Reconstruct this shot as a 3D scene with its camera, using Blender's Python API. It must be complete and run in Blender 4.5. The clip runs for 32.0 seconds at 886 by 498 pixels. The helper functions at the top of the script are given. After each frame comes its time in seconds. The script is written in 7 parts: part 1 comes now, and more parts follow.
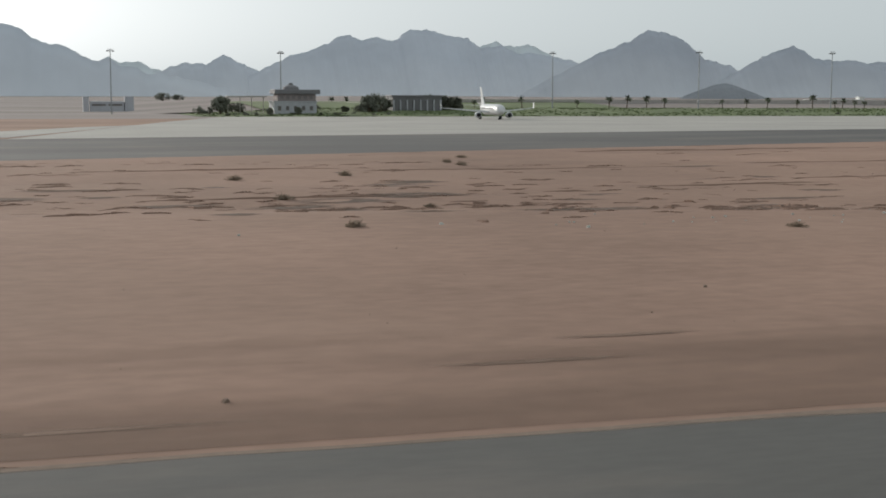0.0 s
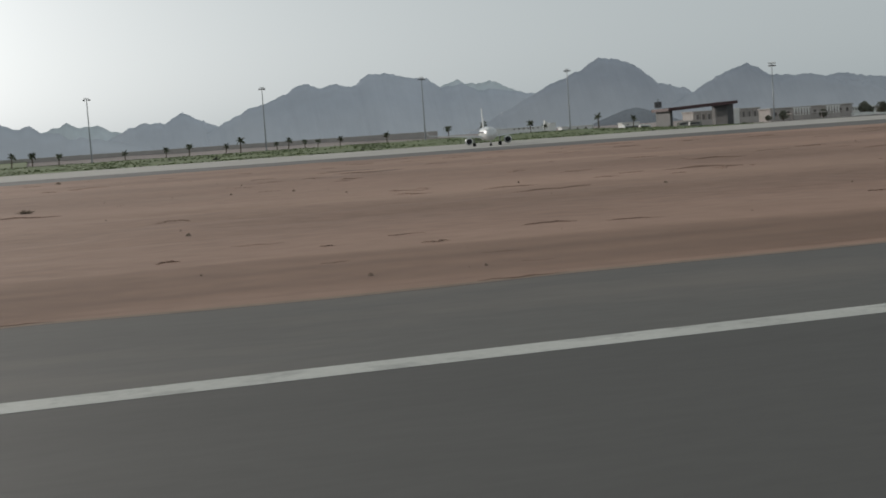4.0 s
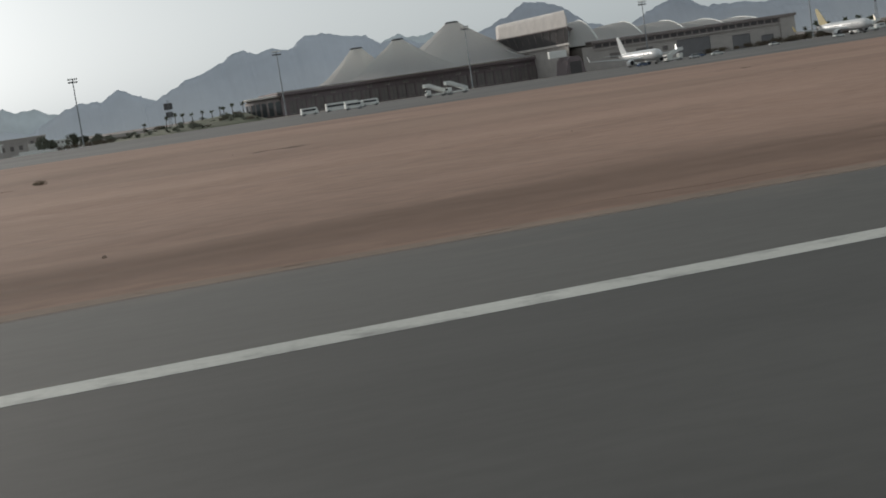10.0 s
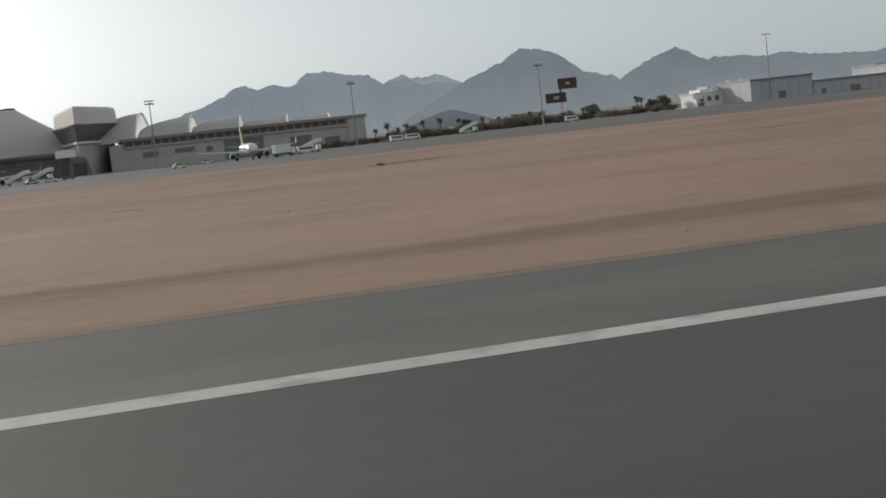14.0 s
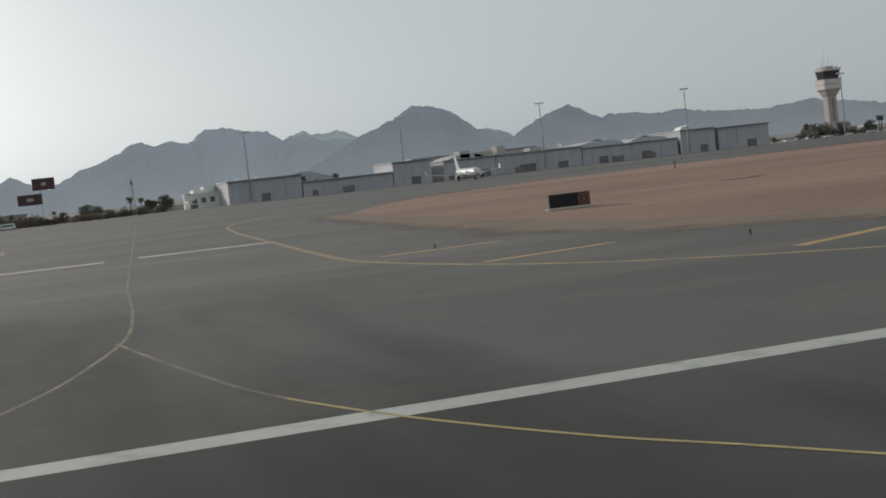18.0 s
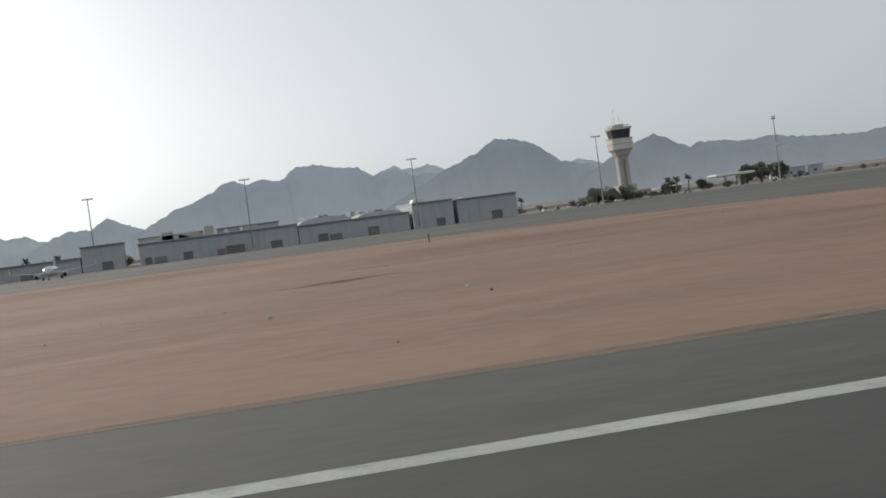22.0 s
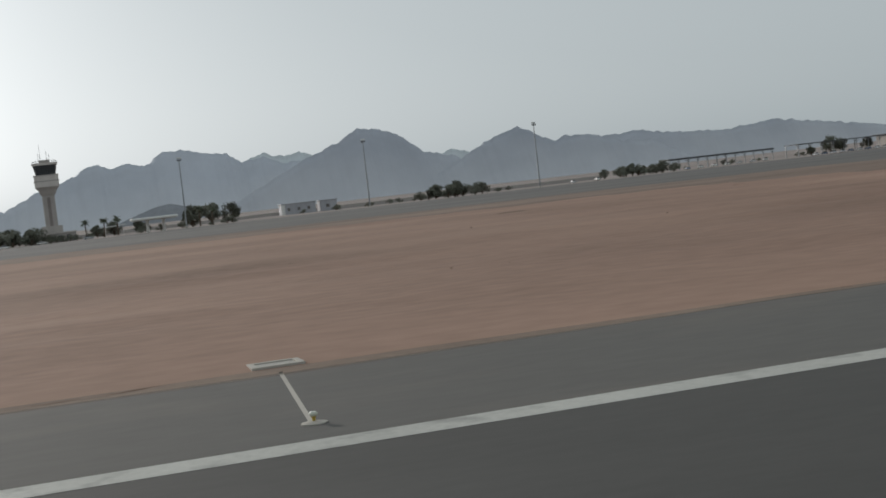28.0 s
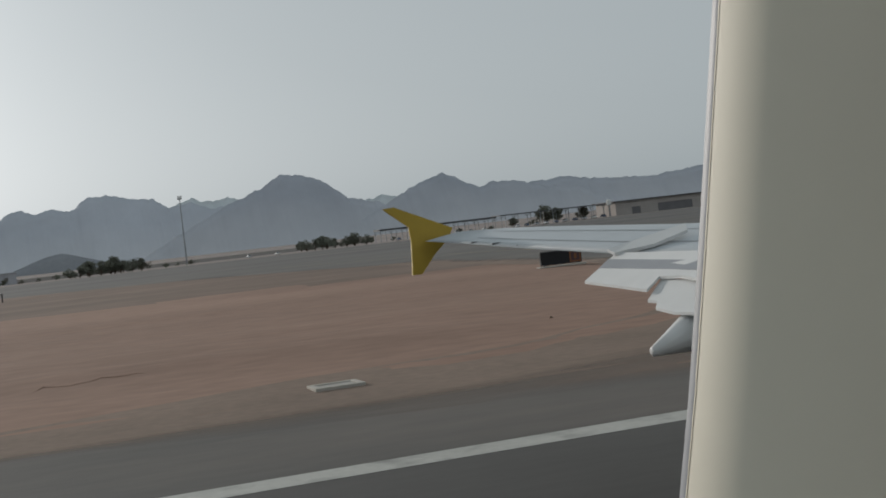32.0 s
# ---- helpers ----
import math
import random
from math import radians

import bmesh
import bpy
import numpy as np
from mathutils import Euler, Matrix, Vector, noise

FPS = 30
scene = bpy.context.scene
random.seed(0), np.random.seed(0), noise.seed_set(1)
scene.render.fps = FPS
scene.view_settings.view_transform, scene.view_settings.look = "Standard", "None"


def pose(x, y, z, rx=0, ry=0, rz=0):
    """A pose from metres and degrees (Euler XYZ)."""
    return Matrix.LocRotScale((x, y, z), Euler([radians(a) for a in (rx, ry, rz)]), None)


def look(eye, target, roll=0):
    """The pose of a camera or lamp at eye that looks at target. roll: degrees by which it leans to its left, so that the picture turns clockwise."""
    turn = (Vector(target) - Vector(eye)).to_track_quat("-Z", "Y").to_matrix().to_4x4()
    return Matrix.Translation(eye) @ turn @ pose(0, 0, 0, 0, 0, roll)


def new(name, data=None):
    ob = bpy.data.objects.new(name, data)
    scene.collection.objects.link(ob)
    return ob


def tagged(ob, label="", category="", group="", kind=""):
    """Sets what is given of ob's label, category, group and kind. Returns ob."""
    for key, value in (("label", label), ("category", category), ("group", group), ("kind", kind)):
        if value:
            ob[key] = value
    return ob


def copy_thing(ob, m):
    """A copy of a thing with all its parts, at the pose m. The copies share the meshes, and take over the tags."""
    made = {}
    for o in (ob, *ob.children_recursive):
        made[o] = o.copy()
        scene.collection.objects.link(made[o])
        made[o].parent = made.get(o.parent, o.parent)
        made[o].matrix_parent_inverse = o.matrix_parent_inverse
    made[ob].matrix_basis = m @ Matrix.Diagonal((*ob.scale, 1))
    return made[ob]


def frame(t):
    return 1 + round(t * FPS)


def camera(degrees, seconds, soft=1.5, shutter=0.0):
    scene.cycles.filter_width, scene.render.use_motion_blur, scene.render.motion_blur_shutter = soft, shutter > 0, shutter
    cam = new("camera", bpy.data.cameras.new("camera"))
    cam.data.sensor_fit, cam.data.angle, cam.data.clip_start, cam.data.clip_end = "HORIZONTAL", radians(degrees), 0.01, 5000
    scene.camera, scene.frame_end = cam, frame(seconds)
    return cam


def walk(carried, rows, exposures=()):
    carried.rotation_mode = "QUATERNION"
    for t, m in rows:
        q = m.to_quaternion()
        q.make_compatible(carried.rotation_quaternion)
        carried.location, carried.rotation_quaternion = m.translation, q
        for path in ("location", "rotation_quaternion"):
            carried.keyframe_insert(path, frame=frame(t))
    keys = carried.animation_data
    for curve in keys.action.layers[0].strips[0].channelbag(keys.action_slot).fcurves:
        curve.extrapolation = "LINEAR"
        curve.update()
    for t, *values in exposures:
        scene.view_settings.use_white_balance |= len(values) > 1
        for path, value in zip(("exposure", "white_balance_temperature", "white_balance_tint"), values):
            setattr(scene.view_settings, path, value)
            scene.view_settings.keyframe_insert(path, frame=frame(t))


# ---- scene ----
S = 0.53  # one scale for the whole place
cam = camera(35.69, 32.0, soft=1.8)

# seconds, metres along the runway, to its side, above it; heading, pitch and roll in degrees
PATH = [
    (0, 0.00, -0.41, 8.00, -16.29, -6.31, -0.16),
    (0.5, 37.03, -0.52, 6.98, -16.21, -5.73, 0.05),
    (1, 73.94, -0.64, 5.96, -16.97, -5.87, 0.11),
    (1.5, 110.62, 0.19, 5.08, -18.08, -5.63, 1.00),
    (2, 147.00, 1.01, 4.19, -18.44, -5.03, 0.70),
    (2.5, 183.02, 0.40, 3.99, -18.32, -4.17, 0.26),
    (3, 218.84, -0.20, 3.79, -18.06, -4.06, 3.00),
    (3.5, 254.63, -0.11, 3.36, -17.11, -4.75, 3.43),
    (5.5, 396.89, -0.14, 3.41, -13.17, -4.00, 6.00),
    (6, 432.23, -0.36, 3.36, -15.68, -6.01, 7.44),
    (6.5, 467.12, -0.46, 3.31, -16.00, -2.54, 5.59),
    (7, 501.87, -0.51, 3.23, -15.91, -4.19, 5.01),
    (7.5, 536.15, -0.63, 3.27, -13.80, -3.82, 5.60),
    (8, 570.08, -0.48, 3.32, -14.19, -5.47, 5.56),
    (8.5, 603.87, -0.53, 3.34, -13.59, -3.12, 6.04),
    (9, 636.84, -0.38, 3.37, -14.92, -7.58, 8.86),
    (9.5, 669.51, -0.32, 3.36, -15.74, -6.17, 8.80),
    (10, 701.91, -0.00, 3.46, -15.84, -6.78, 8.34),
    (10.5, 733.84, 0.25, 3.50, -16.25, -4.42, 7.69),
    (11, 765.24, 0.29, 3.49, -17.30, -5.20, 7.60),
    (11.5, 796.18, 0.13, 3.50, -16.09, -3.96, 6.82),
    (12, 826.66, 0.13, 3.47, -15.53, -4.73, 7.50),
    (12.5, 856.39, -0.00, 3.42, -16.00, -4.98, 6.68),
    (13, 885.98, -0.10, 3.42, -15.17, -6.10, 6.99),
    (13.5, 914.88, -0.16, 3.43, -14.65, -6.09, 7.06),
    (14, 943.51, -0.04, 3.45, -14.29, -5.03, 6.28),
    (14.5, 971.82, -0.15, 3.45, -14.69, -5.05, 5.67),
    (16.5, 1081.43, 0.18, 3.48, -15.61, -4.68, 6.86),
    (17, 1106.92, 0.25, 3.47, -16.94, -3.80, 7.24),
    (17.5, 1132.44, 0.12, 3.47, -17.21, -3.36, 6.12),
    (18, 1157.76, 0.17, 3.47, -17.11, -3.15, 6.35),
    (18.5, 1182.76, 0.12, 3.46, -16.54, -4.04, 5.58),
    (19, 1207.46, 0.08, 3.46, -14.98, -4.93, 5.78),
    (19.5, 1231.46, -0.04, 3.44, -15.14, -6.01, 6.00),
    (20, 1254.81, 0.15, 3.50, -15.25, -5.96, 5.51),
    (20.5, 1277.48, -0.01, 3.44, -16.01, -5.99, 6.06),
    (21, 1299.90, 0.37, 3.50, -15.94, -4.82, 6.19),
    (21.5, 1322.41, 0.24, 3.50, -16.10, -5.28, 6.11),
    (22, 1344.19, 0.16, 3.49, -12.13, -1.32, 7.51),
    (22.5, 1364.65, 0.04, 3.44, -11.22, 0.13, 7.83),
    (23, 1385.09, -0.28, 3.42, -11.67, -0.90, 4.83),
    (23.5, 1405.29, -0.28, 3.39, -18.67, -8.29, 3.55),
    (24, 1425.48, -0.24, 3.39, -20.14, -8.78, 3.78),
    (24.5, 1445.35, -0.17, 3.42, -19.69, -7.85, 2.70),
    (25, 1463.85, -0.08, 3.42, -19.09, -6.20, 2.09),
    (25.5, 1482.13, -0.12, 3.41, -16.95, -3.66, 2.71),
    (27.5, 1555.73, 0.38, 3.53, -15.97, -3.31, 4.45),
    (28, 1573.87, 0.14, 3.49, -16.11, -2.42, 6.47),
    (28.5, 1591.60, -0.04, 3.44, -17.83, -0.57, 6.45),
    (29, 1609.20, 0.42, 3.53, -17.56, -0.03, 6.77),
    (29.5, 1626.97, -0.11, 3.42, -17.80, 0.13, 6.78),
    (30, 1644.53, 0.30, 3.52, -17.74, 0.62, 6.62),
    (30.5, 1661.46, -0.04, 3.44, -18.10, 0.62, 6.41),
    (31, 1678.21, 0.12, 3.48, -17.55, -0.52, 6.86),
    (31.5, 1695.15, -0.34, 3.36, -17.70, -0.68, 5.84),
    (32, 1712.21, -0.00, 3.44, -18.19, -0.85, 6.50),
]

walk(cam, [(t, pose(x * S, y * S, z * S, 90 + pitch, roll, yaw)) for t, x, y, z, yaw, pitch, roll in PATH],
     exposures=[(0, 0.35, 6500, 10), (1, 0.12, 6500, 10), (2, -0.05, 6500, 10), (3, -0.05, 6500, 10), (6, 0.1, 6500, 10), (7, 0.05, 6500, 10), (8, 0.12, 6500, 10), (9, -0.1, 6500, 10), (10, 0.0, 6500, 10), (12, 0.15, 6500, 10), (13, 0.22, 6500, 10), (14, 0.12, 6500, 10), (17, -0.05, 6500, 10), (18, 0.0, 6500, 10), (20, 0.18, 6500, 10), (21, 0.3, 6500, 10), (22, 0.2, 6500, 10), (22.5, 0.0, 6500, 10), (23, -0.45, 6500, 10), (24, 0.0, 6500, 10), (25, 0.5, 6500, 10), (28, 0.0, 6420, 10), (30, -0.15, 6400, 10), (32, -0.2, 6400, 10)])

# ---- sky and sun ----
SUN_EL, SUN_DIR = 15.0, Vector((-0.42, 0.9, 0.0)).normalized()
world = bpy.data.worlds.new("sky")
scene.world = world
world.use_nodes = True
wn = world.node_tree.nodes
sky = wn.new("ShaderNodeTexSky")
sky.sky_type = "NISHITA"
sky.sun_disc = False
sky.sun_elevation = radians(SUN_EL)
sky.sun_rotation = math.atan2(SUN_DIR.x, SUN_DIR.y)
sky.air_density, sky.dust_density, sky.ozone_density = 1.0, 3.0, 2.0
pale = wn.new("ShaderNodeHueSaturation")  # desert haze takes most of the sky's colour
pale.inputs["Saturation"].default_value = 0.12
wn["Background"].inputs["Strength"].default_value = 0.034
world.node_tree.links.new(sky.outputs[0], pale.inputs["Color"])
world.node_tree.links.new(pale.outputs[0], wn["Background"].inputs["Color"])
haze, both = wn.new("ShaderNodeBackground"), wn.new("ShaderNodeAddShader")
haze.inputs["Color"].default_value, haze.inputs["Strength"].default_value = (0.84, 0.96, 1.0, 1), 0.365
world.node_tree.links.new(wn["Background"].outputs[0], both.inputs[0])
world.node_tree.links.new(haze.outputs[0], both.inputs[1])
world.node_tree.links.new(both.outputs[0], wn["World Output"].inputs["Surface"])

sun_light = bpy.data.lights.new("sun", "SUN")
sun_light.energy, sun_light.angle, sun_light.color = 2.1, radians(1.0), (1.0, 0.92, 0.83)
sun_object = new("sun", sun_light)
sun_at = SUN_DIR * math.cos(radians(SUN_EL)) + Vector((0, 0, math.sin(radians(SUN_EL))))
sun_object.matrix_world = look(sun_at * 50, (0, 0, 0))


# ---- materials ----
def material(name, color, rough=0.8, metal=0.0, spread=0.25, scale=1.0, fine=12.0, bump=0.2, spec=0.3, tint=None, stretch=(1, 1, 1), broad=None, over=None):
    """Colour that varies at two scales, with a fine bump. scale, fine: patches per real metre."""
    m = bpy.data.materials.new(name)
    m.use_nodes = True
    nt, n = m.node_tree, m.node_tree.nodes
    b = n["Principled BSDF"]
    b.inputs["Roughness"].default_value, b.inputs["Metallic"].default_value = rough, metal
    b.inputs["Specular IOR Level"].default_value = spec
    co, mp = n.new("ShaderNodeNewGeometry"), n.new("ShaderNodeMapping")
    mp.inputs["Scale"].default_value = [s / S for s in stretch]
    nt.links.new(co.outputs["Position"], mp.inputs["Vector"])
    big, small = n.new("ShaderNodeTexNoise"), n.new("ShaderNodeTexNoise")
    big.inputs["Scale"].default_value, small.inputs["Scale"].default_value = scale, fine
    big.inputs["Detail"].default_value, small.inputs["Detail"].default_value = 6, 4
    for k in (big, small):
        nt.links.new(mp.outputs[0], k.inputs["Vector"])
    ramp = n.new("ShaderNodeValToRGB")
    dark = [c * (1 - spread) for c in color]
    light = tint or [min(1, c * (1 + spread)) for c in color]
    ramp.color_ramp.elements[0].position, ramp.color_ramp.elements[1].position = 0.3, 0.7
    ramp.color_ramp.elements[0].color, ramp.color_ramp.elements[1].color = (*dark, 1), (*light, 1)
    mixed = n.new("ShaderNodeMix")
    mixed.inputs["Factor"].default_value = 0.4
    nt.links.new(big.outputs["Fac"], mixed.inputs["A"])
    nt.links.new(small.outputs["Fac"], mixed.inputs["B"])
    nt.links.new(mixed.outputs["Result"], ramp.inputs["Fac"])
    colour = ramp.outputs["Color"]
    if broad:  # wide worn or damp patches: (patches per metre, darkest share)
        wide, level, dim = n.new("ShaderNodeTexNoise"), n.new("ShaderNodeMapRange"), n.new("ShaderNodeVectorMath")
        wide.inputs["Scale"].default_value, wide.inputs["Detail"].default_value = broad[0], 3
        nt.links.new(mp.outputs[0], wide.inputs["Vector"])
        for key, value in (("From Min", 0.38), ("From Max", 0.62), ("To Min", broad[1]), ("To Max", 1.06)):
            level.inputs[key].default_value = value
        nt.links.new(wide.outputs["Fac"], level.inputs["Value"])
        dim.operation = "SCALE"
        nt.links.new(colour, dim.inputs[0])
        nt.links.new(level.outputs[0], dim.inputs["Scale"])
        colour = dim.outputs[0]
    if over:  # drifts or wear of another colour: (colour, patches per metre, from, to, most)
        patch, amount, lay = n.new("ShaderNodeTexNoise"), n.new("ShaderNodeMapRange"), n.new("ShaderNodeMix")
        patch.inputs["Scale"].default_value, patch.inputs["Detail"].default_value = over[1], 7
        patch.inputs["Roughness"].default_value = 0.62
        nt.links.new(mp.outputs[0], patch.inputs["Vector"])
        for key, value in (("From Min", over[2]), ("From Max", over[3]), ("To Min", 0.0), ("To Max", over[4])):
            amount.inputs[key].default_value = value
        nt.links.new(patch.outputs["Fac"], amount.inputs["Value"])
        lay.data_type = "RGBA"
        lay.inputs["B"].default_value = (*over[0], 1)
        nt.links.new(amount.outputs[0], lay.inputs["Factor"])
        nt.links.new(colour, lay.inputs["A"])
        colour = lay.outputs["Result"]
    nt.links.new(colour, b.inputs["Base Color"])
    if bump:
        bp = n.new("ShaderNodeBump")
        bp.inputs["Strength"].default_value, bp.inputs["Distance"].default_value = bump, 0.04
        nt.links.new(small.outputs["Fac"], bp.inputs["Height"])
        nt.links.new(bp.outputs[0], b.inputs["Normal"])
    return m


def glass(name, color=(0.02, 0.025, 0.03)):
    m = bpy.data.materials.new(name)
    m.use_nodes = True
    b = m.node_tree.nodes["Principled BSDF"]
    b.inputs["Base Color"].default_value = (*color, 1)
    b.inputs["Roughness"].default_value, b.inputs["Specular IOR Level"].default_value = 0.06, 0.8
    return m


SAND = material("red desert sand", (0.297, 0.194, 0.149), 0.95, scale=0.05, fine=1.3, spread=0.24, bump=0.3, spec=0.1, stretch=(0.6, 0.9, 1), broad=(0.022, 0.84), over=((0.33, 0.225, 0.172), 0.035, 0.46, 0.68, 0.55))
DARK_SAND = material("stony grey-brown sand", (0.215, 0.160, 0.130), 0.95, scale=0.05, fine=1.0, spread=0.25, bump=0.3, spec=0.1, stretch=(0.35, 1, 1), broad=(0.03, 0.8))
DARKER_SAND = material("darker sand", (0.232, 0.160, 0.124), 0.95, scale=0.06, fine=1.3, spread=0.2, bump=0.3, spec=0.1, stretch=(0.5, 1, 1))
DARK_SOIL = material("dark churned soil", (0.155, 0.118, 0.098), 0.95, scale=0.3, fine=3.0, spread=0.35, bump=0.4, spec=0.1)
# gravel whose grey also holds the haze over the far plain
GRAVEL = material("desert gravel greyed for haze", (0.305, 0.265, 0.247), 1.0, scale=0.012, fine=0.3, spread=0.14, bump=0.1, spec=0.05, stretch=(0.5, 1, 1), broad=(0.006, 0.86))
RUBBER_FILM = material("dark tyre-worn film on asphalt", (0.031, 0.030, 0.029), 0.85, scale=0.10, fine=2.0, spread=0.2, bump=0.04, stretch=(1, 0.3, 1))
ASPHALT = material("grey worn asphalt", (0.098, 0.094, 0.090), 0.85, scale=0.05, fine=1.6, spread=0.2, bump=0.05, stretch=(0.4, 1, 1), broad=(0.02, 0.8), over=((0.21, 0.175, 0.15), 0.07, 0.5, 0.8, 0.7))
RUBBERED = material("dark rubbered asphalt", (0.072, 0.069, 0.065), 0.8, scale=0.08, fine=3.5, spread=0.16, bump=0.04, stretch=(0.35, 1, 1), broad=(0.12, 0.84))
SHOULDER = material("grey shoulder asphalt", (0.106, 0.102, 0.095), 0.9, scale=0.06, fine=2.5, spread=0.16, bump=0.05, stretch=(0.4, 1, 1), broad=(0.04, 0.84), over=((0.20, 0.168, 0.145), 0.11, 0.5, 0.78, 0.7))
CONCRETE = material("pale apron concrete", (0.36, 0.34, 0.31), 0.9, scale=0.03, fine=1.5, spread=0.18)
WHITE_LINE = material("worn white road paint", (0.45, 0.445, 0.41), 0.7, scale=0.3, fine=7.0, spread=0.18, bump=0.1, over=((0.13, 0.125, 0.12), 1.1, 0.52, 0.72, 0.6))
YELLOW_LINE = material("worn yellow road paint", (0.48, 0.30, 0.11), 0.7, scale=0.4, fine=6.0, spread=0.25, bump=0.1, over=((0.13, 0.12, 0.105), 1.3, 0.5, 0.7, 0.75))
PALE_YELLOW = material("worn pale yellow road paint", (0.42, 0.325, 0.14), 0.7, scale=0.4, fine=6.0, spread=0.2, bump=0.1, over=((0.13, 0.12, 0.105), 1.0, 0.5, 0.72, 0.7))
WORN_YELLOW = material("rubbed-off yellow road paint", (0.25, 0.20, 0.13), 0.8, scale=0.4, fine=6.0, spread=0.25, bump=0.1, over=((0.085, 0.082, 0.078), 0.5, 0.38, 0.62, 0.9))
FAINT_YELLOW = material("faded yellow road paint", (0.36, 0.26, 0.135), 0.8, scale=0.4, fine=6.0, spread=0.25, bump=0.1, over=((0.11, 0.105, 0.098), 0.8, 0.42, 0.66, 0.85))
PINK_LINE = material("worn pale pink road paint", (0.62, 0.56, 0.52), 0.7, scale=0.5, fine=4.0, spread=0.25, bump=0.1, over=((0.12, 0.115, 0.11), 1.0, 0.52, 0.76, 0.6))
SKID = material("black tyre rubber on asphalt", (0.026, 0.025, 0.024), 0.95, scale=0.4, fine=5.0, spread=0.3, bump=0.0, spec=0.05)
# haze is put into these granite tones, most in the farthest
ROCK = material("grey granite with haze in its colour", (0.545, 0.572, 0.625), 1.0, scale=0.002, fine=0.012, spread=0.07, bump=0.0, spec=0.0)
ROCK_NEAR = material("nearer granite with less haze in its colour", (0.435, 0.456, 0.505), 1.0, scale=0.002, fine=0.012, spread=0.08, bump=0.0, spec=0.0)
ROCK_PALE = material("far granite paled by painted haze", (0.66, 0.70, 0.72), 1.0, scale=0.003, fine=0.02, spread=0.1, bump=0.0, spec=0.0)
for rock in (ROCK, ROCK_NEAR):  # haze painted in: the colour pales towards the foot, with an uneven edge
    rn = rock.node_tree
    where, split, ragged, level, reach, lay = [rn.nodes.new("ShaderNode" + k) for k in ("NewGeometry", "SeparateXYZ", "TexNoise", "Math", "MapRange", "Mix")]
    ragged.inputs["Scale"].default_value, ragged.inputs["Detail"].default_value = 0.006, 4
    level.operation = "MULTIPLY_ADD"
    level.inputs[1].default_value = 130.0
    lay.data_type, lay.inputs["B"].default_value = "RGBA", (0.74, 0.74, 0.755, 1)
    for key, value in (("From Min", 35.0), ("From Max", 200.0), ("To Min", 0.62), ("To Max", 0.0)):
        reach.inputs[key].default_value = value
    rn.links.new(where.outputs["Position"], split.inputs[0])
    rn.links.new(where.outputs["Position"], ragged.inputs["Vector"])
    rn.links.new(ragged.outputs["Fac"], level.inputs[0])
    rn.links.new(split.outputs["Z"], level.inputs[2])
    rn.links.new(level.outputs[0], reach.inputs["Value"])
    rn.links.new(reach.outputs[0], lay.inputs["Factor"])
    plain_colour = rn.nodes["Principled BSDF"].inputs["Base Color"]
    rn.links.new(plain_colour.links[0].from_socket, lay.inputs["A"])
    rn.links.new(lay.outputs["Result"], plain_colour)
STONE = material("brown stone", (0.21, 0.15, 0.115), 0.95, scale=0.4, fine=5.0, spread=0.35)
ROCK_DARK = material("dark bare rock", (0.30, 0.31, 0.33), 1.0, scale=0.01, fine=0.1, spread=0.12, bump=0.0, spec=0.0)
DRIFT = material("thin blown sand", (0.27, 0.205, 0.165), 0.95, scale=0.2, fine=3.0, spread=0.2, bump=0.1, spec=0.1)


def thinning(mat, stretch, most):
    """Lets a covering thin out across its strip, by the strip's own map."""
    nt = mat.node_tree
    spread_map, cut, patchy, geo, scale, rest, reach, mixed, bare = [nt.nodes.new("ShaderNode" + k) for k in (
        "UVMap", "SeparateXYZ", "TexNoise", "NewGeometry", "Mapping", "Math", "MapRange", "MixShader", "BsdfTransparent")]
    scale.inputs["Scale"].default_value = stretch
    patchy.inputs["Detail"].default_value, patchy.inputs["Scale"].default_value = 5, 0.6
    rest.operation = "SUBTRACT"
    for key, value in (("From Min", -0.5), ("From Max", 0.1), ("To Min", 0.0), ("To Max", most)):
        reach.inputs[key].default_value = value
    for a, b in ((geo.outputs["Position"], scale.inputs["Vector"]), (scale.outputs[0], patchy.inputs["Vector"]), (spread_map.outputs[0], cut.inputs[0]),
                 (patchy.outputs["Fac"], rest.inputs[0]), (cut.outputs["X"], rest.inputs[1]), (rest.outputs[0], reach.inputs["Value"]),
                 (reach.outputs[0], mixed.inputs["Fac"]), (bare.outputs[0], mixed.inputs[1]), (nt.nodes["Principled BSDF"].outputs[0], mixed.inputs[2]),
                 (mixed.outputs[0], nt.nodes["Material Output"].inputs["Surface"])):
        nt.links.new(a, b)


thinning(DRIFT, (0.16 / S, 0.9 / S, 1), 0.85)
thinning(DARKER_SAND, (0.05 / S, 0.25 / S, 1), 0.85)
thinning(DARK_SOIL, (0.5 / S, 0.9 / S, 1), 0.7)
thinning(RUBBER_FILM, (0.35 / S, 0.06 / S, 1), 0.85)
STEEL = material("galvanised grey steel", (0.30, 0.31, 0.32), 0.5, 0.6, scale=0.5, fine=8.0, spread=0.15, bump=0.05)


# ---- building blocks ----
def part(name, bm, mat, parent=None, label="", smooth=False):
    """Link a bmesh, made in real metres, as one mesh object under a thing."""
    bmesh.ops.scale(bm, vec=(S, S, S), verts=bm.verts)
    me = bpy.data.meshes.new(name)
    bm.to_mesh(me)
    bm.free()
    me.materials.append(mat)
    if smooth:
        for p in me.polygons:
            p.use_smooth = True
    ob = new(name, me)
    if parent:
        ob.parent = parent
    if label:
        ob["label"] = label
    return ob


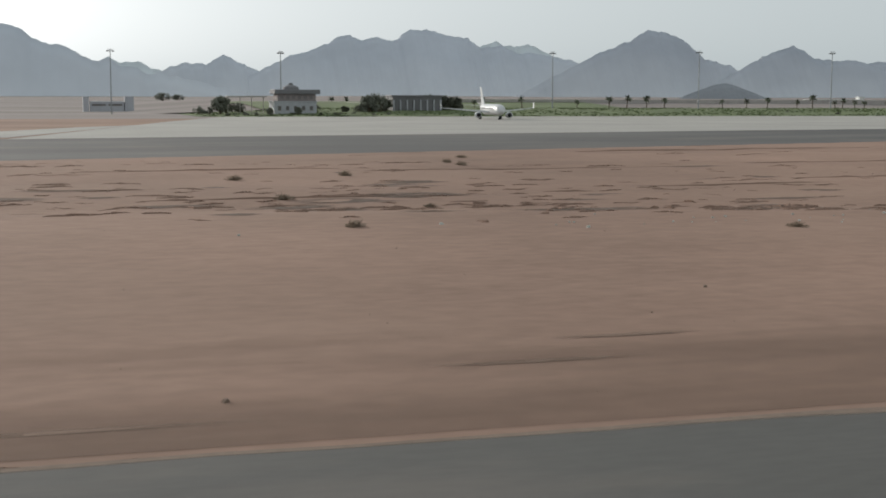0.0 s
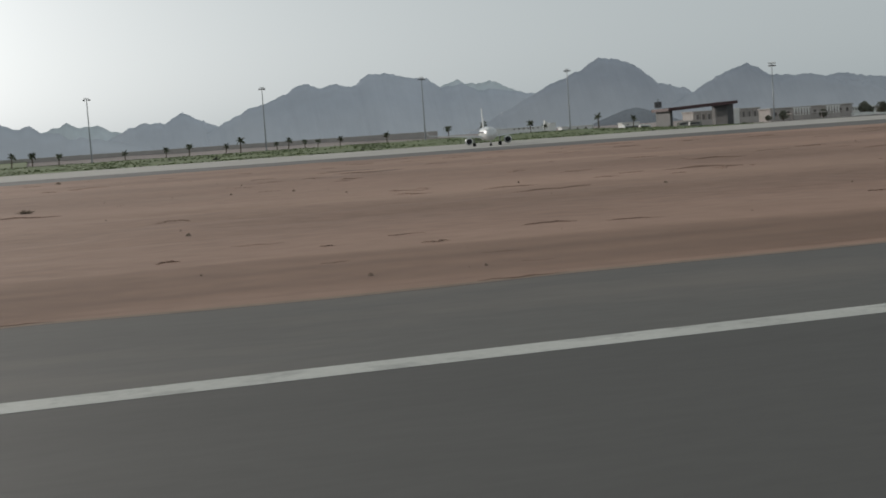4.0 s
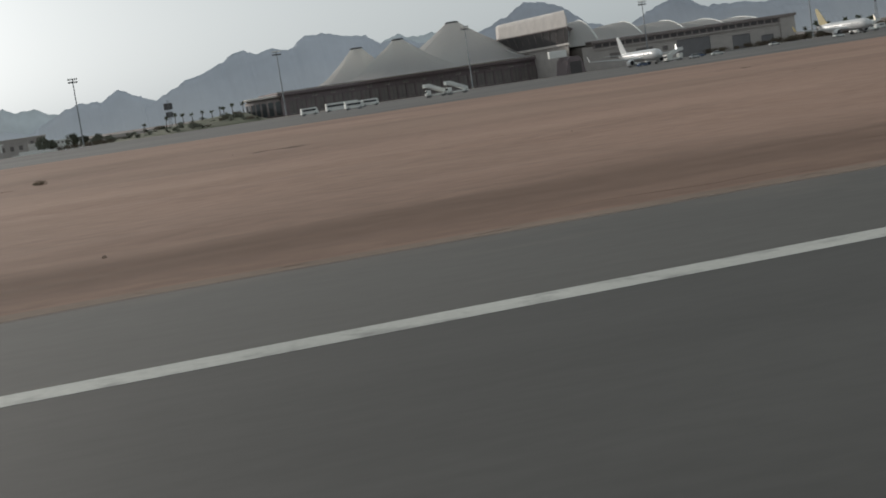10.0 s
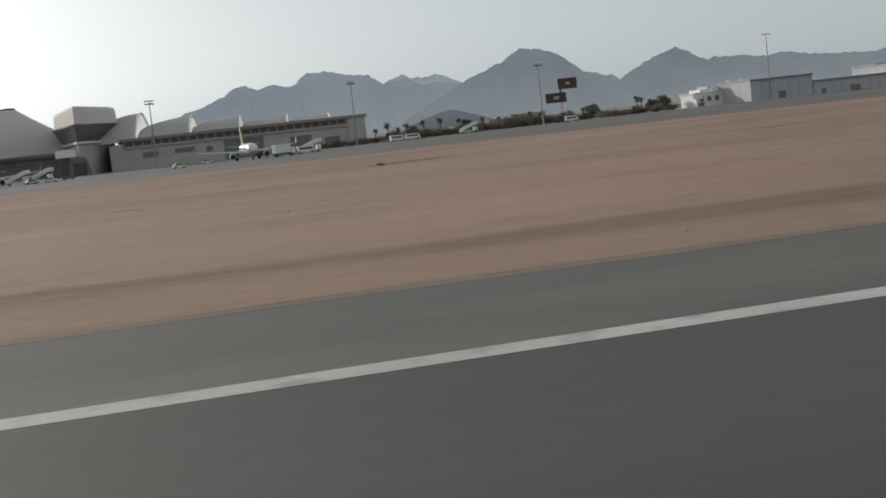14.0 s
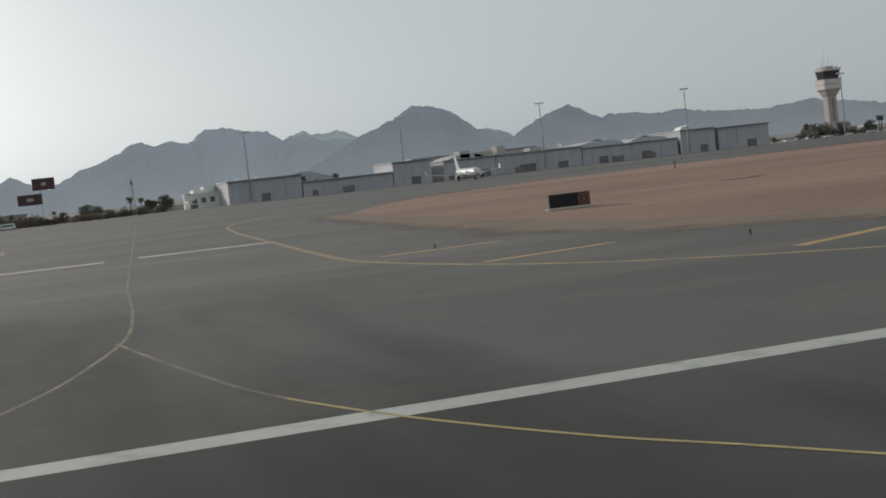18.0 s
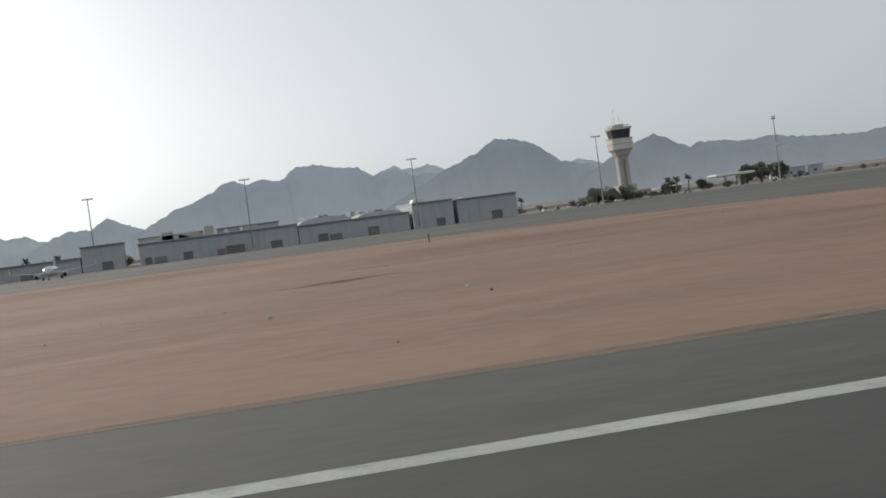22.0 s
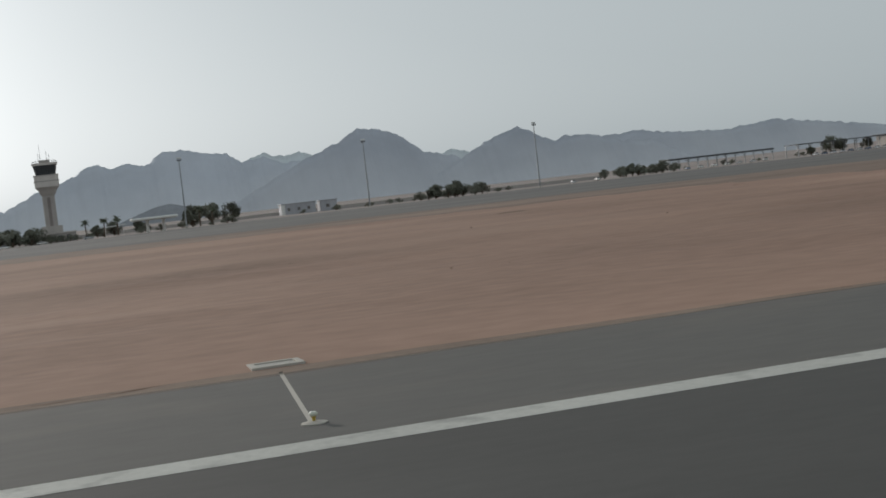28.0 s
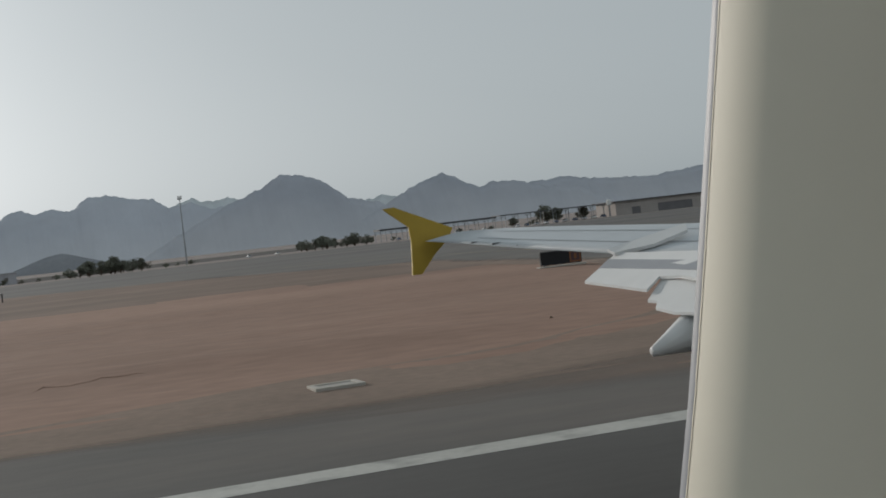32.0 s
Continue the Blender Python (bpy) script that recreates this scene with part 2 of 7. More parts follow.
def mesh_part(name, verts, faces, mat, parent=None, label="", smooth=False):
    me = bpy.data.meshes.new(name)
    me.from_pydata([(x * S, y * S, z * S) for x, y, z in verts], [], faces)
    me.materials.append(mat)
    if smooth:
        for p in me.polygons:
            p.use_smooth = True
    ob = new(name, me)
    if parent:
        ob.parent = parent
    if label:
        ob["label"] = label
    return ob


def at(x, y, z=0.0, rz=0.0):
    return pose(x * S, y * S, z * S, 0, 0, rz)


def thing(name, m, label, category, group="", kind=""):
    ob = new(name)
    ob.empty_display_size = 0.2
    ob.matrix_world = m
    return tagged(ob, label, category, group, kind)


def box(bm, x0, x1, y0, y1, z0, z1, bevel=0.0):
    r = bmesh.ops.create_cube(bm, size=1)["verts"]
    for v in r:
        v.co = Vector((x0 + (v.co.x + 0.5) * (x1 - x0), y0 + (v.co.y + 0.5) * (y1 - y0), z0 + (v.co.z + 0.5) * (z1 - z0)))
    if bevel:
        edges = list({e for v in r for e in v.link_edges})
        bmesh.ops.bevel(bm, geom=edges, offset=bevel, segments=1, affect="EDGES")
    return r


def tube(bm, a, b, r0, r1=None, n=10, caps=True):
    """A tapered round bar from a to b."""
    a, b = Vector(a), Vector(b)
    r1 = r0 if r1 is None else r1
    d = b - a
    vs = bmesh.ops.create_cone(bm, cap_ends=caps, segments=n, radius1=r0, radius2=max(r1, 1e-4), depth=d.length)["verts"]
    m = Matrix.Translation((a + b) / 2) @ d.to_track_quat("Z", "Y").to_matrix().to_4x4()
    bmesh.ops.transform(bm, matrix=m, verts=vs)
    return vs


def boxed(name, dims, mat, parent, label="", bevel=0.0):
    bm = bmesh.new()
    box(bm, *dims, bevel=bevel)
    return part(name, bm, mat, parent, label)


def lathe(bm, rings, n=24, z0=0.0):
    """A round body from (radius, height) rings."""
    loops = []
    for r, z in rings:
        loops.append([bm.verts.new((r * math.cos(2 * math.pi * i / n), r * math.sin(2 * math.pi * i / n), z0 + z)) for i in range(n)])
    for lo, hi in zip(loops, loops[1:]):
        for i in range(n):
            bm.faces.new((lo[i], lo[(i + 1) % n], hi[(i + 1) % n], hi[i]))
    bm.faces.new(list(reversed(loops[0])))
    bm.faces.new(loops[-1])


def strip(points, width, z, closed=False):
    """A flat band of that width along a line of ground points."""
    verts, faces = [], []
    for i, (x, y) in enumerate(points):
        x0, y0 = points[max(0, i - 1)]
        x1, y1 = points[min(len(points) - 1, i + 1)]
        d = math.hypot(x1 - x0, y1 - y0)
        nx, ny = -(y1 - y0) / d * width / 2, (x1 - x0) / d * width / 2
        verts += [(x + nx, y + ny, z), (x - nx, y - ny, z)]
        if i:
            faces.append((2 * i - 2, 2 * i - 1, 2 * i + 1, 2 * i))
    return verts, faces


def smooth_line(points, steps=6):
    """Catmull-Rom through the points."""
    out = []
    p = [points[0], *points, points[-1]]
    for i in range(1, len(p) - 2):
        for k in range(steps):
            t = k / steps
            out.append(tuple(0.5 * (2 * p[i][j] + (p[i + 1][j] - p[i - 1][j]) * t + (2 * p[i - 1][j] - 5 * p[i][j] + 4 * p[i + 1][j] - p[i + 2][j]) * t * t
                                    + (3 * p[i][j] - p[i - 1][j] - 3 * p[i + 1][j] + p[i + 2][j]) * t ** 3) for j in (0, 1)))
    out.append(points[-1])
    return out

# ---- the ground, the runway and the taxiways ----
JUNCTIONS = (514.5, 1159.0, 1456.0, 1774.0)  # exits that join the runway
SAND_EDGE = [(-90, 26.0), (-84, 29.9), (-66, 30.4), (-53, 31.8), (-46, 34.2), (-40, 38.5), (-36, 44.0), (-30.5, 53.5), (-26.5, 63.0), (-25.5, 80.0), (-25.5, 140.0), (-27, 155.0), (-34, 180.0), (-48, 215.0), (-75, 245.0), (-110, 262.0)]


def skew(y):
    """The exits leave the runway at a slight slant."""
    return 0.08 * max(0.0, y - 60.0)


def wobble(x):
    return 0.35 * noise.noise((x * 0.13, 3.1, 0.0)) + 0.2 * noise.noise((x * 0.6, 9.7, 0.0))


def throat(y):
    """Half the paved width of an exit at the distance y from the runway."""
    for (a, ya), (b, yb) in zip(SAND_EDGE, SAND_EDGE[1:]):
        if ya <= y <= yb:
            return -(a + (b - a) * (y - ya) / (yb - ya))
    return 90.0 if y < 30 else 110.0


def taxi_near(x):
    """Where the sand ends at the far taxiway, which runs off at a slant to the left."""
    return 262.0 if x >= 291 else max(110.0, 209.0 + 0.285 * (x - 104))


def half(j, side, y):
    """Half the paved width on one side of an exit; the first one is narrower on its left."""
    narrow = 8.0 * min(1.0, max(0.0, (y - 52) / 22)) * min(1.0, max(0.0, (178 - y) / 24))
    return throat(y) - (narrow if j == JUNCTIONS[0] and side < 0 else 0.0)


def sand_depth(x, y):
    """How far inside the sand a spot lies; below nothing on the paved side."""
    if y <= 26 or y >= taxi_near(x) + 4:
        return -9.0
    d = min(abs(x - skew(y) - j) - half(j, x - skew(y) - j, y) for j in JUNCTIONS)
    return min(y - 30.0 - wobble(x), taxi_near(x) - y, d + 0.6 * noise.noise((x * 0.25, y * 0.25, 7)))


def ditch(x):
    """How far from the runway the smooth berm of the first stretch ends."""
    return float(np.interp(x, (-40, 20, 80, 110, 130, 165, 260), (97, 90, 76, 68, 53, 44, 42))) + 1.5 * noise.noise((x * 0.06, 5.0, 0.0))


def relief(x, y):
    """The height of the sand, nothing where the ground is paved."""
    e = sand_depth(x, y)
    if e <= 0:
        return 0.0
    k = min(1.0, e / 14.0)
    h = 0.22 * noise.noise((x * 0.02, y * 0.05, 0)) + 0.13 * noise.noise((x * 0.11, y * 0.2, 5)) + 0.06 * noise.noise((x * 0.4, y * 0.5, 9))
    if x < 420:
        h += 0.2 * abs(noise.noise((x * 0.035, y * 0.10, 2))) - 0.04
        line = ditch(x)
        h = h * (0.35 if y < line else 1.0) + 0.28 * min(1.0, max(0.0, (y - 34) / 34)) * (1.0 if y < line - 1 else math.exp(-(y - line + 1) / 2.0))
    return min(0.04 + k * max(-0.03, h + 0.10), 0.004 + 0.045 * e)


def ground_z(x, y):
    """Relief, sunk by the third exit to fit its sign to the camera's view; the sand slips under the paved edge."""
    z = relief(x, y)
    if z <= 0:
        return max(-0.06, 0.004 + 0.045 * sand_depth(x, y))
    return z - 0.95 * math.exp(-((x - 1422) / 17) ** 2 - ((y - 112) / 15) ** 2)


xs = [-9000, -5000, -2500, -1200, -600, -300, -150] + [-80 + 2.0 * i for i in range(960)] + [1850, 1950, 2100, 2400, 3000, 4500, 7000, 12000]
ys = [-6000, -2500, -1000, -300, -100, -40] + [28.5 + 1.0 * i for i in range(52)] + [81 + 3.0 * i for i in range(62)] + [290, 320, 360, 420, 500, 600, 720, 900, 1200, 1800, 2600, 3600, 5200, 7000, 8900]
GROUND_V = []
for y in ys:
    for x in xs:
        z = ground_z(x, y)
        if y > 700:
            z = -0.06 + 0.8 * noise.noise((x * 0.01, y * 0.01, 1)) + (y - 700) * 0.0015
        GROUND_V.append((x, y, z))
W = len(xs)
GROUND_F = [(j * W + i, j * W + i + 1, (j + 1) * W + i + 1, (j + 1) * W + i) for j in range(len(ys) - 1) for i in range(W - 1)]
ground = tagged(mesh_part("ground", GROUND_V, GROUND_F, SAND, smooth=True), "wide reddish desert sand before a gravel plain greyed for haze", "ground", kind="structure")
ground.data.materials.append(GRAVEL)
ground.data.materials.append(DARK_SAND)
FAR_ROW = ys.index(500) * (W - 1)
for p in ground.data.polygons:
    x, y = p.center.x / S, p.center.y / S
    stony = x > 1500 and y > 109 + 86 * min(1.0, max(0.0, (1682 - x) / 26)) + 2.5 * noise.noise((x * 0.05, 2.0, 1.0))
    p.material_index = 1 if p.index >= FAR_ROW else 2 if stony else 0


def slab(name, outline, z, mat, label, category="road"):
    return tagged(mesh_part(name, [(x, y, z) for x, y in outline], [tuple(range(len(outline)))], mat), label, category, kind="structure")


def quad_slab(name, x0, x1, y0, y1, z, mat, label, category="road"):
    return slab(name, [(x0, y0), (x1, y0), (x1, y1), (x0, y1)], z, mat, label, category)


def marking(name, outline, mat, label, group, z=0.009):
    return tagged(mesh_part(name, [(x, y, 0.5 * z) for x, y in outline], [tuple(range(len(outline)))], mat), label, "road marking", group, "structure")


def painted(name, points, width, mat, label, group, z=0.009):
    verts, faces = strip(points, width, 0.5 * z)
    return tagged(mesh_part(name, verts, faces, mat), label, "road marking", group, "structure")


quad_slab("runway", -1500, 3500, -26.0, 19.6, 0.0, RUBBERED, "dark grey asphalt runway streaked with rubber", "runway")
edge_line = [(x, 30.0 + wobble(x)) for x in [-200 + 2.0 * i for i in range(1101)]]
verts = [(x, 19.6, 0.0015) for x, y in edge_line] + [(x, y, 0.0015) for x, y in edge_line]
n = len(edge_line)
tagged(mesh_part("runway_shoulder", verts, [(i, i + 1, n + i + 1, n + i) for i in range(n - 1)], SHOULDER),
       "paler grey asphalt shoulder with an uneven sandy edge", "runway shoulder", kind="structure")
for j in JUNCTIONS:
    left = [(x + throat(y) - half(j, -1, y), y) for x, y in smooth_line([(j + a, y) for a, y in SAND_EDGE], 4)]
    right = smooth_line([(j - a, y) for a, y in SAND_EDGE], 4)
    m = len(left)
    verts = [(x + skew(y) + 0.3 * noise.noise((x * 0.3, y * 0.3, 7)), y, 0.0025) for x, y in left + right]
    tagged(mesh_part("exit_taxiway", verts, [(i, m + i, m + i + 1, i + 1) for i in range(m - 1)], SHOULDER),
           "grey asphalt exit from the runway with flared corners", "taxiway", "runway exits", "structure")
slab("parallel_taxiway", [(-1500, 60), (-200, 120), (104, 208), (291, 261.5), (620, 261.5), (620, 336), (470, 335), (311, 334), (116, 294), (0, 268), (-1500, 200)], 0.0, ASPHALT, "dark grey asphalt edge of the parallel taxiway", "taxiway")
slab("concrete_taxiway", [(-6, 267), (116, 294), (311, 334), (470, 335), (620, 336), (620, 542), (70, 542), (40, 446), (25, 387)], 0.003, CONCRETE, "wide pale concrete taxiway", "taxiway")
slab("concrete_spur", [(-400, 262), (-6, 276), (25, 387), (11, 368), (-20, 300), (-400, 275)], 0.006, CONCRETE, "pale concrete spur that tapers off into the sand", "taxiway")
slab("apron", [(620, 261.5), (3000, 261.5), (3000, 588), (620, 588)], 0.0, ASPHALT, "grey asphalt apron before the terminal", "apron")

# painted lines
painted("edge_stripe", [(-1500, 20.0), (3500, 20.0)], 0.9, WHITE_LINE, "long white painted stripe along the runway's edge", "", 0.010)
for x0, x1, y0, y1 in ((134, 158, 15.0, 16.6), (134, 158, 12.6, 14.2), (200, 259.5, 6.0, 15.8)):
    marking("touchdown_marking", [(x0, y0), (x1, y0), (x1, y1), (x0, y1)], WHITE_LINE, "broad white painted touchdown bar on the runway", "touchdown bars")
EDGE = [(-49.5, 20.6), (-44, 21.7), (-35, 25.0), (-27.3, 29.0), (-23.7, 32.6), (-20, 37.6), (-15.2, 46.5), (-12.7, 53.7), (-11.2, 65.0), (-10.8, 95.0), (-10.8, 140.0), (-14, 175.0), (-30, 225.0)]
EDGE_FAR = [(-49.5, 20.6), (-40, 24.0), (-31, 29.5), (-25, 34.0), (-20.9, 39.2), (-18.6, 44.0), (-16.9, 50.0), (-15.7, 58.0), (-15.2, 68.0), (-15.1, 95.0), (-15.3, 140.0), (-18, 175.0), (-31, 225.0)]
EDGE_THIRD = [(-49.5, 20.6), (-44, 21.7), (-36.5, 25.0), (-29.8, 30.0), (-26.5, 33.4), (-22.8, 38.4), (-17.4, 47.5), (-13.4, 56.5), (-11.9, 61.0), (-10.9, 70.0), (-10.7, 95.0), (-10.8, 140.0), (-14, 175.0), (-30, 225.0)]
BARS_FIRST = (((-46.6, 27.9), (-45.5, 21.9), 1.0), ((-38.2, 32.9), (-34.2, 29.0), 0.6), ((-30.3, 41.7), (-26.1, 40.1), 0.55), ((-24.5, 53.2), (-18.9, 52.2), 0.55))
BARS_SECOND = (((-52.4, 26.4), (-52.8, 20.3), 1.0), ((-44, 28.6), (-42.9, 22.1), 0.9), ((-25, 39.8), (-20, 37.0), 0.6), ((-20.3, 50.0), (-14.4, 48.7), 0.55), ((-18, 60.9), (-12.1, 60.7), 0.55))
BARS_THIRD = (((-63.6, 26.8), (-64.3, 20.5), 0.85), ((-48.6, 29.9), (-47.3, 22.9), 1.0), ((-38, 35.8), (-35.4, 30.8), 0.6), ((-25.4, 45.0), (-20.8, 41.5), 0.55), ((-19, 59.4), (-13.5, 57.0), 0.55))
BARS_FAR = (((-53.2, 26.9), (-52.8, 20.5), 0.8), ((-32.7, 33.0), (-28.5, 28.3), 0.6), ((-26.7, 40.5), (-21.7, 38.0), 0.55), ((-21, 50.5), (-15, 49.0), 0.55), ((-20, 61.5), (-14, 61.0), 0.55))
BARS_FAR_THIRD = (((-53.2, 26.9), (-52.8, 20.5), 0.8), ((-32.7, 33.0), (-28.5, 28.3), 0.6), ((-25.8, 42.2), (-20.9, 39.4), 0.55), ((-22, 53.6), (-16.5, 52.6), 0.5), ((-21.3, 65.3), (-16.2, 66.6), 0.5))
HOLD = {514.5: (97.3, 0.0), 1159.0: (96.4, 0.9), 1456.0: (90.6, 2.2), 1774.0: (95.0, 1.0)}
BARS = {514.5: BARS_FIRST, 1159.0: BARS_SECOND, 1456.0: BARS_THIRD, 1774.0: BARS_THIRD[2:]}
CENTRE = [(-60, -1.6), (-40, 1.0), (-24, 6.5), (-12, 13.8), (-8, 19.3), (-4.3, 27.2), (-2.6, 33.0), (-1.5, 38.5), (-0.8, 46.0), (-0.3, 54.0), (0, 62.0), (0, 90.0), (0, 150.0), (0, 262.0)]
BRANCH = [(22, -2.0), (12, 4.5), (8, 8.0), (5.4, 11.3), (3.7, 14.2), (2.6, 16.1), (1.1, 19.6), (-0.2, 23.9), (-0.9, 28.3), (-1.55, 33.5), (-1.9, 36.8)]
CENTRE_OFF = {514.5: 0.0, 1159.0: 2.6, 1456.0: 5.4, 1774.0: 3.0}  # the exits are not quite alike
for j in JUNCTIONS:
    for side in (1, -1):
        line = [(j + side * a + skew(y) + (0 if side == 1 else CENTRE_OFF[j] - 5.4), y) for a, y in smooth_line((EDGE_THIRD if j == 1456.0 else EDGE) if side == 1 else EDGE_FAR, 4)]
        painted("taxiway_edge_line", line, 0.34 if side == 1 else 0.42, FAINT_YELLOW, "faded yellow line round the exit's corner", "exit edge lines", 0.011)
        for (a, ya), (b, yb), w in (BARS[j] if side == 1 else BARS_FAR_THIRD if j == 1456.0 else BARS_FAR if j != 514.5 else (((-56.2, 26.8), (-55.7, 20.5), 0.75), *BARS_FAR[1:])):
            painted("shoulder_bar", [(j + side * a + skew(ya), ya), (j + side * b + skew(yb), yb)], w, YELLOW_LINE, "broad yellow painted bar beside the edge line", "yellow shoulder bars", 0.008)
        x0, x1 = (j - 6.0, j + 2.8) if side == 1 else (j + 5.1, j + 14.5)
        lift = 4.0 if side == 1 and j == 1456.0 else 0.0  # moved out to fit two camera views that disagree
        painted("holding_line", [(x0 + HOLD[j][1], HOLD[j][0] + 0.5 + 1.7 * lift), (x1 + HOLD[j][1], HOLD[j][0] - 0.5 + lift)], 1.5, PINK_LINE, "broad worn pinkish-white holding line across the exit", "holding lines")
        painted("holding_line", [(x0 + 0.2 + HOLD[j][1], HOLD[j][0] + 3.0), (x1 + 0.2 + HOLD[j][1], HOLD[j][0] + 2.2)], 0.3, FAINT_YELLOW, "thin faded line behind the holding line", "holding lines")
    for points, z in ((CENTRE, 0.013), (BRANCH, 0.015)):
        line = [(j + a + CENTRE_OFF[j] + skew(y), y) for a, y in smooth_line(points, 5)]
        cut = next(i for i, p in enumerate(line) if p[1] > 22.5)
        painted("centre_line", line[:cut + 1], 0.14 if j == 1456.0 else 0.1, YELLOW_LINE if j == 1456.0 else PALE_YELLOW, "thin yellow centre line that curves off the runway", "exit centre lines", z)
        painted("centre_line", line[cut:], 0.12, WORN_YELLOW, "faded end of the thin yellow centre line", "exit centre lines", z)
painted("shoulder_line", [(445.4, 27.6), (447.0, 26.1), (450.0, 23.5)], 0.1, WHITE_LINE, "thin pale slanting line on the shoulder", "shoulder lines")
for x0, x1, y in ((404, 452, 13.25), (414, 452, 11.85), (436.5, 452, 10.7), (436, 450, 9.75), (440, 466, 9.2), (560, 640, 8.2), (700, 780, 6.5)):
    verts, faces = strip([(x0, y), ((x0 + x1) / 2, y + 0.06), (x1, y + 0.02)], 0.24, 0.0024)
    tagged(mesh_part("skid_mark", verts, faces, SKID), "black rubber skid mark along the runway", "skid mark", "skid marks", "structure")
verts, faces = strip(smooth_line([(1461.5, 27.5), (1460.2, 25.0), (1458.2, 20.8), (1456.2, 17.2), (1452.5, 12.0), (1447, 8)], 5), 0.3, 0.0085)
tagged(mesh_part("skid_mark", verts, faces, SKID), "curved black tyre mark across the white stripe", "skid mark", "skid marks", "structure")


def ridges(name, spots, label):
    """Low wind-cut sand ridges and gully lips as one mesh: (x, y, length, width, height, turn)."""
    verts, faces = [], []
    for x, y, length, width, height, turn in spots:
        n0, k = len(verts), 13
        c, s = math.cos(turn), math.sin(turn)
        for i in range(k):
            u = i / (k - 1) * 2 - 1
            bend = 0.9 * width * (1.6 * noise.noise((x * 0.1 + u * 1.7, y, 3.3)) + 0.8 * noise.noise((x * 0.3 + u * 5.1, y, 5.3)))
            f = max(0.0, (1 - u * u)) * (0.6 + 0.8 * abs(noise.noise((x + u * 2.3, y * 0.7, 8))))
            for off, up in ((-0.2, -0.04), (-0.08, 0.75), (0.05, 1.0), (1.0, -0.04)):
                px_, py_ = u * length / 2, bend + off * width * (0.35 + 0.65 * f)
                gx, gy = x + px_ * c - py_ * s, y + px_ * s + py_ * c
                verts.append((gx, gy, max(ground_z(gx, gy), -0.7 if relief(gx, gy) > 0 else 0.0) + (height * f * up if up > 0 else -0.05)))
            if i:
                a, b_ = n0 + 4 * (i - 1), n0 + 4 * i
                faces += [(a + q, b_ + q, b_ + q + 1, a + q + 1) for q in range(3)]
    return tagged(mesh_part(name, verts, faces, SAND), label, "sand ridge", kind="stuff")


def on_sand(x, y):
    return relief(x, y) > 0.031


rng = random.Random(4)
spots = []
for _ in range(460):
    x, y = rng.uniform(-60, 425), 66 + 176 * rng.random() ** 1.3
    if y > ditch(x) + 3 and on_sand(x, y) and on_sand(x + 6, y) and on_sand(x - 6, y):
        big = rng.random() ** 3
        spots.append((x, y, 0.8 + 5 * big + 0.012 * y, 0.5 + 0.7 * big, 0.03 + 0.10 * big, rng.gauss(0.05, 0.3)))
for _ in range(170):  # the churned band with scraps in it
    x = rng.gauss(60, 32)
    y = ditch(x) + rng.gauss(3.5, 2.5)
    if on_sand(x, y) and x < 128:
        spots.append((x, y, rng.uniform(0.8, 4.0), rng.uniform(0.3, 0.6), rng.uniform(0.06, 0.2), rng.gauss(0.1, 0.4)))
for _ in range(60):  # broken ground round the dark patches
    x, y = rng.gauss(24, 16), rng.gauss(102, 10)
    spots.append((x, y, rng.uniform(0.8, 3.2), rng.uniform(0.3, 0.6), rng.uniform(0.05, 0.16), rng.gauss(0.1, 0.35)))
for _ in range(330):  # rough ground beyond the berm
    x = rng.uniform(-30, 150)
    y = ditch(x) + 6 + 75 * rng.random() ** 1.3
    if on_sand(x, y):
        big = rng.random() ** 2
        spots.append((x, y, 1.2 + 3.5 * big, 0.35 + 0.4 * big, 0.05 + 0.11 * big, rng.gauss(0.06, 0.22)))
for _ in range(90):  # and along the shoulder further on
    x, y = rng.uniform(195, 400), 33 + 14 * rng.random() ** 1.5
    spots.append((x, y, rng.uniform(0.6, 2.4), rng.uniform(0.2, 0.45), rng.uniform(0.02, 0.07), rng.gauss(0.02, 0.1)))
for x, y, l in ((-20, 141, 34), (18, 146, 30), (52, 143, 40), (98, 150, 36), (130, 147, 26), (88, 188, 40), (112, 190, 30), (80, 121, 18), (98, 123.5, 20), (60, 112, 22), (20, 104, 26), (112, 118, 20), (160, 128, 24), (214, 84, 14), (226, 80, 10), (205, 78, 8)):
    spots.append((x, y, l, 0.6, 0.15, 0.04))
ridges("sand_ridges", spots, "dark-sided eroded ridges and gully lips in reddish sand")
spots = []
for _ in range(150):
    x, y = rng.uniform(425, 1840), 33 + 220 * rng.random() ** 1.4
    if on_sand(x, y) and on_sand(x + 7, y) and on_sand(x - 7, y):
        big = rng.random() ** 4
        spots.append((x, y, 1.2 + 2.5 * big + 0.02 * y, 0.5 + 0.6 * big, 0.012 + 0.025 * big, rng.gauss(0.02, 0.08)))
for x0, x1 in ((700, 900), (1600, 1690)):  # wheel tracks along the shoulder
    for y in (32.0, 36.0):
        x = x0 + rng.uniform(0, 30)
        while x < x1:
            spots.append((x, y + 0.4 * noise.noise((x * 0.02, y, 0)), 12, 0.5, 0.014, 0.0))
            x += rng.uniform(13, 26)
for i in range(620):  # the worn lip where the sand meets the shoulder
    x = -70 + 3.1 * i + rng.uniform(-1.5, 1.5)
    if rng.random() < 0.75 and min(abs(x - j) for j in JUNCTIONS) > 56:
        spots.append((x, 30.12 + wobble(x), rng.uniform(0.5, 2.0), 0.14, rng.uniform(0.01, 0.035), rng.gauss(0, 0.03)))
ridges("sand_tracks", spots, "faint ridges and wheel tracks in smooth reddish sand")

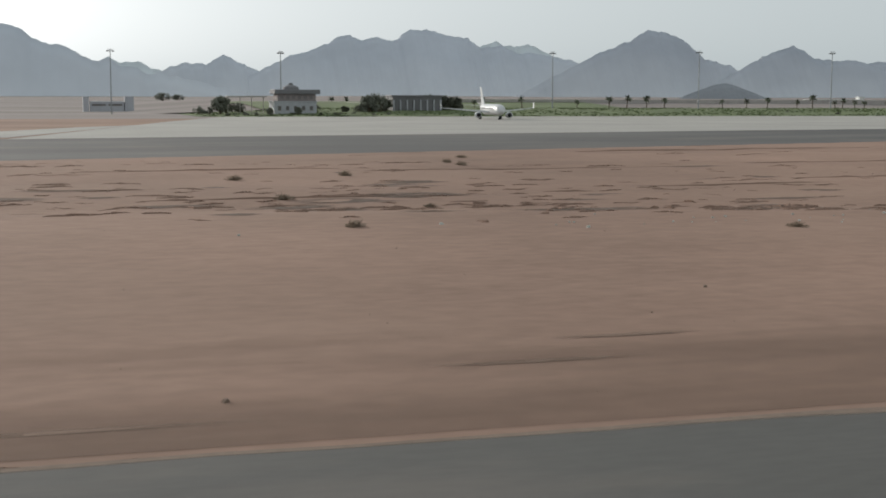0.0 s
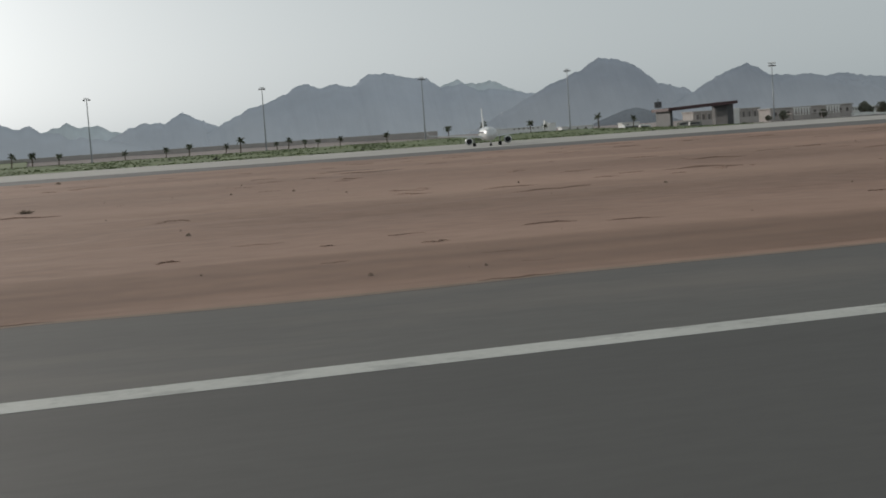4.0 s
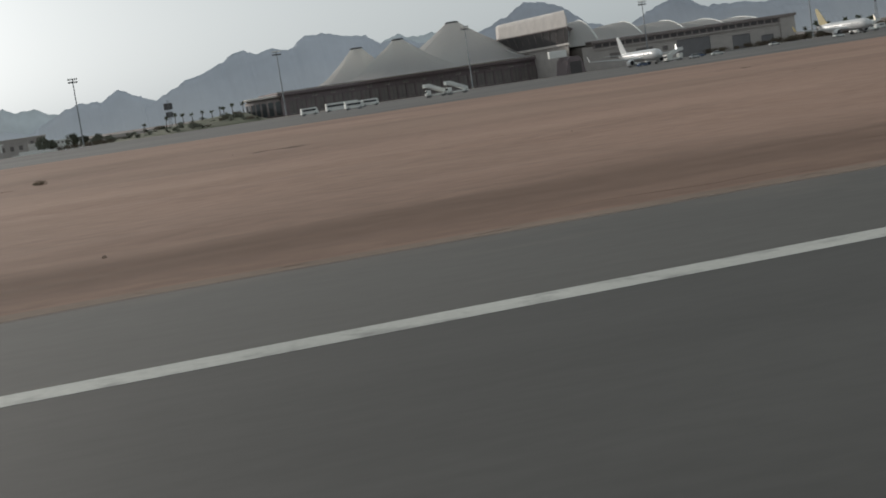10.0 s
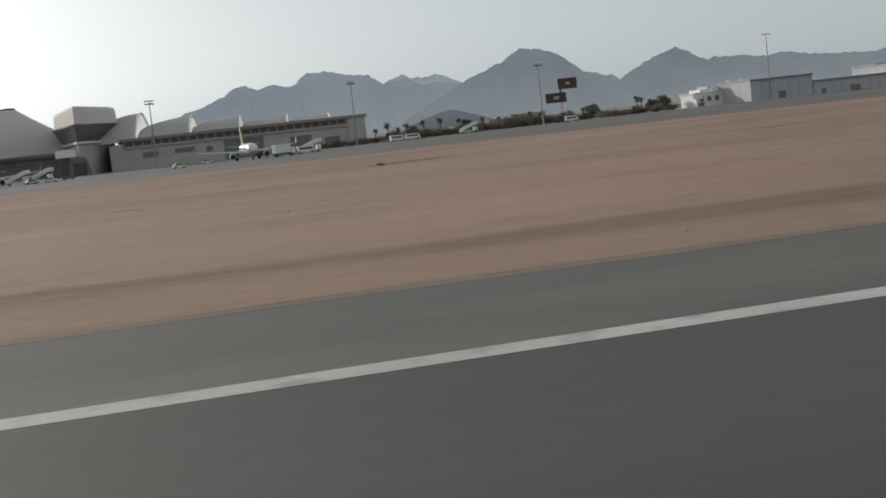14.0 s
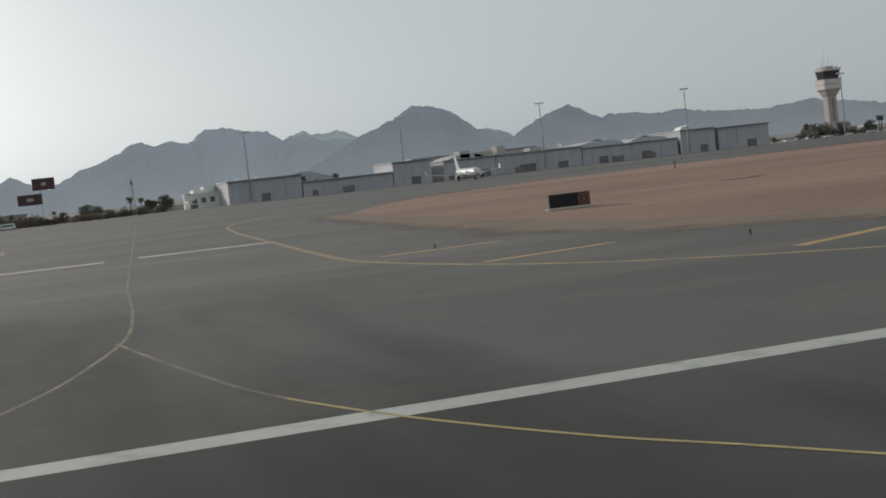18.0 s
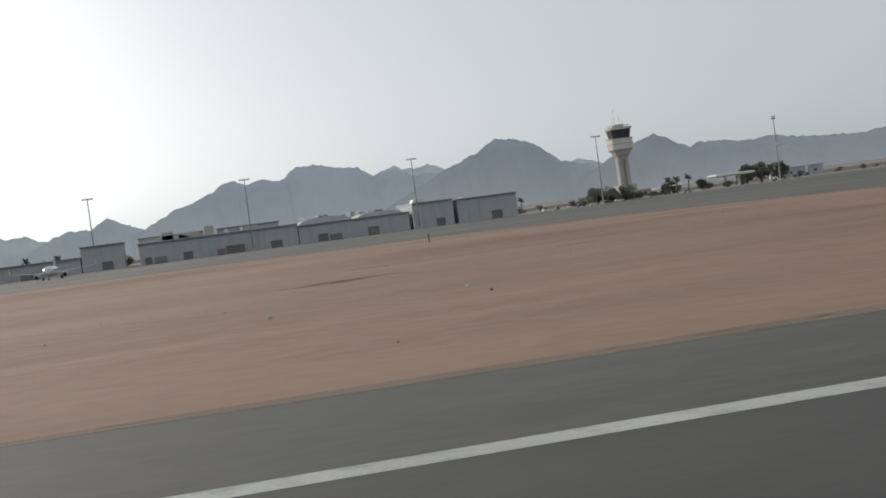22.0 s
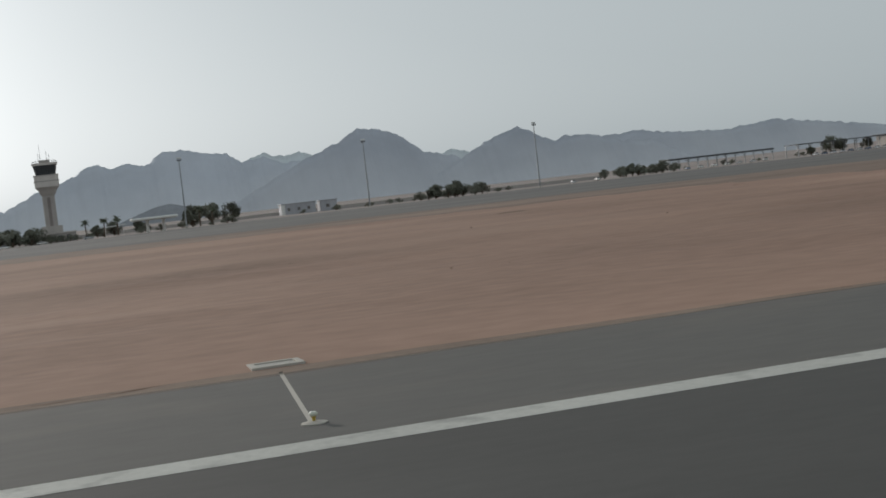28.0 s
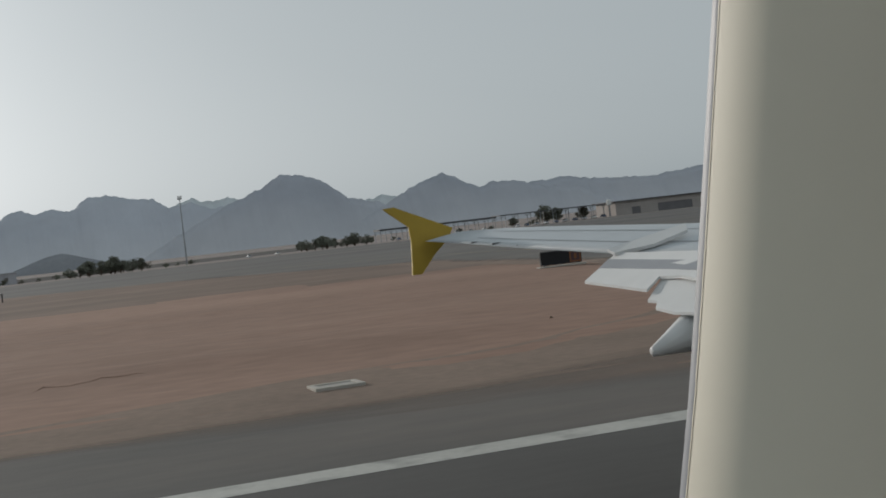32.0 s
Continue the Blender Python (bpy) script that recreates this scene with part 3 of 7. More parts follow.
def drift(rows, label, name="sand_drift", mat=DRIFT, category="sand", group="sand drifts"):
    """A covering that thins out over the asphalt; rows of points (x, y, share of the width)."""
    k = len(rows[0])
    verts = [(x, y, 0.0031 if mat is RUBBER_FILM else max(0.0035, ground_z(x, y) + (0.02 if mat in (DARK_SOIL, DARKER_SAND) else 0.006))) for row in rows for x, y, u in row]
    shares = [u for row in rows for x, y, u in row]
    faces = [(i * k + q, i * k + q + 1, (i + 1) * k + q + 1, (i + 1) * k + q) for i in range(len(rows) - 1) for q in range(k - 1)]
    ob = mesh_part(name, verts, faces, mat)
    layer = ob.data.uv_layers.new(name="spread")
    for loop in ob.data.loops:
        layer.data[loop.index].uv = (shares[loop.vertex_index], 0.0)
    return tagged(ob, label, category, group, "structure")


SHARES = (-0.35, -0.05, 0.25, 0.6, 1.0)
for j in JUNCTIONS:
    for side in (1, -1):
        rows = []
        for a, y in smooth_line(SAND_EDGE[1:12], 5):
            width = (8.0 if y < 60 else 5.0) * (1 + 0.5 * noise.noise((j + a * 0.2, y * 0.11, side)))
            width *= min(1.0, max(0.02, (84.0 - abs(a)) / 32))
            base = j + side * (a if not (side == 1 and j == JUNCTIONS[0]) else -half(j, -1, y))
            rows.append([(base + side * width * u * min(1.0, 0.25 + (y - 29) / 14) + skew(y), y - max(0.0, 1 - (y - 29) / 16) * 0.85 * width * u, u) for u in SHARES])
        drift(rows, "thin beige sand blown over the corner of the exit")
# tyres have blackened the middle of each exit: (exit, middle, share of the width, farthest reach, thinness)
for j, mid, wide, reach, thin in ((514.5, 4.0, 0.66, 88.0, 0.86), (1159.0, -4.0, 0.68, 62.0, 1.04), (1456.0, -22.0, 0.46, 60.0, 0.3)):
    rows = []
    for y, w in ((-12, 66), (0, 60), (10, 52), (19, 44), (30, 36), (42, 30), (55, 25), (70, 21), (88, 19)):
        if y <= reach:
            end = max(0.0, (-2 - y) / 10, (y - 0.6 * reach) / (0.4 * reach))
            rows.append([(j + mid + w * wide * a + skew(y), y, max(abs(a), end) * (1.3 - thin + 0.3) - 0.3 + thin) for a in (-1, -0.7, -0.35, 0, 0.35, 0.7, 1)])
    drift(rows, "dark tyre-worn film across the exit", "rubber_film", RUBBER_FILM, "rubber film", "dark films on the exits")
bounds = [-150.0] + [b_ for j in JUNCTIONS for b_ in (j - 80, j + 80)]
for x0, x1 in zip(bounds[::2], bounds[1::2]):
    rows, n = [], max(2, int((x1 - x0) / 3))
    for i in range(n + 1):
        x = x0 + (x1 - x0) * i / n
        width = (0.35 if x < 425 else 0.8) * (1 + 0.7 * noise.noise((x * 0.07, 4.4, 1)))
        rows.append([(x, 30.0 + wobble(x) - width * u, u) for u in SHARES])
    drift(rows, "thin beige sand blown over the runway shoulder")


NEAR_EDGE = ((0.0, 4.0, 10.0, 18.0, 28.0), (0.0, 0.08, 0.25, 0.5, 0.9))
OFF_EDGE = ((1.0, 3.5, 8.0, 14.0, 24.0), (0.9, 0.2, 0.0, 0.2, 0.7))
for x0, x1, thin, profile in ((-120, 424, 0.74, NEAR_EDGE), (600, 780, 0.74, NEAR_EDGE), (760, 1084, 0.87, OFF_EDGE), (1590, 1684, 0.6, NEAR_EDGE)):  # darker sand beside the shoulder
    rows = []
    for i in range(int((x1 - x0) / 2) + 1):
        x = x0 + 2 * i
        ends = max(0.0, 1 - min(x - x0, x1 - x) / 40) * 0.5
        rows.append([(x, y, thin + ends + float(np.interp(y - 30.3 - wobble(x), *profile)) + 0.1 * noise.noise((x * 0.05, y, 1))) for y in [30.5 + k for k in range(28)]])
    drift(rows, "darker sand along the runway shoulder", "darker_strip", DARKER_SAND, "sand", "trampled strips")
soil = random.Random(23)
SOIL_AT = [(19.5, 93, 3.6, 3.2), (27, 104, 3.0, 4.0), (12, 88, 2.2, 1.4), (34, 128, 6, 5), *[(x, ditch(x) + 3.0, 7.5, 2.6) for x in (36, 50, 64, 80, 90, 98, 112)], (157.5, 90, 4.5, 2.0), (167, 88, 3.5, 1.2), (17, 96, 4.5, 2.2), (29, 106, 5.5, 3.2), (22, 100, 6, 3.0), (31, 117, 5, 2.2), (25, 88, 3.0, 2.4), (9, 99, 5, 1.6), (34, 124, 5, 2.5), (2, 116, 6, 2.0), (214, 82, 6, 2.0), (262, 76, 7, 1.6), (926.8, 44.0, 0.5, 0.35), (928.2, 43.6, 0.3, 0.2), (931, 79, 1.0, 0.7), (932, 71.5, 0.8, 0.5), (929, 86, 0.7, 0.6), (875.7, 87.7, 0.9, 0.8)]
SOIL_AT += [(soil.uniform(-20, 420), soil.uniform(70, 200), soil.uniform(2, 6), soil.uniform(1, 3)) for _ in range(16)] + [(soil.uniform(600, 1700), soil.uniform(45, 160), soil.uniform(3, 8), soil.uniform(1, 2.5)) for _ in range(16)]
SOIL_AT += [(x, ditch(x) + 6 + 60 * soil.random() ** 1.4, soil.uniform(1.5, 5), soil.uniform(0.8, 2.2)) for x in [soil.uniform(-20, 150) for _ in range(30)]]
for cx, cy, rx, ry in SOIL_AT:
    if on_sand(cx, cy) and on_sand(cx + rx, cy) and on_sand(cx - rx, cy):
        grid = [u / 6 - 1 for u in range(13)]
        drift([[(cx + rx * a, cy + ry * b, min(1.5, math.hypot(a, b) * 1.2)) for a in grid] for b in grid], "dark patch of churned soil on the sand", "soil_patch", DARK_SOIL, "soil", "dark soil patches")


for _ in range(26):  # soft dark streaks along the shoulder
    cx, cy, rx, ry = soil.uniform(-30, 110), 32.5 + 9 * soil.random() ** 1.3, soil.uniform(2, 6), soil.uniform(0.25, 0.6)
    grid = [u / 4 - 1 for u in range(9)]
    drift([[(cx + rx * a, cy + ry * b, min(1.5, math.hypot(a, b) * 1.1)) for a in grid] for b in grid], "darker streak of sand", "sand_streak", DARKER_SAND, "sand", "dark sand streaks")


def stones(name, spots, mat, label):
    verts, faces = [], []
    for x, y, r in spots:
        n0 = len(verts)
        z = relief(x, y)
        a = rng.uniform(0, 6.28)
        for i in range(5):
            q = r * rng.uniform(0.6, 1.2)
            verts.append((x + q * math.cos(a + i * 1.257), y + q * math.sin(a + i * 1.257), z - 0.03))
        for i in range(5):
            q = 0.55 * r * rng.uniform(0.6, 1.2)
            verts.append((x + q * math.cos(a + i * 1.257), y + q * math.sin(a + i * 1.257), z + r * rng.uniform(0.4, 0.9)))
        faces += [(n0 + i, n0 + (i + 1) % 5, n0 + 5 + (i + 1) % 5, n0 + 5 + i) for i in range(5)] + [tuple(range(n0 + 5, n0 + 10))]
    return tagged(mesh_part(name, verts, faces, mat), label, "stones", kind="stuff")


spots = []
for _ in range(650):
    x = rng.uniform(-60, 425) if rng.random() < 0.7 else rng.uniform(425, 1840)
    y = 33 + 110 * rng.random() ** 1.8
    if on_sand(x, y):
        spots.append((x, y, 0.03 + 0.12 * rng.random() ** 4))
stones("stones", spots, STONE, "scattered brown stones and clods on the sand")
spots = []
for cx, cy, w, h, count in ((60, 77, 40, 4, 50), (86, 78, 14, 4, 36), (94, 80, 6, 2, 20), (250, 60, 40, 12, 10), (820, 80, 60, 20, 10), (1350, 70, 60, 20, 8)):
    for _ in range(count):
        spots.append((cx + rng.gauss(0, w * 0.5), cy + rng.gauss(0, h * 0.5), 0.06 + 0.12 * rng.random() ** 2))
stones("debris", spots, WHITE_LINE, "small white scraps of debris on the sand")

# ---- the mountains ----
def mountain(name, peaks, y_span, x_span, mat, label, slope=0.62, rough=1.0, nx=150, ny=30, seed=0.0, base=0.0, front=1.3):
    """A rugged range: cones with noisy flanks about the peaks (x, y, height)."""
    verts, faces = [], []
    line = sorted(peaks)
    ridge = sum(p[1] for p in line) / len(line)

    def crest(x):
        best = max(p[2] - slope * 0.8 * abs(x - p[0]) for p in line)
        for (xa, _, za), (xb, _, zb) in zip(line, line[1:]):
            if xa <= x <= xb and xb - xa < 560:
                best = za + (zb - za) * (x - xa) / (xb - xa)
        return best

    rows = [y_span[0] + (ridge - y_span[0]) * (j / (ny - 4)) ** 0.8 for j in range(ny - 3)] + [ridge + 60, ridge + 200, ridge + 900]
    for y in rows:
        for i in range(nx):
            x = x_span[0] + (x_span[1] - x_span[0]) * i / (nx - 1)
            top = crest(x) + rough * 10 * noise.fractal((x * 0.02, seed, 3.0), 0.8, 2.1, 5)
            h = max(-40.0, top - (front if y <= ridge else 0.9) * abs(ridge - y))
            k = min(1.0, max(0.0, (h + 40) / 120)) * min(1.0, abs(ridge - y) / 160)
            f = noise.fractal((x * 0.006, y * 0.006, seed), 1.0, 2.1, 5)
            g = abs(noise.noise((x * 0.012, y * 0.004, seed + 4)))
            verts.append((x, y, base + h + rough * k * (13 * f - 8 * g - 4)))
    for j in range(ny - 1):
        for i in range(nx - 1):
            a = j * nx + i
            faces.append((a, a + 1, a + nx + 1, a + nx))
    return tagged(mesh_part(name, verts, faces, mat, smooth=True), label, "mountain", "mountains on the horizon", "structure")


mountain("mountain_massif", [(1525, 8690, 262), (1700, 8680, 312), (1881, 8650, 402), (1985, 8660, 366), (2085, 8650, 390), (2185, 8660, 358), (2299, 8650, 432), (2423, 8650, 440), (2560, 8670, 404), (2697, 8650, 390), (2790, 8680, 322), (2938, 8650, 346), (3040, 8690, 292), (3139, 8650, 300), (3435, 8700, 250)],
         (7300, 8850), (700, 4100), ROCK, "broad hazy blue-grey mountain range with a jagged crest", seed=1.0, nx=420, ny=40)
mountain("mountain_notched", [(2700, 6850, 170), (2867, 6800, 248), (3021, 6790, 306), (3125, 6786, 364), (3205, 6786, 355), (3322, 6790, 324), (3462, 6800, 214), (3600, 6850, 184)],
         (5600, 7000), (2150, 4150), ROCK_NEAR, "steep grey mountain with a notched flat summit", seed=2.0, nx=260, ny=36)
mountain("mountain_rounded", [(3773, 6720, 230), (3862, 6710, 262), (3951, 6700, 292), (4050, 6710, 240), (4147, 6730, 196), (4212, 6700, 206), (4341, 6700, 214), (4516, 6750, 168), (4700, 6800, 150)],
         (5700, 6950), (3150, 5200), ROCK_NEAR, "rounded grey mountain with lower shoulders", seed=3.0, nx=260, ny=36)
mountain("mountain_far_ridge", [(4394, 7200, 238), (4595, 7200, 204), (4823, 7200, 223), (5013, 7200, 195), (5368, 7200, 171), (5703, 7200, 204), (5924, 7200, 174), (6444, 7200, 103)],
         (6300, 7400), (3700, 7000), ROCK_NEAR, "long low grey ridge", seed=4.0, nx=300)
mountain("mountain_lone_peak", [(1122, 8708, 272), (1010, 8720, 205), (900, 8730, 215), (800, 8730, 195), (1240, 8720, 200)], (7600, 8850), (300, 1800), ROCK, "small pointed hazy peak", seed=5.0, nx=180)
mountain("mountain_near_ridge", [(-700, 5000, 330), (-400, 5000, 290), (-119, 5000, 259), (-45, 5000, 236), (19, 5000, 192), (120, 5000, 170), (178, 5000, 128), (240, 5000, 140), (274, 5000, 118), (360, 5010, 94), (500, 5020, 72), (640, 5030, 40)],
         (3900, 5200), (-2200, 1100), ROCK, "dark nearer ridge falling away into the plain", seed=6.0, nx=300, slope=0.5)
# the paleness of these two far ranges is painted haze
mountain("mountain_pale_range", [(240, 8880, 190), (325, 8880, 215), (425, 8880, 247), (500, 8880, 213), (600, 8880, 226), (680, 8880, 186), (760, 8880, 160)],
         (8000, 8900), (-600, 1600), ROCK_PALE, "distant peaks, very pale with painted haze", seed=7.0, nx=160, ny=24, front=3.0)
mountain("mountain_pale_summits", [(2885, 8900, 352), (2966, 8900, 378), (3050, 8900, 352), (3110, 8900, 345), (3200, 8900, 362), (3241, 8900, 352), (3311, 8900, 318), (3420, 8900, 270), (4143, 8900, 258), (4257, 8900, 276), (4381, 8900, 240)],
         (8500, 8950), (2600, 4800), ROCK_PALE, "far summits, very pale with painted haze, behind the saddles", seed=9.0, nx=260, ny=16, front=3.0)
mountain("hill", [(1880, 3550, 50), (1845, 3550, 44), (1920, 3560, 38), (1800, 3560, 31)], (3300, 3750), (1540, 2180), ROCK_DARK, "low dark rocky hill on the plain", seed=8.0, nx=60, ny=24, rough=0.25, slope=0.45)


# ---- small things along the runway ----
def paint(name, color, rough=0.6, spread=0.12, scale=0.3, fine=4.0, **k):
    return material(name, color, rough, spread=spread, scale=scale, fine=fine, bump=0.05, **k)


WHITE = paint("chalky white paint", (0.74, 0.74, 0.71))
CREAM = paint("sun-bleached cream render", (0.66, 0.61, 0.57), 0.85)
BEIGE = paint("dusty beige render", (0.43, 0.395, 0.37), 0.9)
BROWN = paint("brown stone cladding", (0.27, 0.232, 0.222), 0.85)
MAROON = paint("dark mauve-brown cladding", (0.185, 0.152, 0.155), 0.85, 0.2, 0.05, 1.0)
GREYWALL = paint("pale grey sheet cladding", (0.45, 0.45, 0.475), 0.7, stretch=(2, 1, 0.2))
ROLLER = paint("dull grey roller shutter", (0.19, 0.185, 0.19), 0.7)
# raised from near black so that haze sits in the far parts' colour
DARK = paint("dark metal lifted for haze", (0.09, 0.09, 0.093), 0.6)
BLACK = paint("matt black paint", (0.02, 0.02, 0.022), 0.7)
YELLOW = paint("golden yellow paint", (0.50, 0.34, 0.05), 0.5)
TAIL_YELLOW = paint("pale yellow aircraft paint", (0.46, 0.38, 0.20), 0.4)
RED = paint("dull red paint", (0.085, 0.048, 0.05), 0.6)
PALE_KERB = paint("pale concrete frame", (0.44, 0.41, 0.365), 0.9)
ORANGE = paint("dusty orange paint", (0.22, 0.09, 0.04), 0.6)
RUBBER = paint("black rubber", (0.02, 0.02, 0.02), 0.8)
MEMBRANE = paint("white tent membrane", (0.78, 0.775, 0.765), 0.7, 0.06, 0.05, 0.6)
mn = MEMBRANE.node_tree  # thin cloth lets some of the sun through
shine, cloth = mn.nodes.new("ShaderNodeBsdfTranslucent"), mn.nodes.new("ShaderNodeMixShader")
shine.inputs["Color"].default_value, cloth.inputs["Fac"].default_value = (0.88, 0.86, 0.82, 1), 0.66
mn.links.new(mn.nodes["Principled BSDF"].outputs[0], cloth.inputs[1])
mn.links.new(shine.outputs[0], cloth.inputs[2])
mn.links.new(cloth.outputs[0], mn.nodes["Material Output"].inputs["Surface"])
BARK = paint("grey-brown bark", (0.13, 0.10, 0.075), 0.95, 0.3)
LEAF = paint("dusty dark green leaves", (0.16, 0.165, 0.128), 0.85, 0.35, 0.6, 3.0)
FROND = paint("dusty palm fronds", (0.10, 0.11, 0.07), 0.8, 0.35, 0.6, 3.0)
DRY_LEAF = paint("dry brown-green hedge leaves", (0.165, 0.135, 0.10), 0.9, 0.35, 0.3, 2.0)
DRY = paint("dry grey-brown twigs", (0.27, 0.205, 0.15), 0.95, 0.35)
GRASS = paint("dusty green grass", (0.125, 0.155, 0.068), 0.95, 0.35, 0.06, 0.7)
DRY_GRASS = paint("dry grey-green ground cover", (0.145, 0.145, 0.10), 0.95, 0.35, 0.08, 0.9)
GLASS = glass("dark window glass", (0.05, 0.055, 0.06))
# window tone lifted from near black, with haze and glare in the colour
HAZED_GLASS = paint("tinted glass lightened for haze", (0.19, 0.17, 0.16), 0.3, 0.2, 0.2, 2.0)
TINTED = paint("dark tinted glazing", (0.075, 0.068, 0.068), 0.3, 0.2, 0.2, 2.0)
LENS = glass("clear lamp glass", (0.6, 0.6, 0.5))
JETWHITE = paint("glossy white aircraft paint", (0.60, 0.60, 0.595), 0.3, 0.04)
SIGN_YELLOW = paint("bright sign yellow", (0.72, 0.43, 0.03), 0.4)
SKYBLUE = paint("car blue paint", (0.06, 0.09, 0.16), 0.3)
SILVER = paint("silver car paint", (0.45, 0.46, 0.47), 0.3)


def edge_light(m):
    t = thing("runway_edge_light", m, "low white runway edge lamp on a pale base", "runway light", "runway edge lights")
    bm = bmesh.new()
    lathe(bm, [(0.22, 0.0), (0.22, 0.02), (0.12, 0.04), (0.05, 0.05)], 14)
    part("base", bm, PALE_KERB, t)
    bm = bmesh.new()
    lathe(bm, [(0.03, 0.04), (0.03, 0.09), (0.045, 0.11), (0.05, 0.122)], 12)
    part("stem", bm, YELLOW, t, "yellow stem")
    bm = bmesh.new()
    box(bm, -0.065, 0.065, -0.06, 0.06, 0.12, 0.20, 0.025)
    part("lamp", bm, LENS, t, "pale glass lamp head")
    return t


def pit(m):
    t = thing("inspection_pit", m, "square inspection pit with a raised pale concrete frame", "pit cover", "inspection pits")
    for x0, x1, y0, y1 in ((-0.6, 0.6, -0.5, -0.34), (-0.6, 0.6, 0.34, 0.5), (-0.6, -0.44, -0.34, 0.34), (0.44, 0.6, -0.34, 0.34)):
        boxed("frame", (x0, x1, y0, y1, -0.08, 0.04), PALE_KERB, t, "", 0.012)
    boxed("cover", (-0.435, 0.435, -0.335, 0.335, -0.08, 0.015), CONCRETE, t, "grey concrete cover plate")
    return t


LIGHTS_X = (22.5, 82.85, 142, 201.5, 261, 320, 380, 439.5, 555, 615, 675.6, 735.9, 795.9, 855.4, 914.7, 973.9, 1034, 1094, 1214.7, 1277, 1337, 1394.7, 1577.6, 1637, 1699.5, 1760)
lamp0, pit0 = edge_light(at(LIGHTS_X[0], 22.0)), pit(at(LIGHTS_X[0] + 0.8, 31.0, relief(LIGHTS_X[0] + 0.8, 31.0)))
for i, x in enumerate(LIGHTS_X):
    if i:
        copy_thing(lamp0, at(x, 22.0))
        px_ = {1394.7: 1383.7, 1214.7: 1214.8}.get(x, x + 0.8)
        if px_:
            copy_thing(pit0, at(px_, 31.0 + 0.15 * math.sin(i * 3.1), max(relief(x + dx, 31.0 + dy) for dx in (0.2, 0.8, 1.4) for dy in (-0.4, 0.4)) - 0.02, 1.5 * math.sin(i * 5.3)))
    if x != 1394.7:
        painted("cable_trench", [(x, 22.3), (x + 0.35, 26.0), (x + 0.75, 30.2)], 0.09, PALE_KERB, "thin pale filled cable trench across the shoulder", "cable trenches", 0.007)
copy_thing(pit0, at(80.7, 27.7))
copy_thing(pit0, at(579.9, 31.3, 0.06))
copy_thing(pit0, at(1719.5, 31.5, 0.07))
painted("cable_trench", [(1116.4, 25.4), (1116.7, 28.0), (1117.0, 30.4)], 0.09, PALE_KERB, "thin pale filled cable trench across the shoulder", "cable trenches", 0.007)
painted("cable_trench", [(1212.6, 22.3), (1213.4, 26.0), (1214.3, 30.4)], 0.2, PALE_KERB, "thin pale filled cable trench across the shoulder", "cable trenches", 0.007)


def corner_lamp(m):
    t = thing("taxiway_edge_lamp", m, "small black taxiway edge lamp on a thin stem", "taxiway light", "taxiway lamps")
    bm = bmesh.new()
    lathe(bm, [(0.16, 0.0), (0.16, 0.03), (0.05, 0.06), (0.04, 0.3)], 10)
    part("stem", bm, BLACK, t)
    bm = bmesh.new()
    lathe(bm, [(0.08, 0.3), (0.11, 0.34), (0.1, 0.44), (0.05, 0.5)], 10)
    part("lamp", bm, GLASS, t, "dark blue glass dome", True)
    return t


corner0 = corner_lamp(at(JUNCTIONS[0] - 49, 25.5))
for x, y in ((1392.5, 23.0), (1100.2, 23.4), (1116.3, 25.5), (1106.2, 22.2), (570.4, 23.4), (1212.6, 22.4)):
    copy_thing(corner0, at(x, y) @ Matrix.Diagonal((0.6, 0.6, 0.45, 1)))
for j in JUNCTIONS:
    for dx, y in ((-49, 25.5), (-33, 34.0), (-22.5, 46.0), (-17, 62.0), (-15, 84.0), (17, 62.0), (24, 45.0), (36, 33.0), (49, 25.5)):
        if (j, dx) not in ((JUNCTIONS[0], -49), (JUNCTIONS[3], -49), (JUNCTIONS[1], -49), (JUNCTIONS[1], 49)):
            copy_thing(corner0, at(j + dx, y) @ Matrix.Diagonal((0.6, 0.6, 0.42, 1)))


def guidance_sign(m, length, legs=3):
    t = thing("guidance_sign", m, "long dark guidance sign board low over the sand", "airfield sign", "guidance signs")
    boxed("board", (-length / 2, length / 2, -0.12, 0.12, 0.14, 1.04), BLACK, t, "dark unlit sign board", 0.03)
    boxed("rim", (-length / 2 - 0.03, length / 2 + 0.03, -0.135, 0.135, 1.02, 1.08), DARK, t, "thin metal top rim", 0.01)
    panel = boxed("letter_panel", (length / 2 - 0.86, length / 2 - 0.06, -0.128, -0.12, 0.2, 0.98), ORANGE, t, "orange-framed dull red end panel")
    boxed("panel_field", (length / 2 - 0.76, length / 2 - 0.16, -0.134, -0.128, 0.3, 0.88), RED, panel, "dull red field")
    boxed("panel_mark", (length / 2 - 0.55, length / 2 - 0.37, -0.14, -0.134, 0.42, 0.76), ORANGE, panel, "plain pale bar")
    for i in range(legs):
        x = -length / 2 + 0.25 + (length - 0.5) * i / (legs - 1)
        boxed("leg", (x - 0.05, x + 0.05, -0.05, 0.05, 0.06, 0.24), STEEL, t)
    boxed("base", (-length / 2 - 0.2, length / 2 + 0.2, -0.35, 0.35, -0.1, 0.09), PALE_KERB, t, "flat concrete base", 0.02)
    return t


for x, y, length in ((482, 88, 3.6), (550, 80.5, 2.9), (1126.6, 86.5, 3.4), (1194, 89, 3.0), (1429.7, 110, 3.7), (1490.5, 84.5, 3.4), (1748, 84.7, 2.9)):
    guidance_sign(at(x, y, max(-0.9, ground_z(x, y)) - (0.14 if x == 1126.6 else 0.0), -3), length)


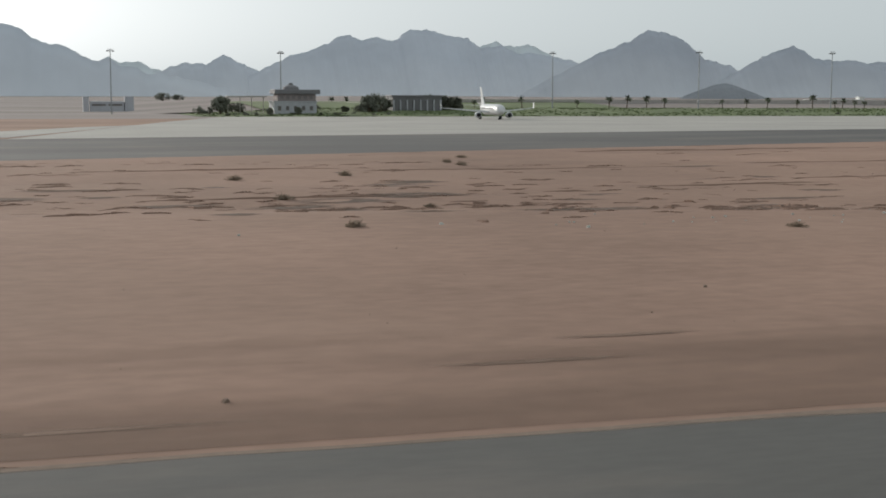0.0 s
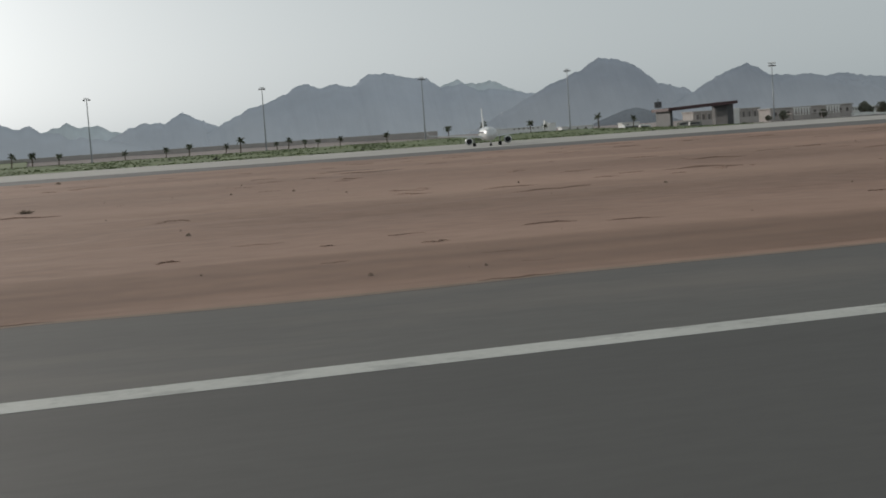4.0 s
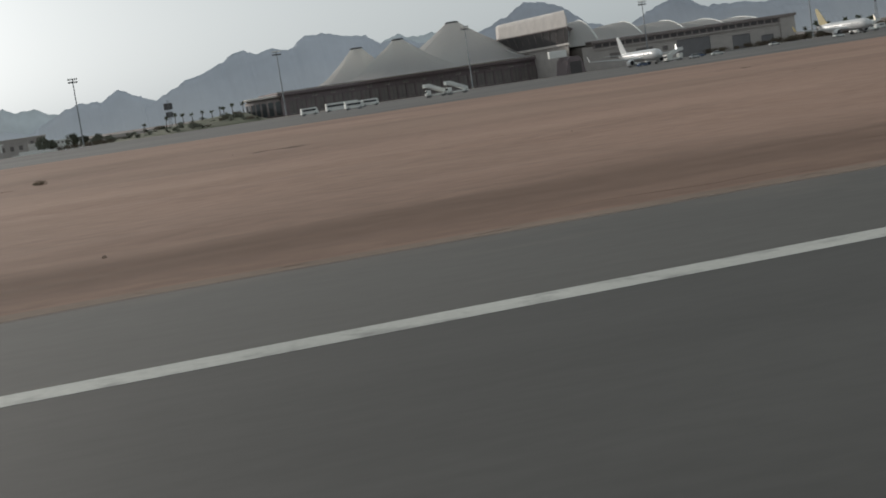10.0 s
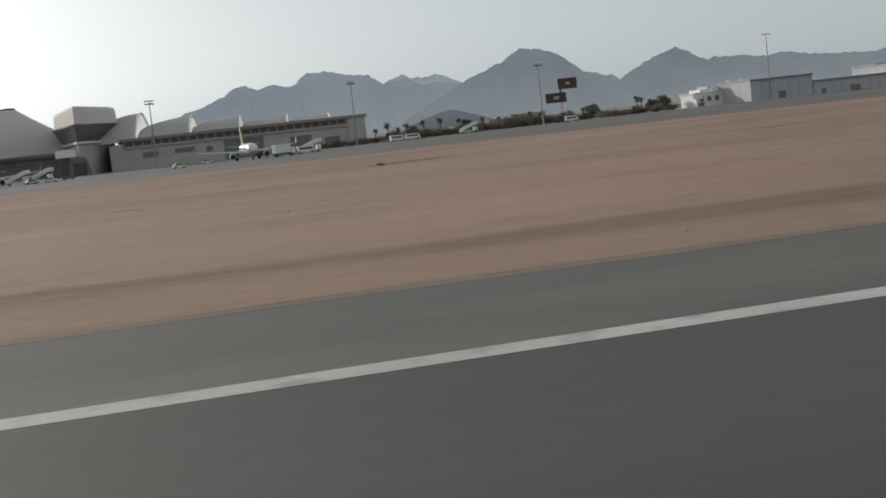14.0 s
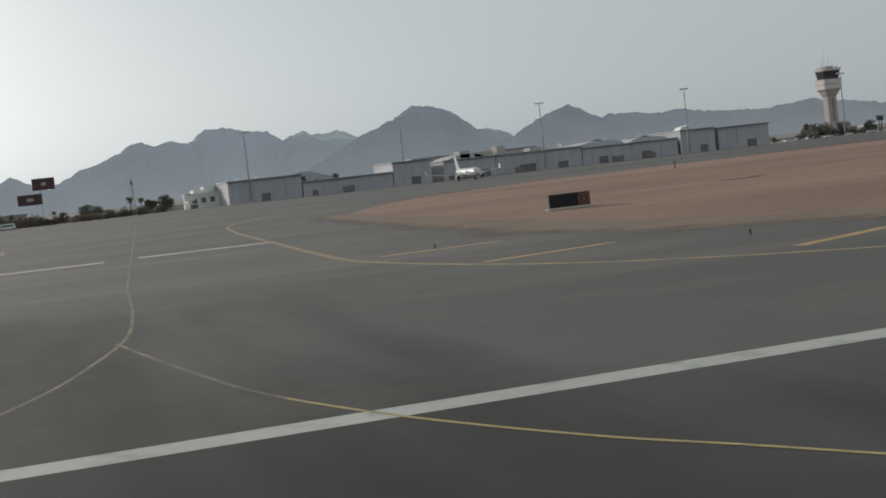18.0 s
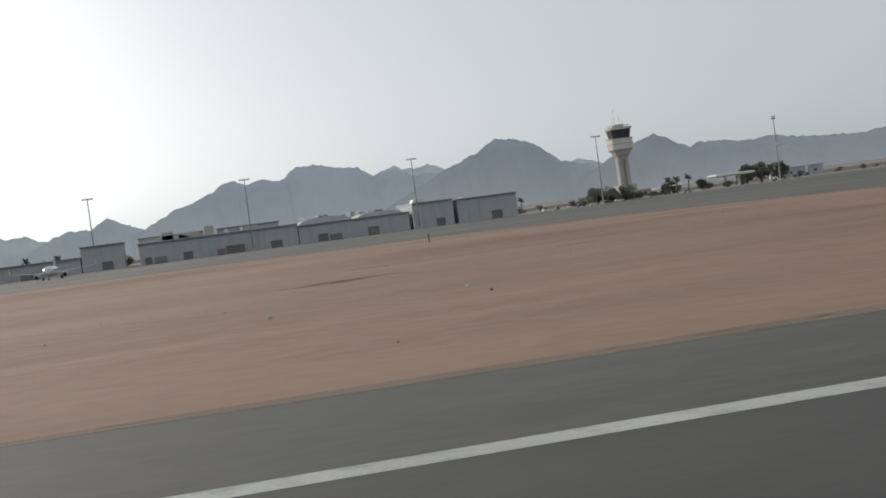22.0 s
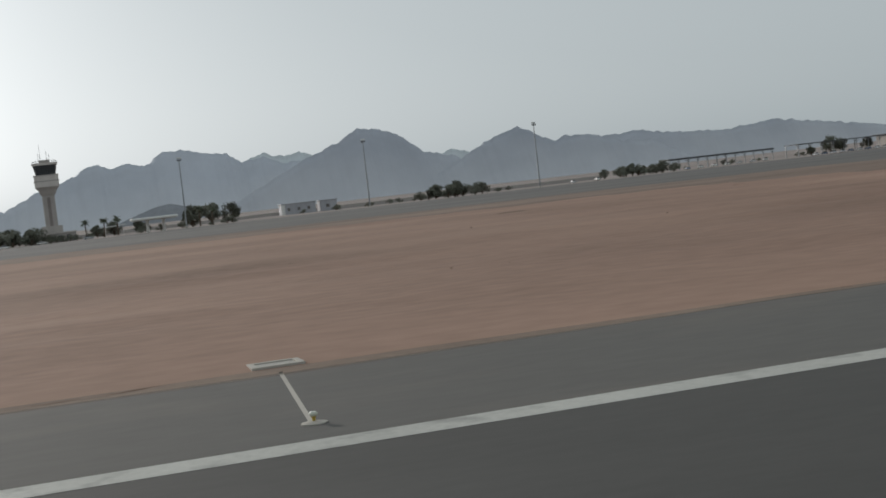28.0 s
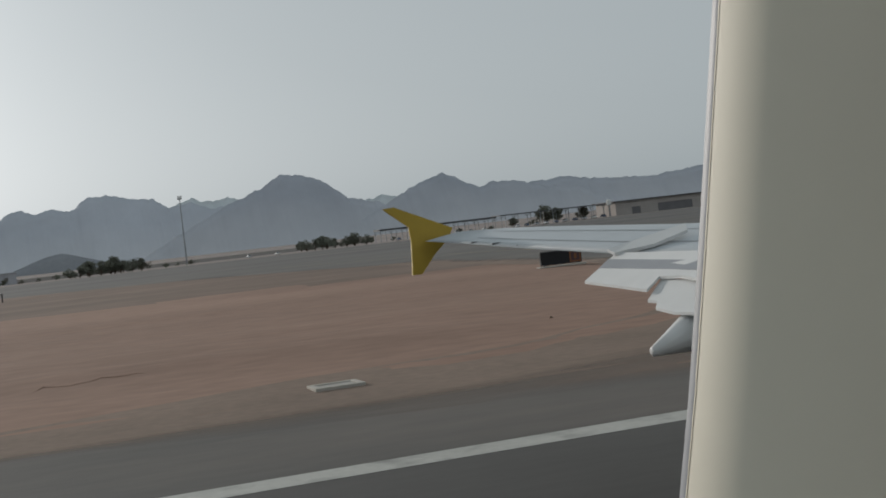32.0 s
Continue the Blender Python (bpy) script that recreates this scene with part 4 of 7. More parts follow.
def marker_box(x, y, w, h, d, mat, label, turn=0.0):
    t = thing("marker_box", at(x, y, relief(x, y), turn), label, "marker", "shoulder markers")
    boxed("body", (-w / 2, w / 2, -d / 2, d / 2, 0.05, h), mat, t, "", 0.03)
    boxed("cap", (-w / 2 - 0.02, w / 2 + 0.02, -d / 2 - 0.02, d / 2 + 0.02, h - 0.03, h + 0.03), mat, t, "", 0.01)
    boxed("plinth", (-w / 2 - 0.08, w / 2 + 0.08, -d / 2 - 0.08, d / 2 + 0.08, -0.1, 0.06), PALE_KERB, t, "concrete plinth")
    return t


marker_box(397.3, 33.2, 0.32, 0.75, 0.22, DARK, "small dark metal marker box at the edge of the sand")
marker_box(1305.75, 33.8, 0.3, 0.78, 0.22, YELLOW, "small yellow marker box at the edge of the sand", 38.0)
bm = bmesh.new()
lathe(bm, [(0.75, -0.06), (0.6, 0.03), (0.42, 0.09), (0.1, 0.11)], 14)
for v in bm.verts:
    v.co.x *= 1.3 + 0.2 * noise.noise((v.co.x * 2, v.co.y * 2, 0))
tagged(part("sand_heap", bm, SAND, None, "", True), "low heap of sand round the marker box", "sand heap", kind="structure").matrix_world = at(1305.75, 33.8, relief(1305.75, 33.8))
e_sign = thing("arrow_sign", at(1624, 34.1, relief(1624, 34.1)), "square yellow sign with a black arrow and letter", "airfield sign")
boxed("board", (-0.36, 0.36, -0.10, -0.06, 0.12, 0.76), SIGN_YELLOW, e_sign, "yellow face board", 0.012)
boxed("housing", (-0.37, 0.37, -0.06, 0.10, 0.11, 0.77), DARK, e_sign, "dark housing", 0.015)
for x in (-0.28, 0.28):
    boxed("leg", (x - 0.05, x + 0.05, -0.05, 0.05, -0.05, 0.12), STEEL, e_sign)
boxed("plinth", (-0.55, 0.5, -0.25, 0.25, -0.12, 0.03), PALE_KERB, e_sign, "flat concrete plinth", 0.01)
bm = bmesh.new()
for tri in (((-0.2, 0.47), (-0.11, 0.39), (-0.11, 0.55)),):
    bm.faces.new([bm.verts.new((x, -0.108, z)) for x, z in tri])
box(bm, -0.11, -0.02, -0.108, -0.1, 0.445, 0.495)
part("arrow", bm, BLACK, e_sign, "black arrow")
curve = bpy.data.curves.new("letter", "FONT")
curve.body, curve.size, curve.align_x, curve.extrude = "E", 0.42 * S, "CENTER", 0.002
letter = new("letter", curve)
letter_mesh = bpy.data.meshes.new_from_object(letter.evaluated_get(bpy.context.evaluated_depsgraph_get()))
bpy.data.objects.remove(letter)
letter_mesh.materials.append(BLACK)
letter = new("letter", letter_mesh)
letter.parent = e_sign
letter.matrix_basis = pose(0.15 * S, -0.106 * S, 0.32 * S, 90, 0, 0)


def marker_post(m):
    t = thing("marker_post", m, "short dark marker post standing in the sand", "post", "marker posts")
    bm = bmesh.new()
    tube(bm, (0, 0, -0.2), (0, 0, 1.0), 0.09, 0.08, 8)
    part("post", bm, BLACK, t)
    bm = bmesh.new()
    lathe(bm, [(0.09, 1.0), (0.15, 1.04), (0.15, 1.2), (0.06, 1.26)], 8)
    part("cap", bm, DARK, t)
    return t


post0 = None
for x, y in ((681.8, 200), (645.8, 191), (827.8, 187), (473.5, 134), (1260, 204), (1384, 197), (1713, 200), (672, 132)):
    m = at(x, y, relief(x, y))
    post0 = copy_thing(post0, m) if post0 else marker_post(m)


def dry_shrub(m, seed):
    r = random.Random(seed)
    t = thing("dry_shrub", m, "low dry grey-brown shrub on the sand", "shrub", "desert shrubs")
    bm = bmesh.new()
    for _ in range(60):
        a, e, l = r.uniform(0, 6.28), r.uniform(0.15, 1.3), r.uniform(0.35, 0.8)
        d = Vector((math.cos(a) * math.cos(e), math.sin(a) * math.cos(e), 0.8 * math.sin(e))) * l
        o = Vector((r.gauss(0, 0.1), r.gauss(0, 0.1), -0.05))
        tube(bm, o, o + d, 0.03, 0.008, 3, False)
        for k in range(4):
            p = o + d * r.uniform(0.4, 1.0)
            q = Vector((r.gauss(0, 1), r.gauss(0, 1), r.gauss(0.3, 0.6))).normalized() * 0.22
            tube(bm, p, p + q, 0.028, 0.01, 3, False)
    part("crown", bm, DRY, t)
    return t


shrubs = [dry_shrub(at(447.8, 65.5, relief(447.8, 65.5)), 1), dry_shrub(at(29.6, 136, relief(29.6, 136)), 2), dry_shrub(at(805.8, 87, relief(805.8, 87)), 3)]
rng = random.Random(8)
SHRUB_AT = [(441.7, 65), (442.6, 64.6), (47, 158.5), (17.7, 131), (26.7, 94), (807, 81), (807.7, 78), (799.6, 81), (120.9, 141.6), (81.5, 73.7), (93.7, 78), *[(x, ditch(x) + 1.5) for x in (101, 107, 115, 117, 121, 125, 128)]]
while len(SHRUB_AT) < 46:
    x, y = (rng.uniform(-20, 420) if rng.random() < 0.8 else rng.uniform(560, 1050)), rng.uniform(60, 230)
    if on_sand(x, y) and on_sand(x + 3, y) and on_sand(x - 3, y):
        SHRUB_AT.append((x, y))
for i, (x, y) in enumerate(SHRUB_AT):
    k = rng.uniform(0.5, 1.1)
    copy_thing(shrubs[i % 3], at(x, y, relief(x, y), rng.uniform(0, 360)) @ Matrix.Diagonal((k * 1.3, k, k * 0.8, 1)))

stone = thing("marker_stone", at(1473.4, 69.6), "small white painted marker stone on the asphalt", "marker")
bm = bmesh.new()
lathe(bm, [(0.2, -0.02), (0.18, 0.15), (0.12, 0.36), (0.05, 0.4)], 8)
part("body", bm, WHITE, stone)


# ---- masts, plants and vehicles ----
def mast_pole(t, height):
    bm = bmesh.new()
    tube(bm, (0, 0, -0.3), (0, 0, height), 0.36, 0.17, 10)
    part("pole", bm, STEEL, t, "tapered galvanised pole")
    bm = bmesh.new()
    lathe(bm, [(0.7, -0.1), (0.7, 0.12), (0.42, 0.2), (0.4, 0.9)], 10)
    part("foot", bm, PALE_KERB, t, "concrete foot")


def crown_mast(m, height=28.0):
    t = thing("light_mast", m, "tall steel light mast with a ring of floodlights", "light mast", "apron light masts")
    mast_pole(t, height)
    bm = bmesh.new()
    n = 16
    for r, z in ((1.25, height - 0.2), (1.0, height + 0.35)):
        for i in range(n):
            a, b = 2 * math.pi * i / n, 2 * math.pi * (i + 1) / n
            tube(bm, (r * math.cos(a), r * math.sin(a), z), (r * math.cos(b), r * math.sin(b), z), 0.09, n=5)
    for i in range(6):
        a = math.pi * i / 3
        tube(bm, (0, 0, height - 0.1), (1.25 * math.cos(a), 1.25 * math.sin(a), height - 0.2), 0.06, n=5)
    part("ring", bm, STEEL, t)
    for i in range(8):
        a = math.pi * i / 4
        bm = bmesh.new()
        box(bm, -0.28, 0.28, -0.2, 0.2, -0.3, 0.12, 0.05)
        bmesh.ops.transform(bm, matrix=Matrix.Translation((1.45 * math.cos(a), 1.45 * math.sin(a), height - 0.3)) @ Matrix.Rotation(a, 4, "Z") @ Matrix.Rotation(0.5, 4, "Y"), verts=bm.verts)
        part("floodlight", bm, DARK, t, "dark floodlight")
    return t


def row_mast(m, height=28.0, rows=2, count=6, spread=1.9, gap=1.3):
    t = thing("light_mast", m, "tall steel light mast with rows of floodlights on crossbars", "light mast", "apron light masts")
    mast_pole(t, height)
    for k in range(rows):
        z = height - k * gap
        boxed("crossbar", (-spread, spread, -0.09, 0.09, z - 0.12, z + 0.06), STEEL, t)
        for i in range(count):
            x = -spread + 0.2 + (2 * spread - 0.4) * i / (count - 1)
            bm = bmesh.new()
            box(bm, -0.26, 0.26, -0.2, 0.2, -0.22, 0.22, 0.05)
            bmesh.ops.transform(bm, matrix=Matrix.Translation((x, -0.2, z + 0.3)) @ Matrix.Rotation(-0.5, 4, "X"), verts=bm.verts)
            part("floodlight", bm, WHITE if k == 0 else DARK, t, "floodlight housing")
    return t


first = None
for x, y, z in ((30.7, 625, 26), (106.6, 629, 28), (235, 618, 29), (308.6, 612, 29), (385, 617, 28.6), (458.6, 615, 28.3), (533, 622, 28.3)):
    m = at(x, y)
    first = copy_thing(first, m @ Matrix.Diagonal((1, 1, z / 28, 1))) if first else crown_mast(m)
first = None
for x, y in ((628, 596), (712.7, 589), (798.4, 591.5), (884.7, 596), (969, 590.5), (1055, 591), (1143, 598)):
    first = copy_thing(first, at(x, y)) if first else row_mast(at(x, y), 27.8)
first = None
for x, y in ((1252, 588), (1322, 591), (1387, 586), (1459, 584), (1542.7, 583)):
    first = copy_thing(first, at(x, y)) if first else row_mast(at(x, y), 30.0, 1, 7, 2.2)
first = None
for x, y in ((1630, 586.5), (1710, 588.5), (1790.6, 591)):
    first = copy_thing(first, at(x, y)) if first else row_mast(at(x, y), 29.4, 2, 3, 0.9, 0.9)


def palm(m, seed, height=8.5):
    r = random.Random(seed)
    t = thing("palm", m, "tall date palm with dusty drooping fronds", "palm tree", "palms on the verge")
    lean = Vector((r.gauss(0, 0.3), r.gauss(0, 0.3), 0))
    bm = bmesh.new()
    tube(bm, (0, 0, -0.3), lean * 0.5 + Vector((0, 0, height * 0.5)), 0.36, 0.26, 8)
    tube(bm, lean * 0.5 + Vector((0, 0, height * 0.5 - 0.05)), lean + Vector((0, 0, height - 0.9)), 0.26, 0.3, 8)
    part("trunk", bm, BARK, t)
    verts, faces = [], []
    for i in range(24):
        a, up, l = r.uniform(0, 6.28), r.uniform(-0.5, 1.2), r.uniform(1.9, 2.7)
        p = lean + Vector((0, 0, height - 1.0))
        d = Vector((math.cos(a) * math.cos(up), math.sin(a) * math.cos(up), math.sin(up)))
        side = Vector((-math.sin(a), math.cos(a), 0))
        n0 = len(verts)
        for k in range(6):
            w = (0.12, 0.42, 0.5, 0.45, 0.3, 0.05)[k]
            verts += [tuple(p + side * w - Vector((0, 0, w * 0.6))), tuple(p), tuple(p - side * w - Vector((0, 0, w * 0.6)))]
            p = p + d * (l / 5)
            d = (d - Vector((0, 0, 0.28))).normalized()
        for k in range(5):
            a0, b0 = n0 + 3 * k, n0 + 3 * k + 3
            faces += [(a0, a0 + 1, b0 + 1, b0), (a0 + 1, a0 + 2, b0 + 2, b0 + 1)]
    mesh_part("crown", verts, faces, FROND, t, "", True)
    return t


def leafy(name, m, seed, height, spread, trunk, clumps, label, category, group, leaves=1500, leaf=LEAF):
    """A tree or bush: trunk and limbs, and a crown of many small leaf blades in uneven clumps."""
    r = random.Random(seed)
    t = thing(name, m, label, category, group)
    centres = []
    for i in range(clumps):
        a, q = r.uniform(0, 6.28), spread * math.sqrt(r.random()) * 0.75
        centres.append((Vector((q * math.cos(a), q * math.sin(a), trunk + (height - trunk) * r.uniform(0.25, 0.85) * (1 - 0.35 * q / spread))), r.uniform(0.22, 0.42) * spread))
    bm = bmesh.new()
    tube(bm, (0, 0, -0.3), (0, 0, trunk + 0.3 * (height - trunk)), 0.05 * height, 0.025 * height, 7)
    for c, q in centres:
        tube(bm, (0, 0, trunk * 0.7), c, 0.02 * height, 0.008 * height, 5)
    part("trunk", bm, BARK, t)
    verts, faces = [], []
    for i in range(leaves):
        c, q = centres[i % clumps]
        d = Vector((r.gauss(0, 1), r.gauss(0, 1), r.gauss(0, 0.75))).normalized() * q * r.random() ** 0.4
        p = c + d
        p.z = max(p.z, 0.1)
        u = Vector((r.gauss(0, 1), r.gauss(0, 1), r.gauss(0, 1))).normalized()
        v = u.orthogonal().normalized()
        s = 0.05 * height * r.uniform(0.5, 1.2) + 0.06
        n0 = len(verts)
        verts += [tuple(p - u * s), tuple(p + v * s * 0.55), tuple(p + u * s), tuple(p - v * s * 0.55)]
        faces.append((n0, n0 + 1, n0 + 2, n0 + 3))
    mesh_part("crown", verts, faces, leaf, t)
    return t


rng = random.Random(12)
palms = [palm(at(265, 620), 1), palm(at(275, 622), 2), palm(at(284, 618), 3)]
PALMS_AT = [(x, 620) for x in (295, 323, 341, 351, 367, 373, 391, 396, 404, 410, 419, 442, 470, 489, 512, 520, 548, 566, 196, 222, 250)] + [(160 + 9 * i, 775) for i in range(11)] + [(118, 640), (124, 660), (128, 700)] + [
    (1205, 640), (1211, 643), (1288, 650), (1296, 655), (1303, 648), (1490, 690), (1497, 700), (1506, 695), (1515, 705), (1522, 700), (1532, 690), (1540, 705), (1590, 625), (1598, 632), (1604, 628), (1640, 622), (1646, 630)]
for i, (x, y) in enumerate(PALMS_AT):
    k = rng.uniform(0.75, 1.1)
    copy_thing(palms[i % 3], at(x, y + rng.uniform(-6, 6), 0, rng.uniform(0, 360)) @ Matrix.Diagonal((k, k, k, 1)))
trees = [leafy("tree", at(137.5, 584), s, 9, 5.0, 0.8, 20, "dense dusty dark green tree", "tree", "trees round the buildings") for s in (21,)]
trees.append(leafy("tree", at(74, 590), 22, 9, 4.4, 1.2, 16, "dense dusty dark green tree", "tree", "trees round the buildings"))
bushes = [leafy("bush", at(66, 600), 31, 4, 3.2, 0.3, 12, "low wide dusty green bush", "bush", "bushes round the buildings", 900), leafy("bush", at(70, 596), 32, 4, 2.8, 0.4, 9, "low wide dusty green bush", "bush", "bushes round the buildings", 900)]
for i, (x, y, k) in enumerate(((104, 570, 0.42), (120, 612, 0.5), (92, 570, 0.4), (176, 596, 1.05), (181, 600, 0.95), (127, 585, 0.5), (141, 585, 1.1), (146, 590, 0.95), (133, 585, 0.5), (78, 600, 0.75), (84, 604, 0.6), (171, 606, 1.1), (1092, 640, 0.7), (1118, 640, 0.8), (1176, 655, 0.6), (1186, 650, 0.9), (1192, 660, 0.7), (1214, 640, 0.8), (1221, 642, 0.9),
                               (1558, 640, 1.0), (1566, 636, 0.8), (1595, 640, 0.7), (1603, 650, 0.8), (1614, 640, 0.7), (1638, 640, 1.15), (1647, 643, 1.25), (1656, 640, 1.1), (1770, 660, 0.65), (1860, 680, 0.6), (1875, 690, 0.7), (1888, 680, 0.6), (1752, 630, 0.85), (1764, 634, 0.9), (1865, 655, 0.8), (1880, 650, 0.75), (1958, 636, 0.6), (1985, 660, 1.1), (1992, 662, 0.95), (2004, 655, 0.8))):
    copy_thing(trees[i % 2], at(x, y, 0, rng.uniform(0, 360)) @ Matrix.Diagonal((k, k, k, 1)))
BUSH_AT = [(72 + 5.2 * i + rng.uniform(-3, 3), rng.uniform(556, 575), rng.uniform(0.25, 0.5)) for i in range(14)] + [(300 + 14 * i + rng.uniform(-6, 6), rng.uniform(560, 640), rng.uniform(0.25, 0.55)) for i in range(22)] + \
    [(708 + 5 * i + rng.uniform(-3, 3), rng.uniform(618, 650), rng.uniform(0.4, 0.95)) for i in range(17)] + [(1080 + 5.2 * i + rng.uniform(-3, 3), rng.uniform(612, 650), rng.uniform(0.4, 1.2)) for i in range(28)] + \
    [(1512 + 7 * i + rng.uniform(-3, 3), rng.uniform(605, 660), rng.uniform(0.35, 1.0)) for i in range(22)] + [(1700 + 8 * i, rng.uniform(640, 700), rng.uniform(0.4, 0.8)) for i in range(14)] + [(1900 + 12 * i, rng.uniform(700, 740), rng.uniform(0.5, 0.9)) for i in range(10)]
BUSH_AT += [(1327, 660, 1.5), (1334, 664, 1.3)] + [(1551 + 2.6 * i, 624 + 3 * (i % 3), rng.uniform(1.2, 2.1)) for i in range(7)] + [(1571 + 3 * i, 628 + 3 * (i % 2), rng.uniform(0.7, 1.2)) for i in range(6)] + [(1744 + 4.5 * i, 628 + 3 * (i % 3), rng.uniform(1.1, 1.8)) for i in range(8)] + [(1856 + 5 * i, 650 + 4 * (i % 2), rng.uniform(1.0, 1.6)) for i in range(7)]
for i, (x, y, k) in enumerate(BUSH_AT):
    copy_thing(bushes[i % 2], at(x, y, -0.05, rng.uniform(0, 360)) @ Matrix.Diagonal((k * 1.2, k, k, 1)))

hedges = [leafy("hedge_bush", at(1064, 622), 41, 3.2, 4.4, 0.2, 14, "dense dry brown-green hedge bush", "bush", "dry hedge before the wall", 1100, DRY_LEAF),
          leafy("hedge_bush", at(1071, 626), 42, 3.0, 4.0, 0.2, 12, "dense dry brown-green hedge bush", "bush", "dry hedge before the wall", 1100, DRY_LEAF)]
HEDGE_AT = [(1078 + 3.6 * i, 618 + rng.uniform(-3, 8), rng.uniform(0.75, 1.45) * (1.25 if i < 26 else 0.9)) for i in range(40)] + [(704 + 3.0 * i, 609 + rng.uniform(-3, 3), rng.uniform(0.4, 0.8)) for i in range(8)] + [(1008 + 4.5 * i, 622 + rng.uniform(-3, 8), rng.uniform(0.6, 1.1)) for i in range(15)]
for i, (x, y, k) in enumerate(HEDGE_AT):
    copy_thing(hedges[i % 2], at(x, y, -0.1, rng.uniform(0, 360)) @ Matrix.Diagonal((k * 1.1, k, k, 1)))
for i, x in enumerate((1070, 1076, 1082, 1086, 1093, 1101, 1112, 1124, 1131, 1148, 1153, 1171)):
    k = rng.uniform(0.6, 0.95)
    copy_thing(palms[i % 3], at(x, 626 + rng.uniform(-6, 6), 0, rng.uniform(0, 360)) @ Matrix.Diagonal((k, k, k, 1)))

# the planted mound beside the terminal
def mound(x, y):
    k = min(1.0, max(0.0, (x - 716) / 60)) * min(1.0, max(0.0, (796 - x) / 7))
    d = min(1.0, max(0.0, (y - 610) / 36)) * min(1.0, max(0.0, (700 - y) / 30))
    return 4.4 * k * d ** 0.7 + 0.35 * d * noise.noise((x * 0.2, y * 0.2, 4)) - 0.05


verts = [(714 + 1.4 * i, 610 + 2.3 * j, mound(714 + 1.4 * i, 610 + 2.3 * j)) for j in range(40) for i in range(60)]
tagged(mesh_part("grass_mound", verts, [(j * 60 + i, j * 60 + i + 1, (j + 1) * 60 + i + 1, (j + 1) * 60 + i) for j in range(39) for i in range(59)], DRY_GRASS), "dusty green planted mound beside the terminal", "mound", kind="structure")
for i in range(46):
    x, y = rng.uniform(722, 790), 612 + 40 * rng.random()
    k = rng.uniform(0.25, 0.6)
    copy_thing((bushes + hedges)[(0, 1, 0, 2)[i % 4]], at(x, y, mound(x, y) - 0.1, rng.uniform(0, 360)) @ Matrix.Diagonal((k * 1.5, k, k, 1)))
for i, (x, h) in enumerate(((741.6, 0.52), (751.9, 0.62), (756.3, 0.7), (760.0, 0.62), (764.4, 0.5), (768.9, 0.5), (773.4, 0.45), (777.1, 0.5), (779.0, 0.5), (783.1, 0.65), (788.4, 0.62))):
    copy_thing(palms[i % 3], at(x, 650, mound(x, 650) - 0.1, rng.uniform(0, 360)) @ Matrix.Diagonal((0.62, 0.62, h, 1)))
for i, (x, y, k) in enumerate(((644.4, 616, 0.6), (665.9, 614, 0.55), (696, 624, 0.8), (700, 626, 0.6), (709, 628, 0.75), (714, 624, 0.6), (720, 622, 0.55), (636, 616, 0.4))):
    copy_thing(trees[i % 2], at(x, y, 0, rng.uniform(0, 360)) @ Matrix.Diagonal((k, k, k, 1)))

for x, k in ((104, 2.1), (117, 1.7)):
    copy_thing(trees[0], at(x, 1230, 3.4, 30 * k) @ Matrix.Diagonal((0.8 * k, 0.8 * k, 0.42 * k, 1)))

# grassy verge behind the taxiway
def bank(x, y):
    """The verge climbs gently away from the taxiway."""
    k = min(1.0, max(0.0, (y - 546) / 70.0))
    e = min(1.0, max(0.0, min(x - 60, 600 - x) / 60.0))
    return 0.02 + 2.6 * k * k * (3 - 2 * k) * e


gx = [60 + 540 * i / 270 for i in range(271)]
gy = [546 + 92 * j / 24 for j in range(25)]
verts = [(x, y + 3 * noise.noise((x * 0.03, y * 0.03, 2)), bank(x, y) + 0.3 * noise.noise((x * 0.3, y * 0.3, 6))) for y in gy for x in gx]
tagged(mesh_part("grass_verge", verts, [(j * 271 + i, j * 271 + i + 1, (j + 1) * 271 + i + 1, (j + 1) * 271 + i) for j in range(24) for i in range(270)], GRASS), "patchy dusty green grass verge", "grass", kind="stuff")
bx, by = [40 + 580 * i / 60 for i in range(61)], [634, 640, 655, 670, 690, 740, 850, 1000, 1200, 1420]
verts = [(x, y, (min(1.0, max(0.0, min((x - 40) / 70, (620 - x) / 190))) * (2.2 + 2.6 * min(1.0, (y - 634) / 56)) + 0.4 * noise.noise((x * 0.05, y * 0.05, 3))) * (1.0 if y < 1400 else 0.0) - 0.1) for y in by for x in bx]
tagged(mesh_part("sand_bank", verts, [(j * 61 + i, j * 61 + i + 1, (j + 1) * 61 + i + 1, (j + 1) * 61 + i) for j in range(9) for i in range(60)], GRAVEL, smooth=True), "low bank of haze-greyed gravel behind the grass verge", "bank", kind="structure")
lx, ly = [98 + 3.0 * i for i in range(62)], [636, 640, 655, 670, 690, 715, 740, 770, 800]


def lawn_z(x, y):
    k = min(1.0, max(0.0, min(x - 40, 620 - x) / 70)) * (2.2 + 2.6 * min(1.0, (y - 634) / 56))
    return k + 0.4


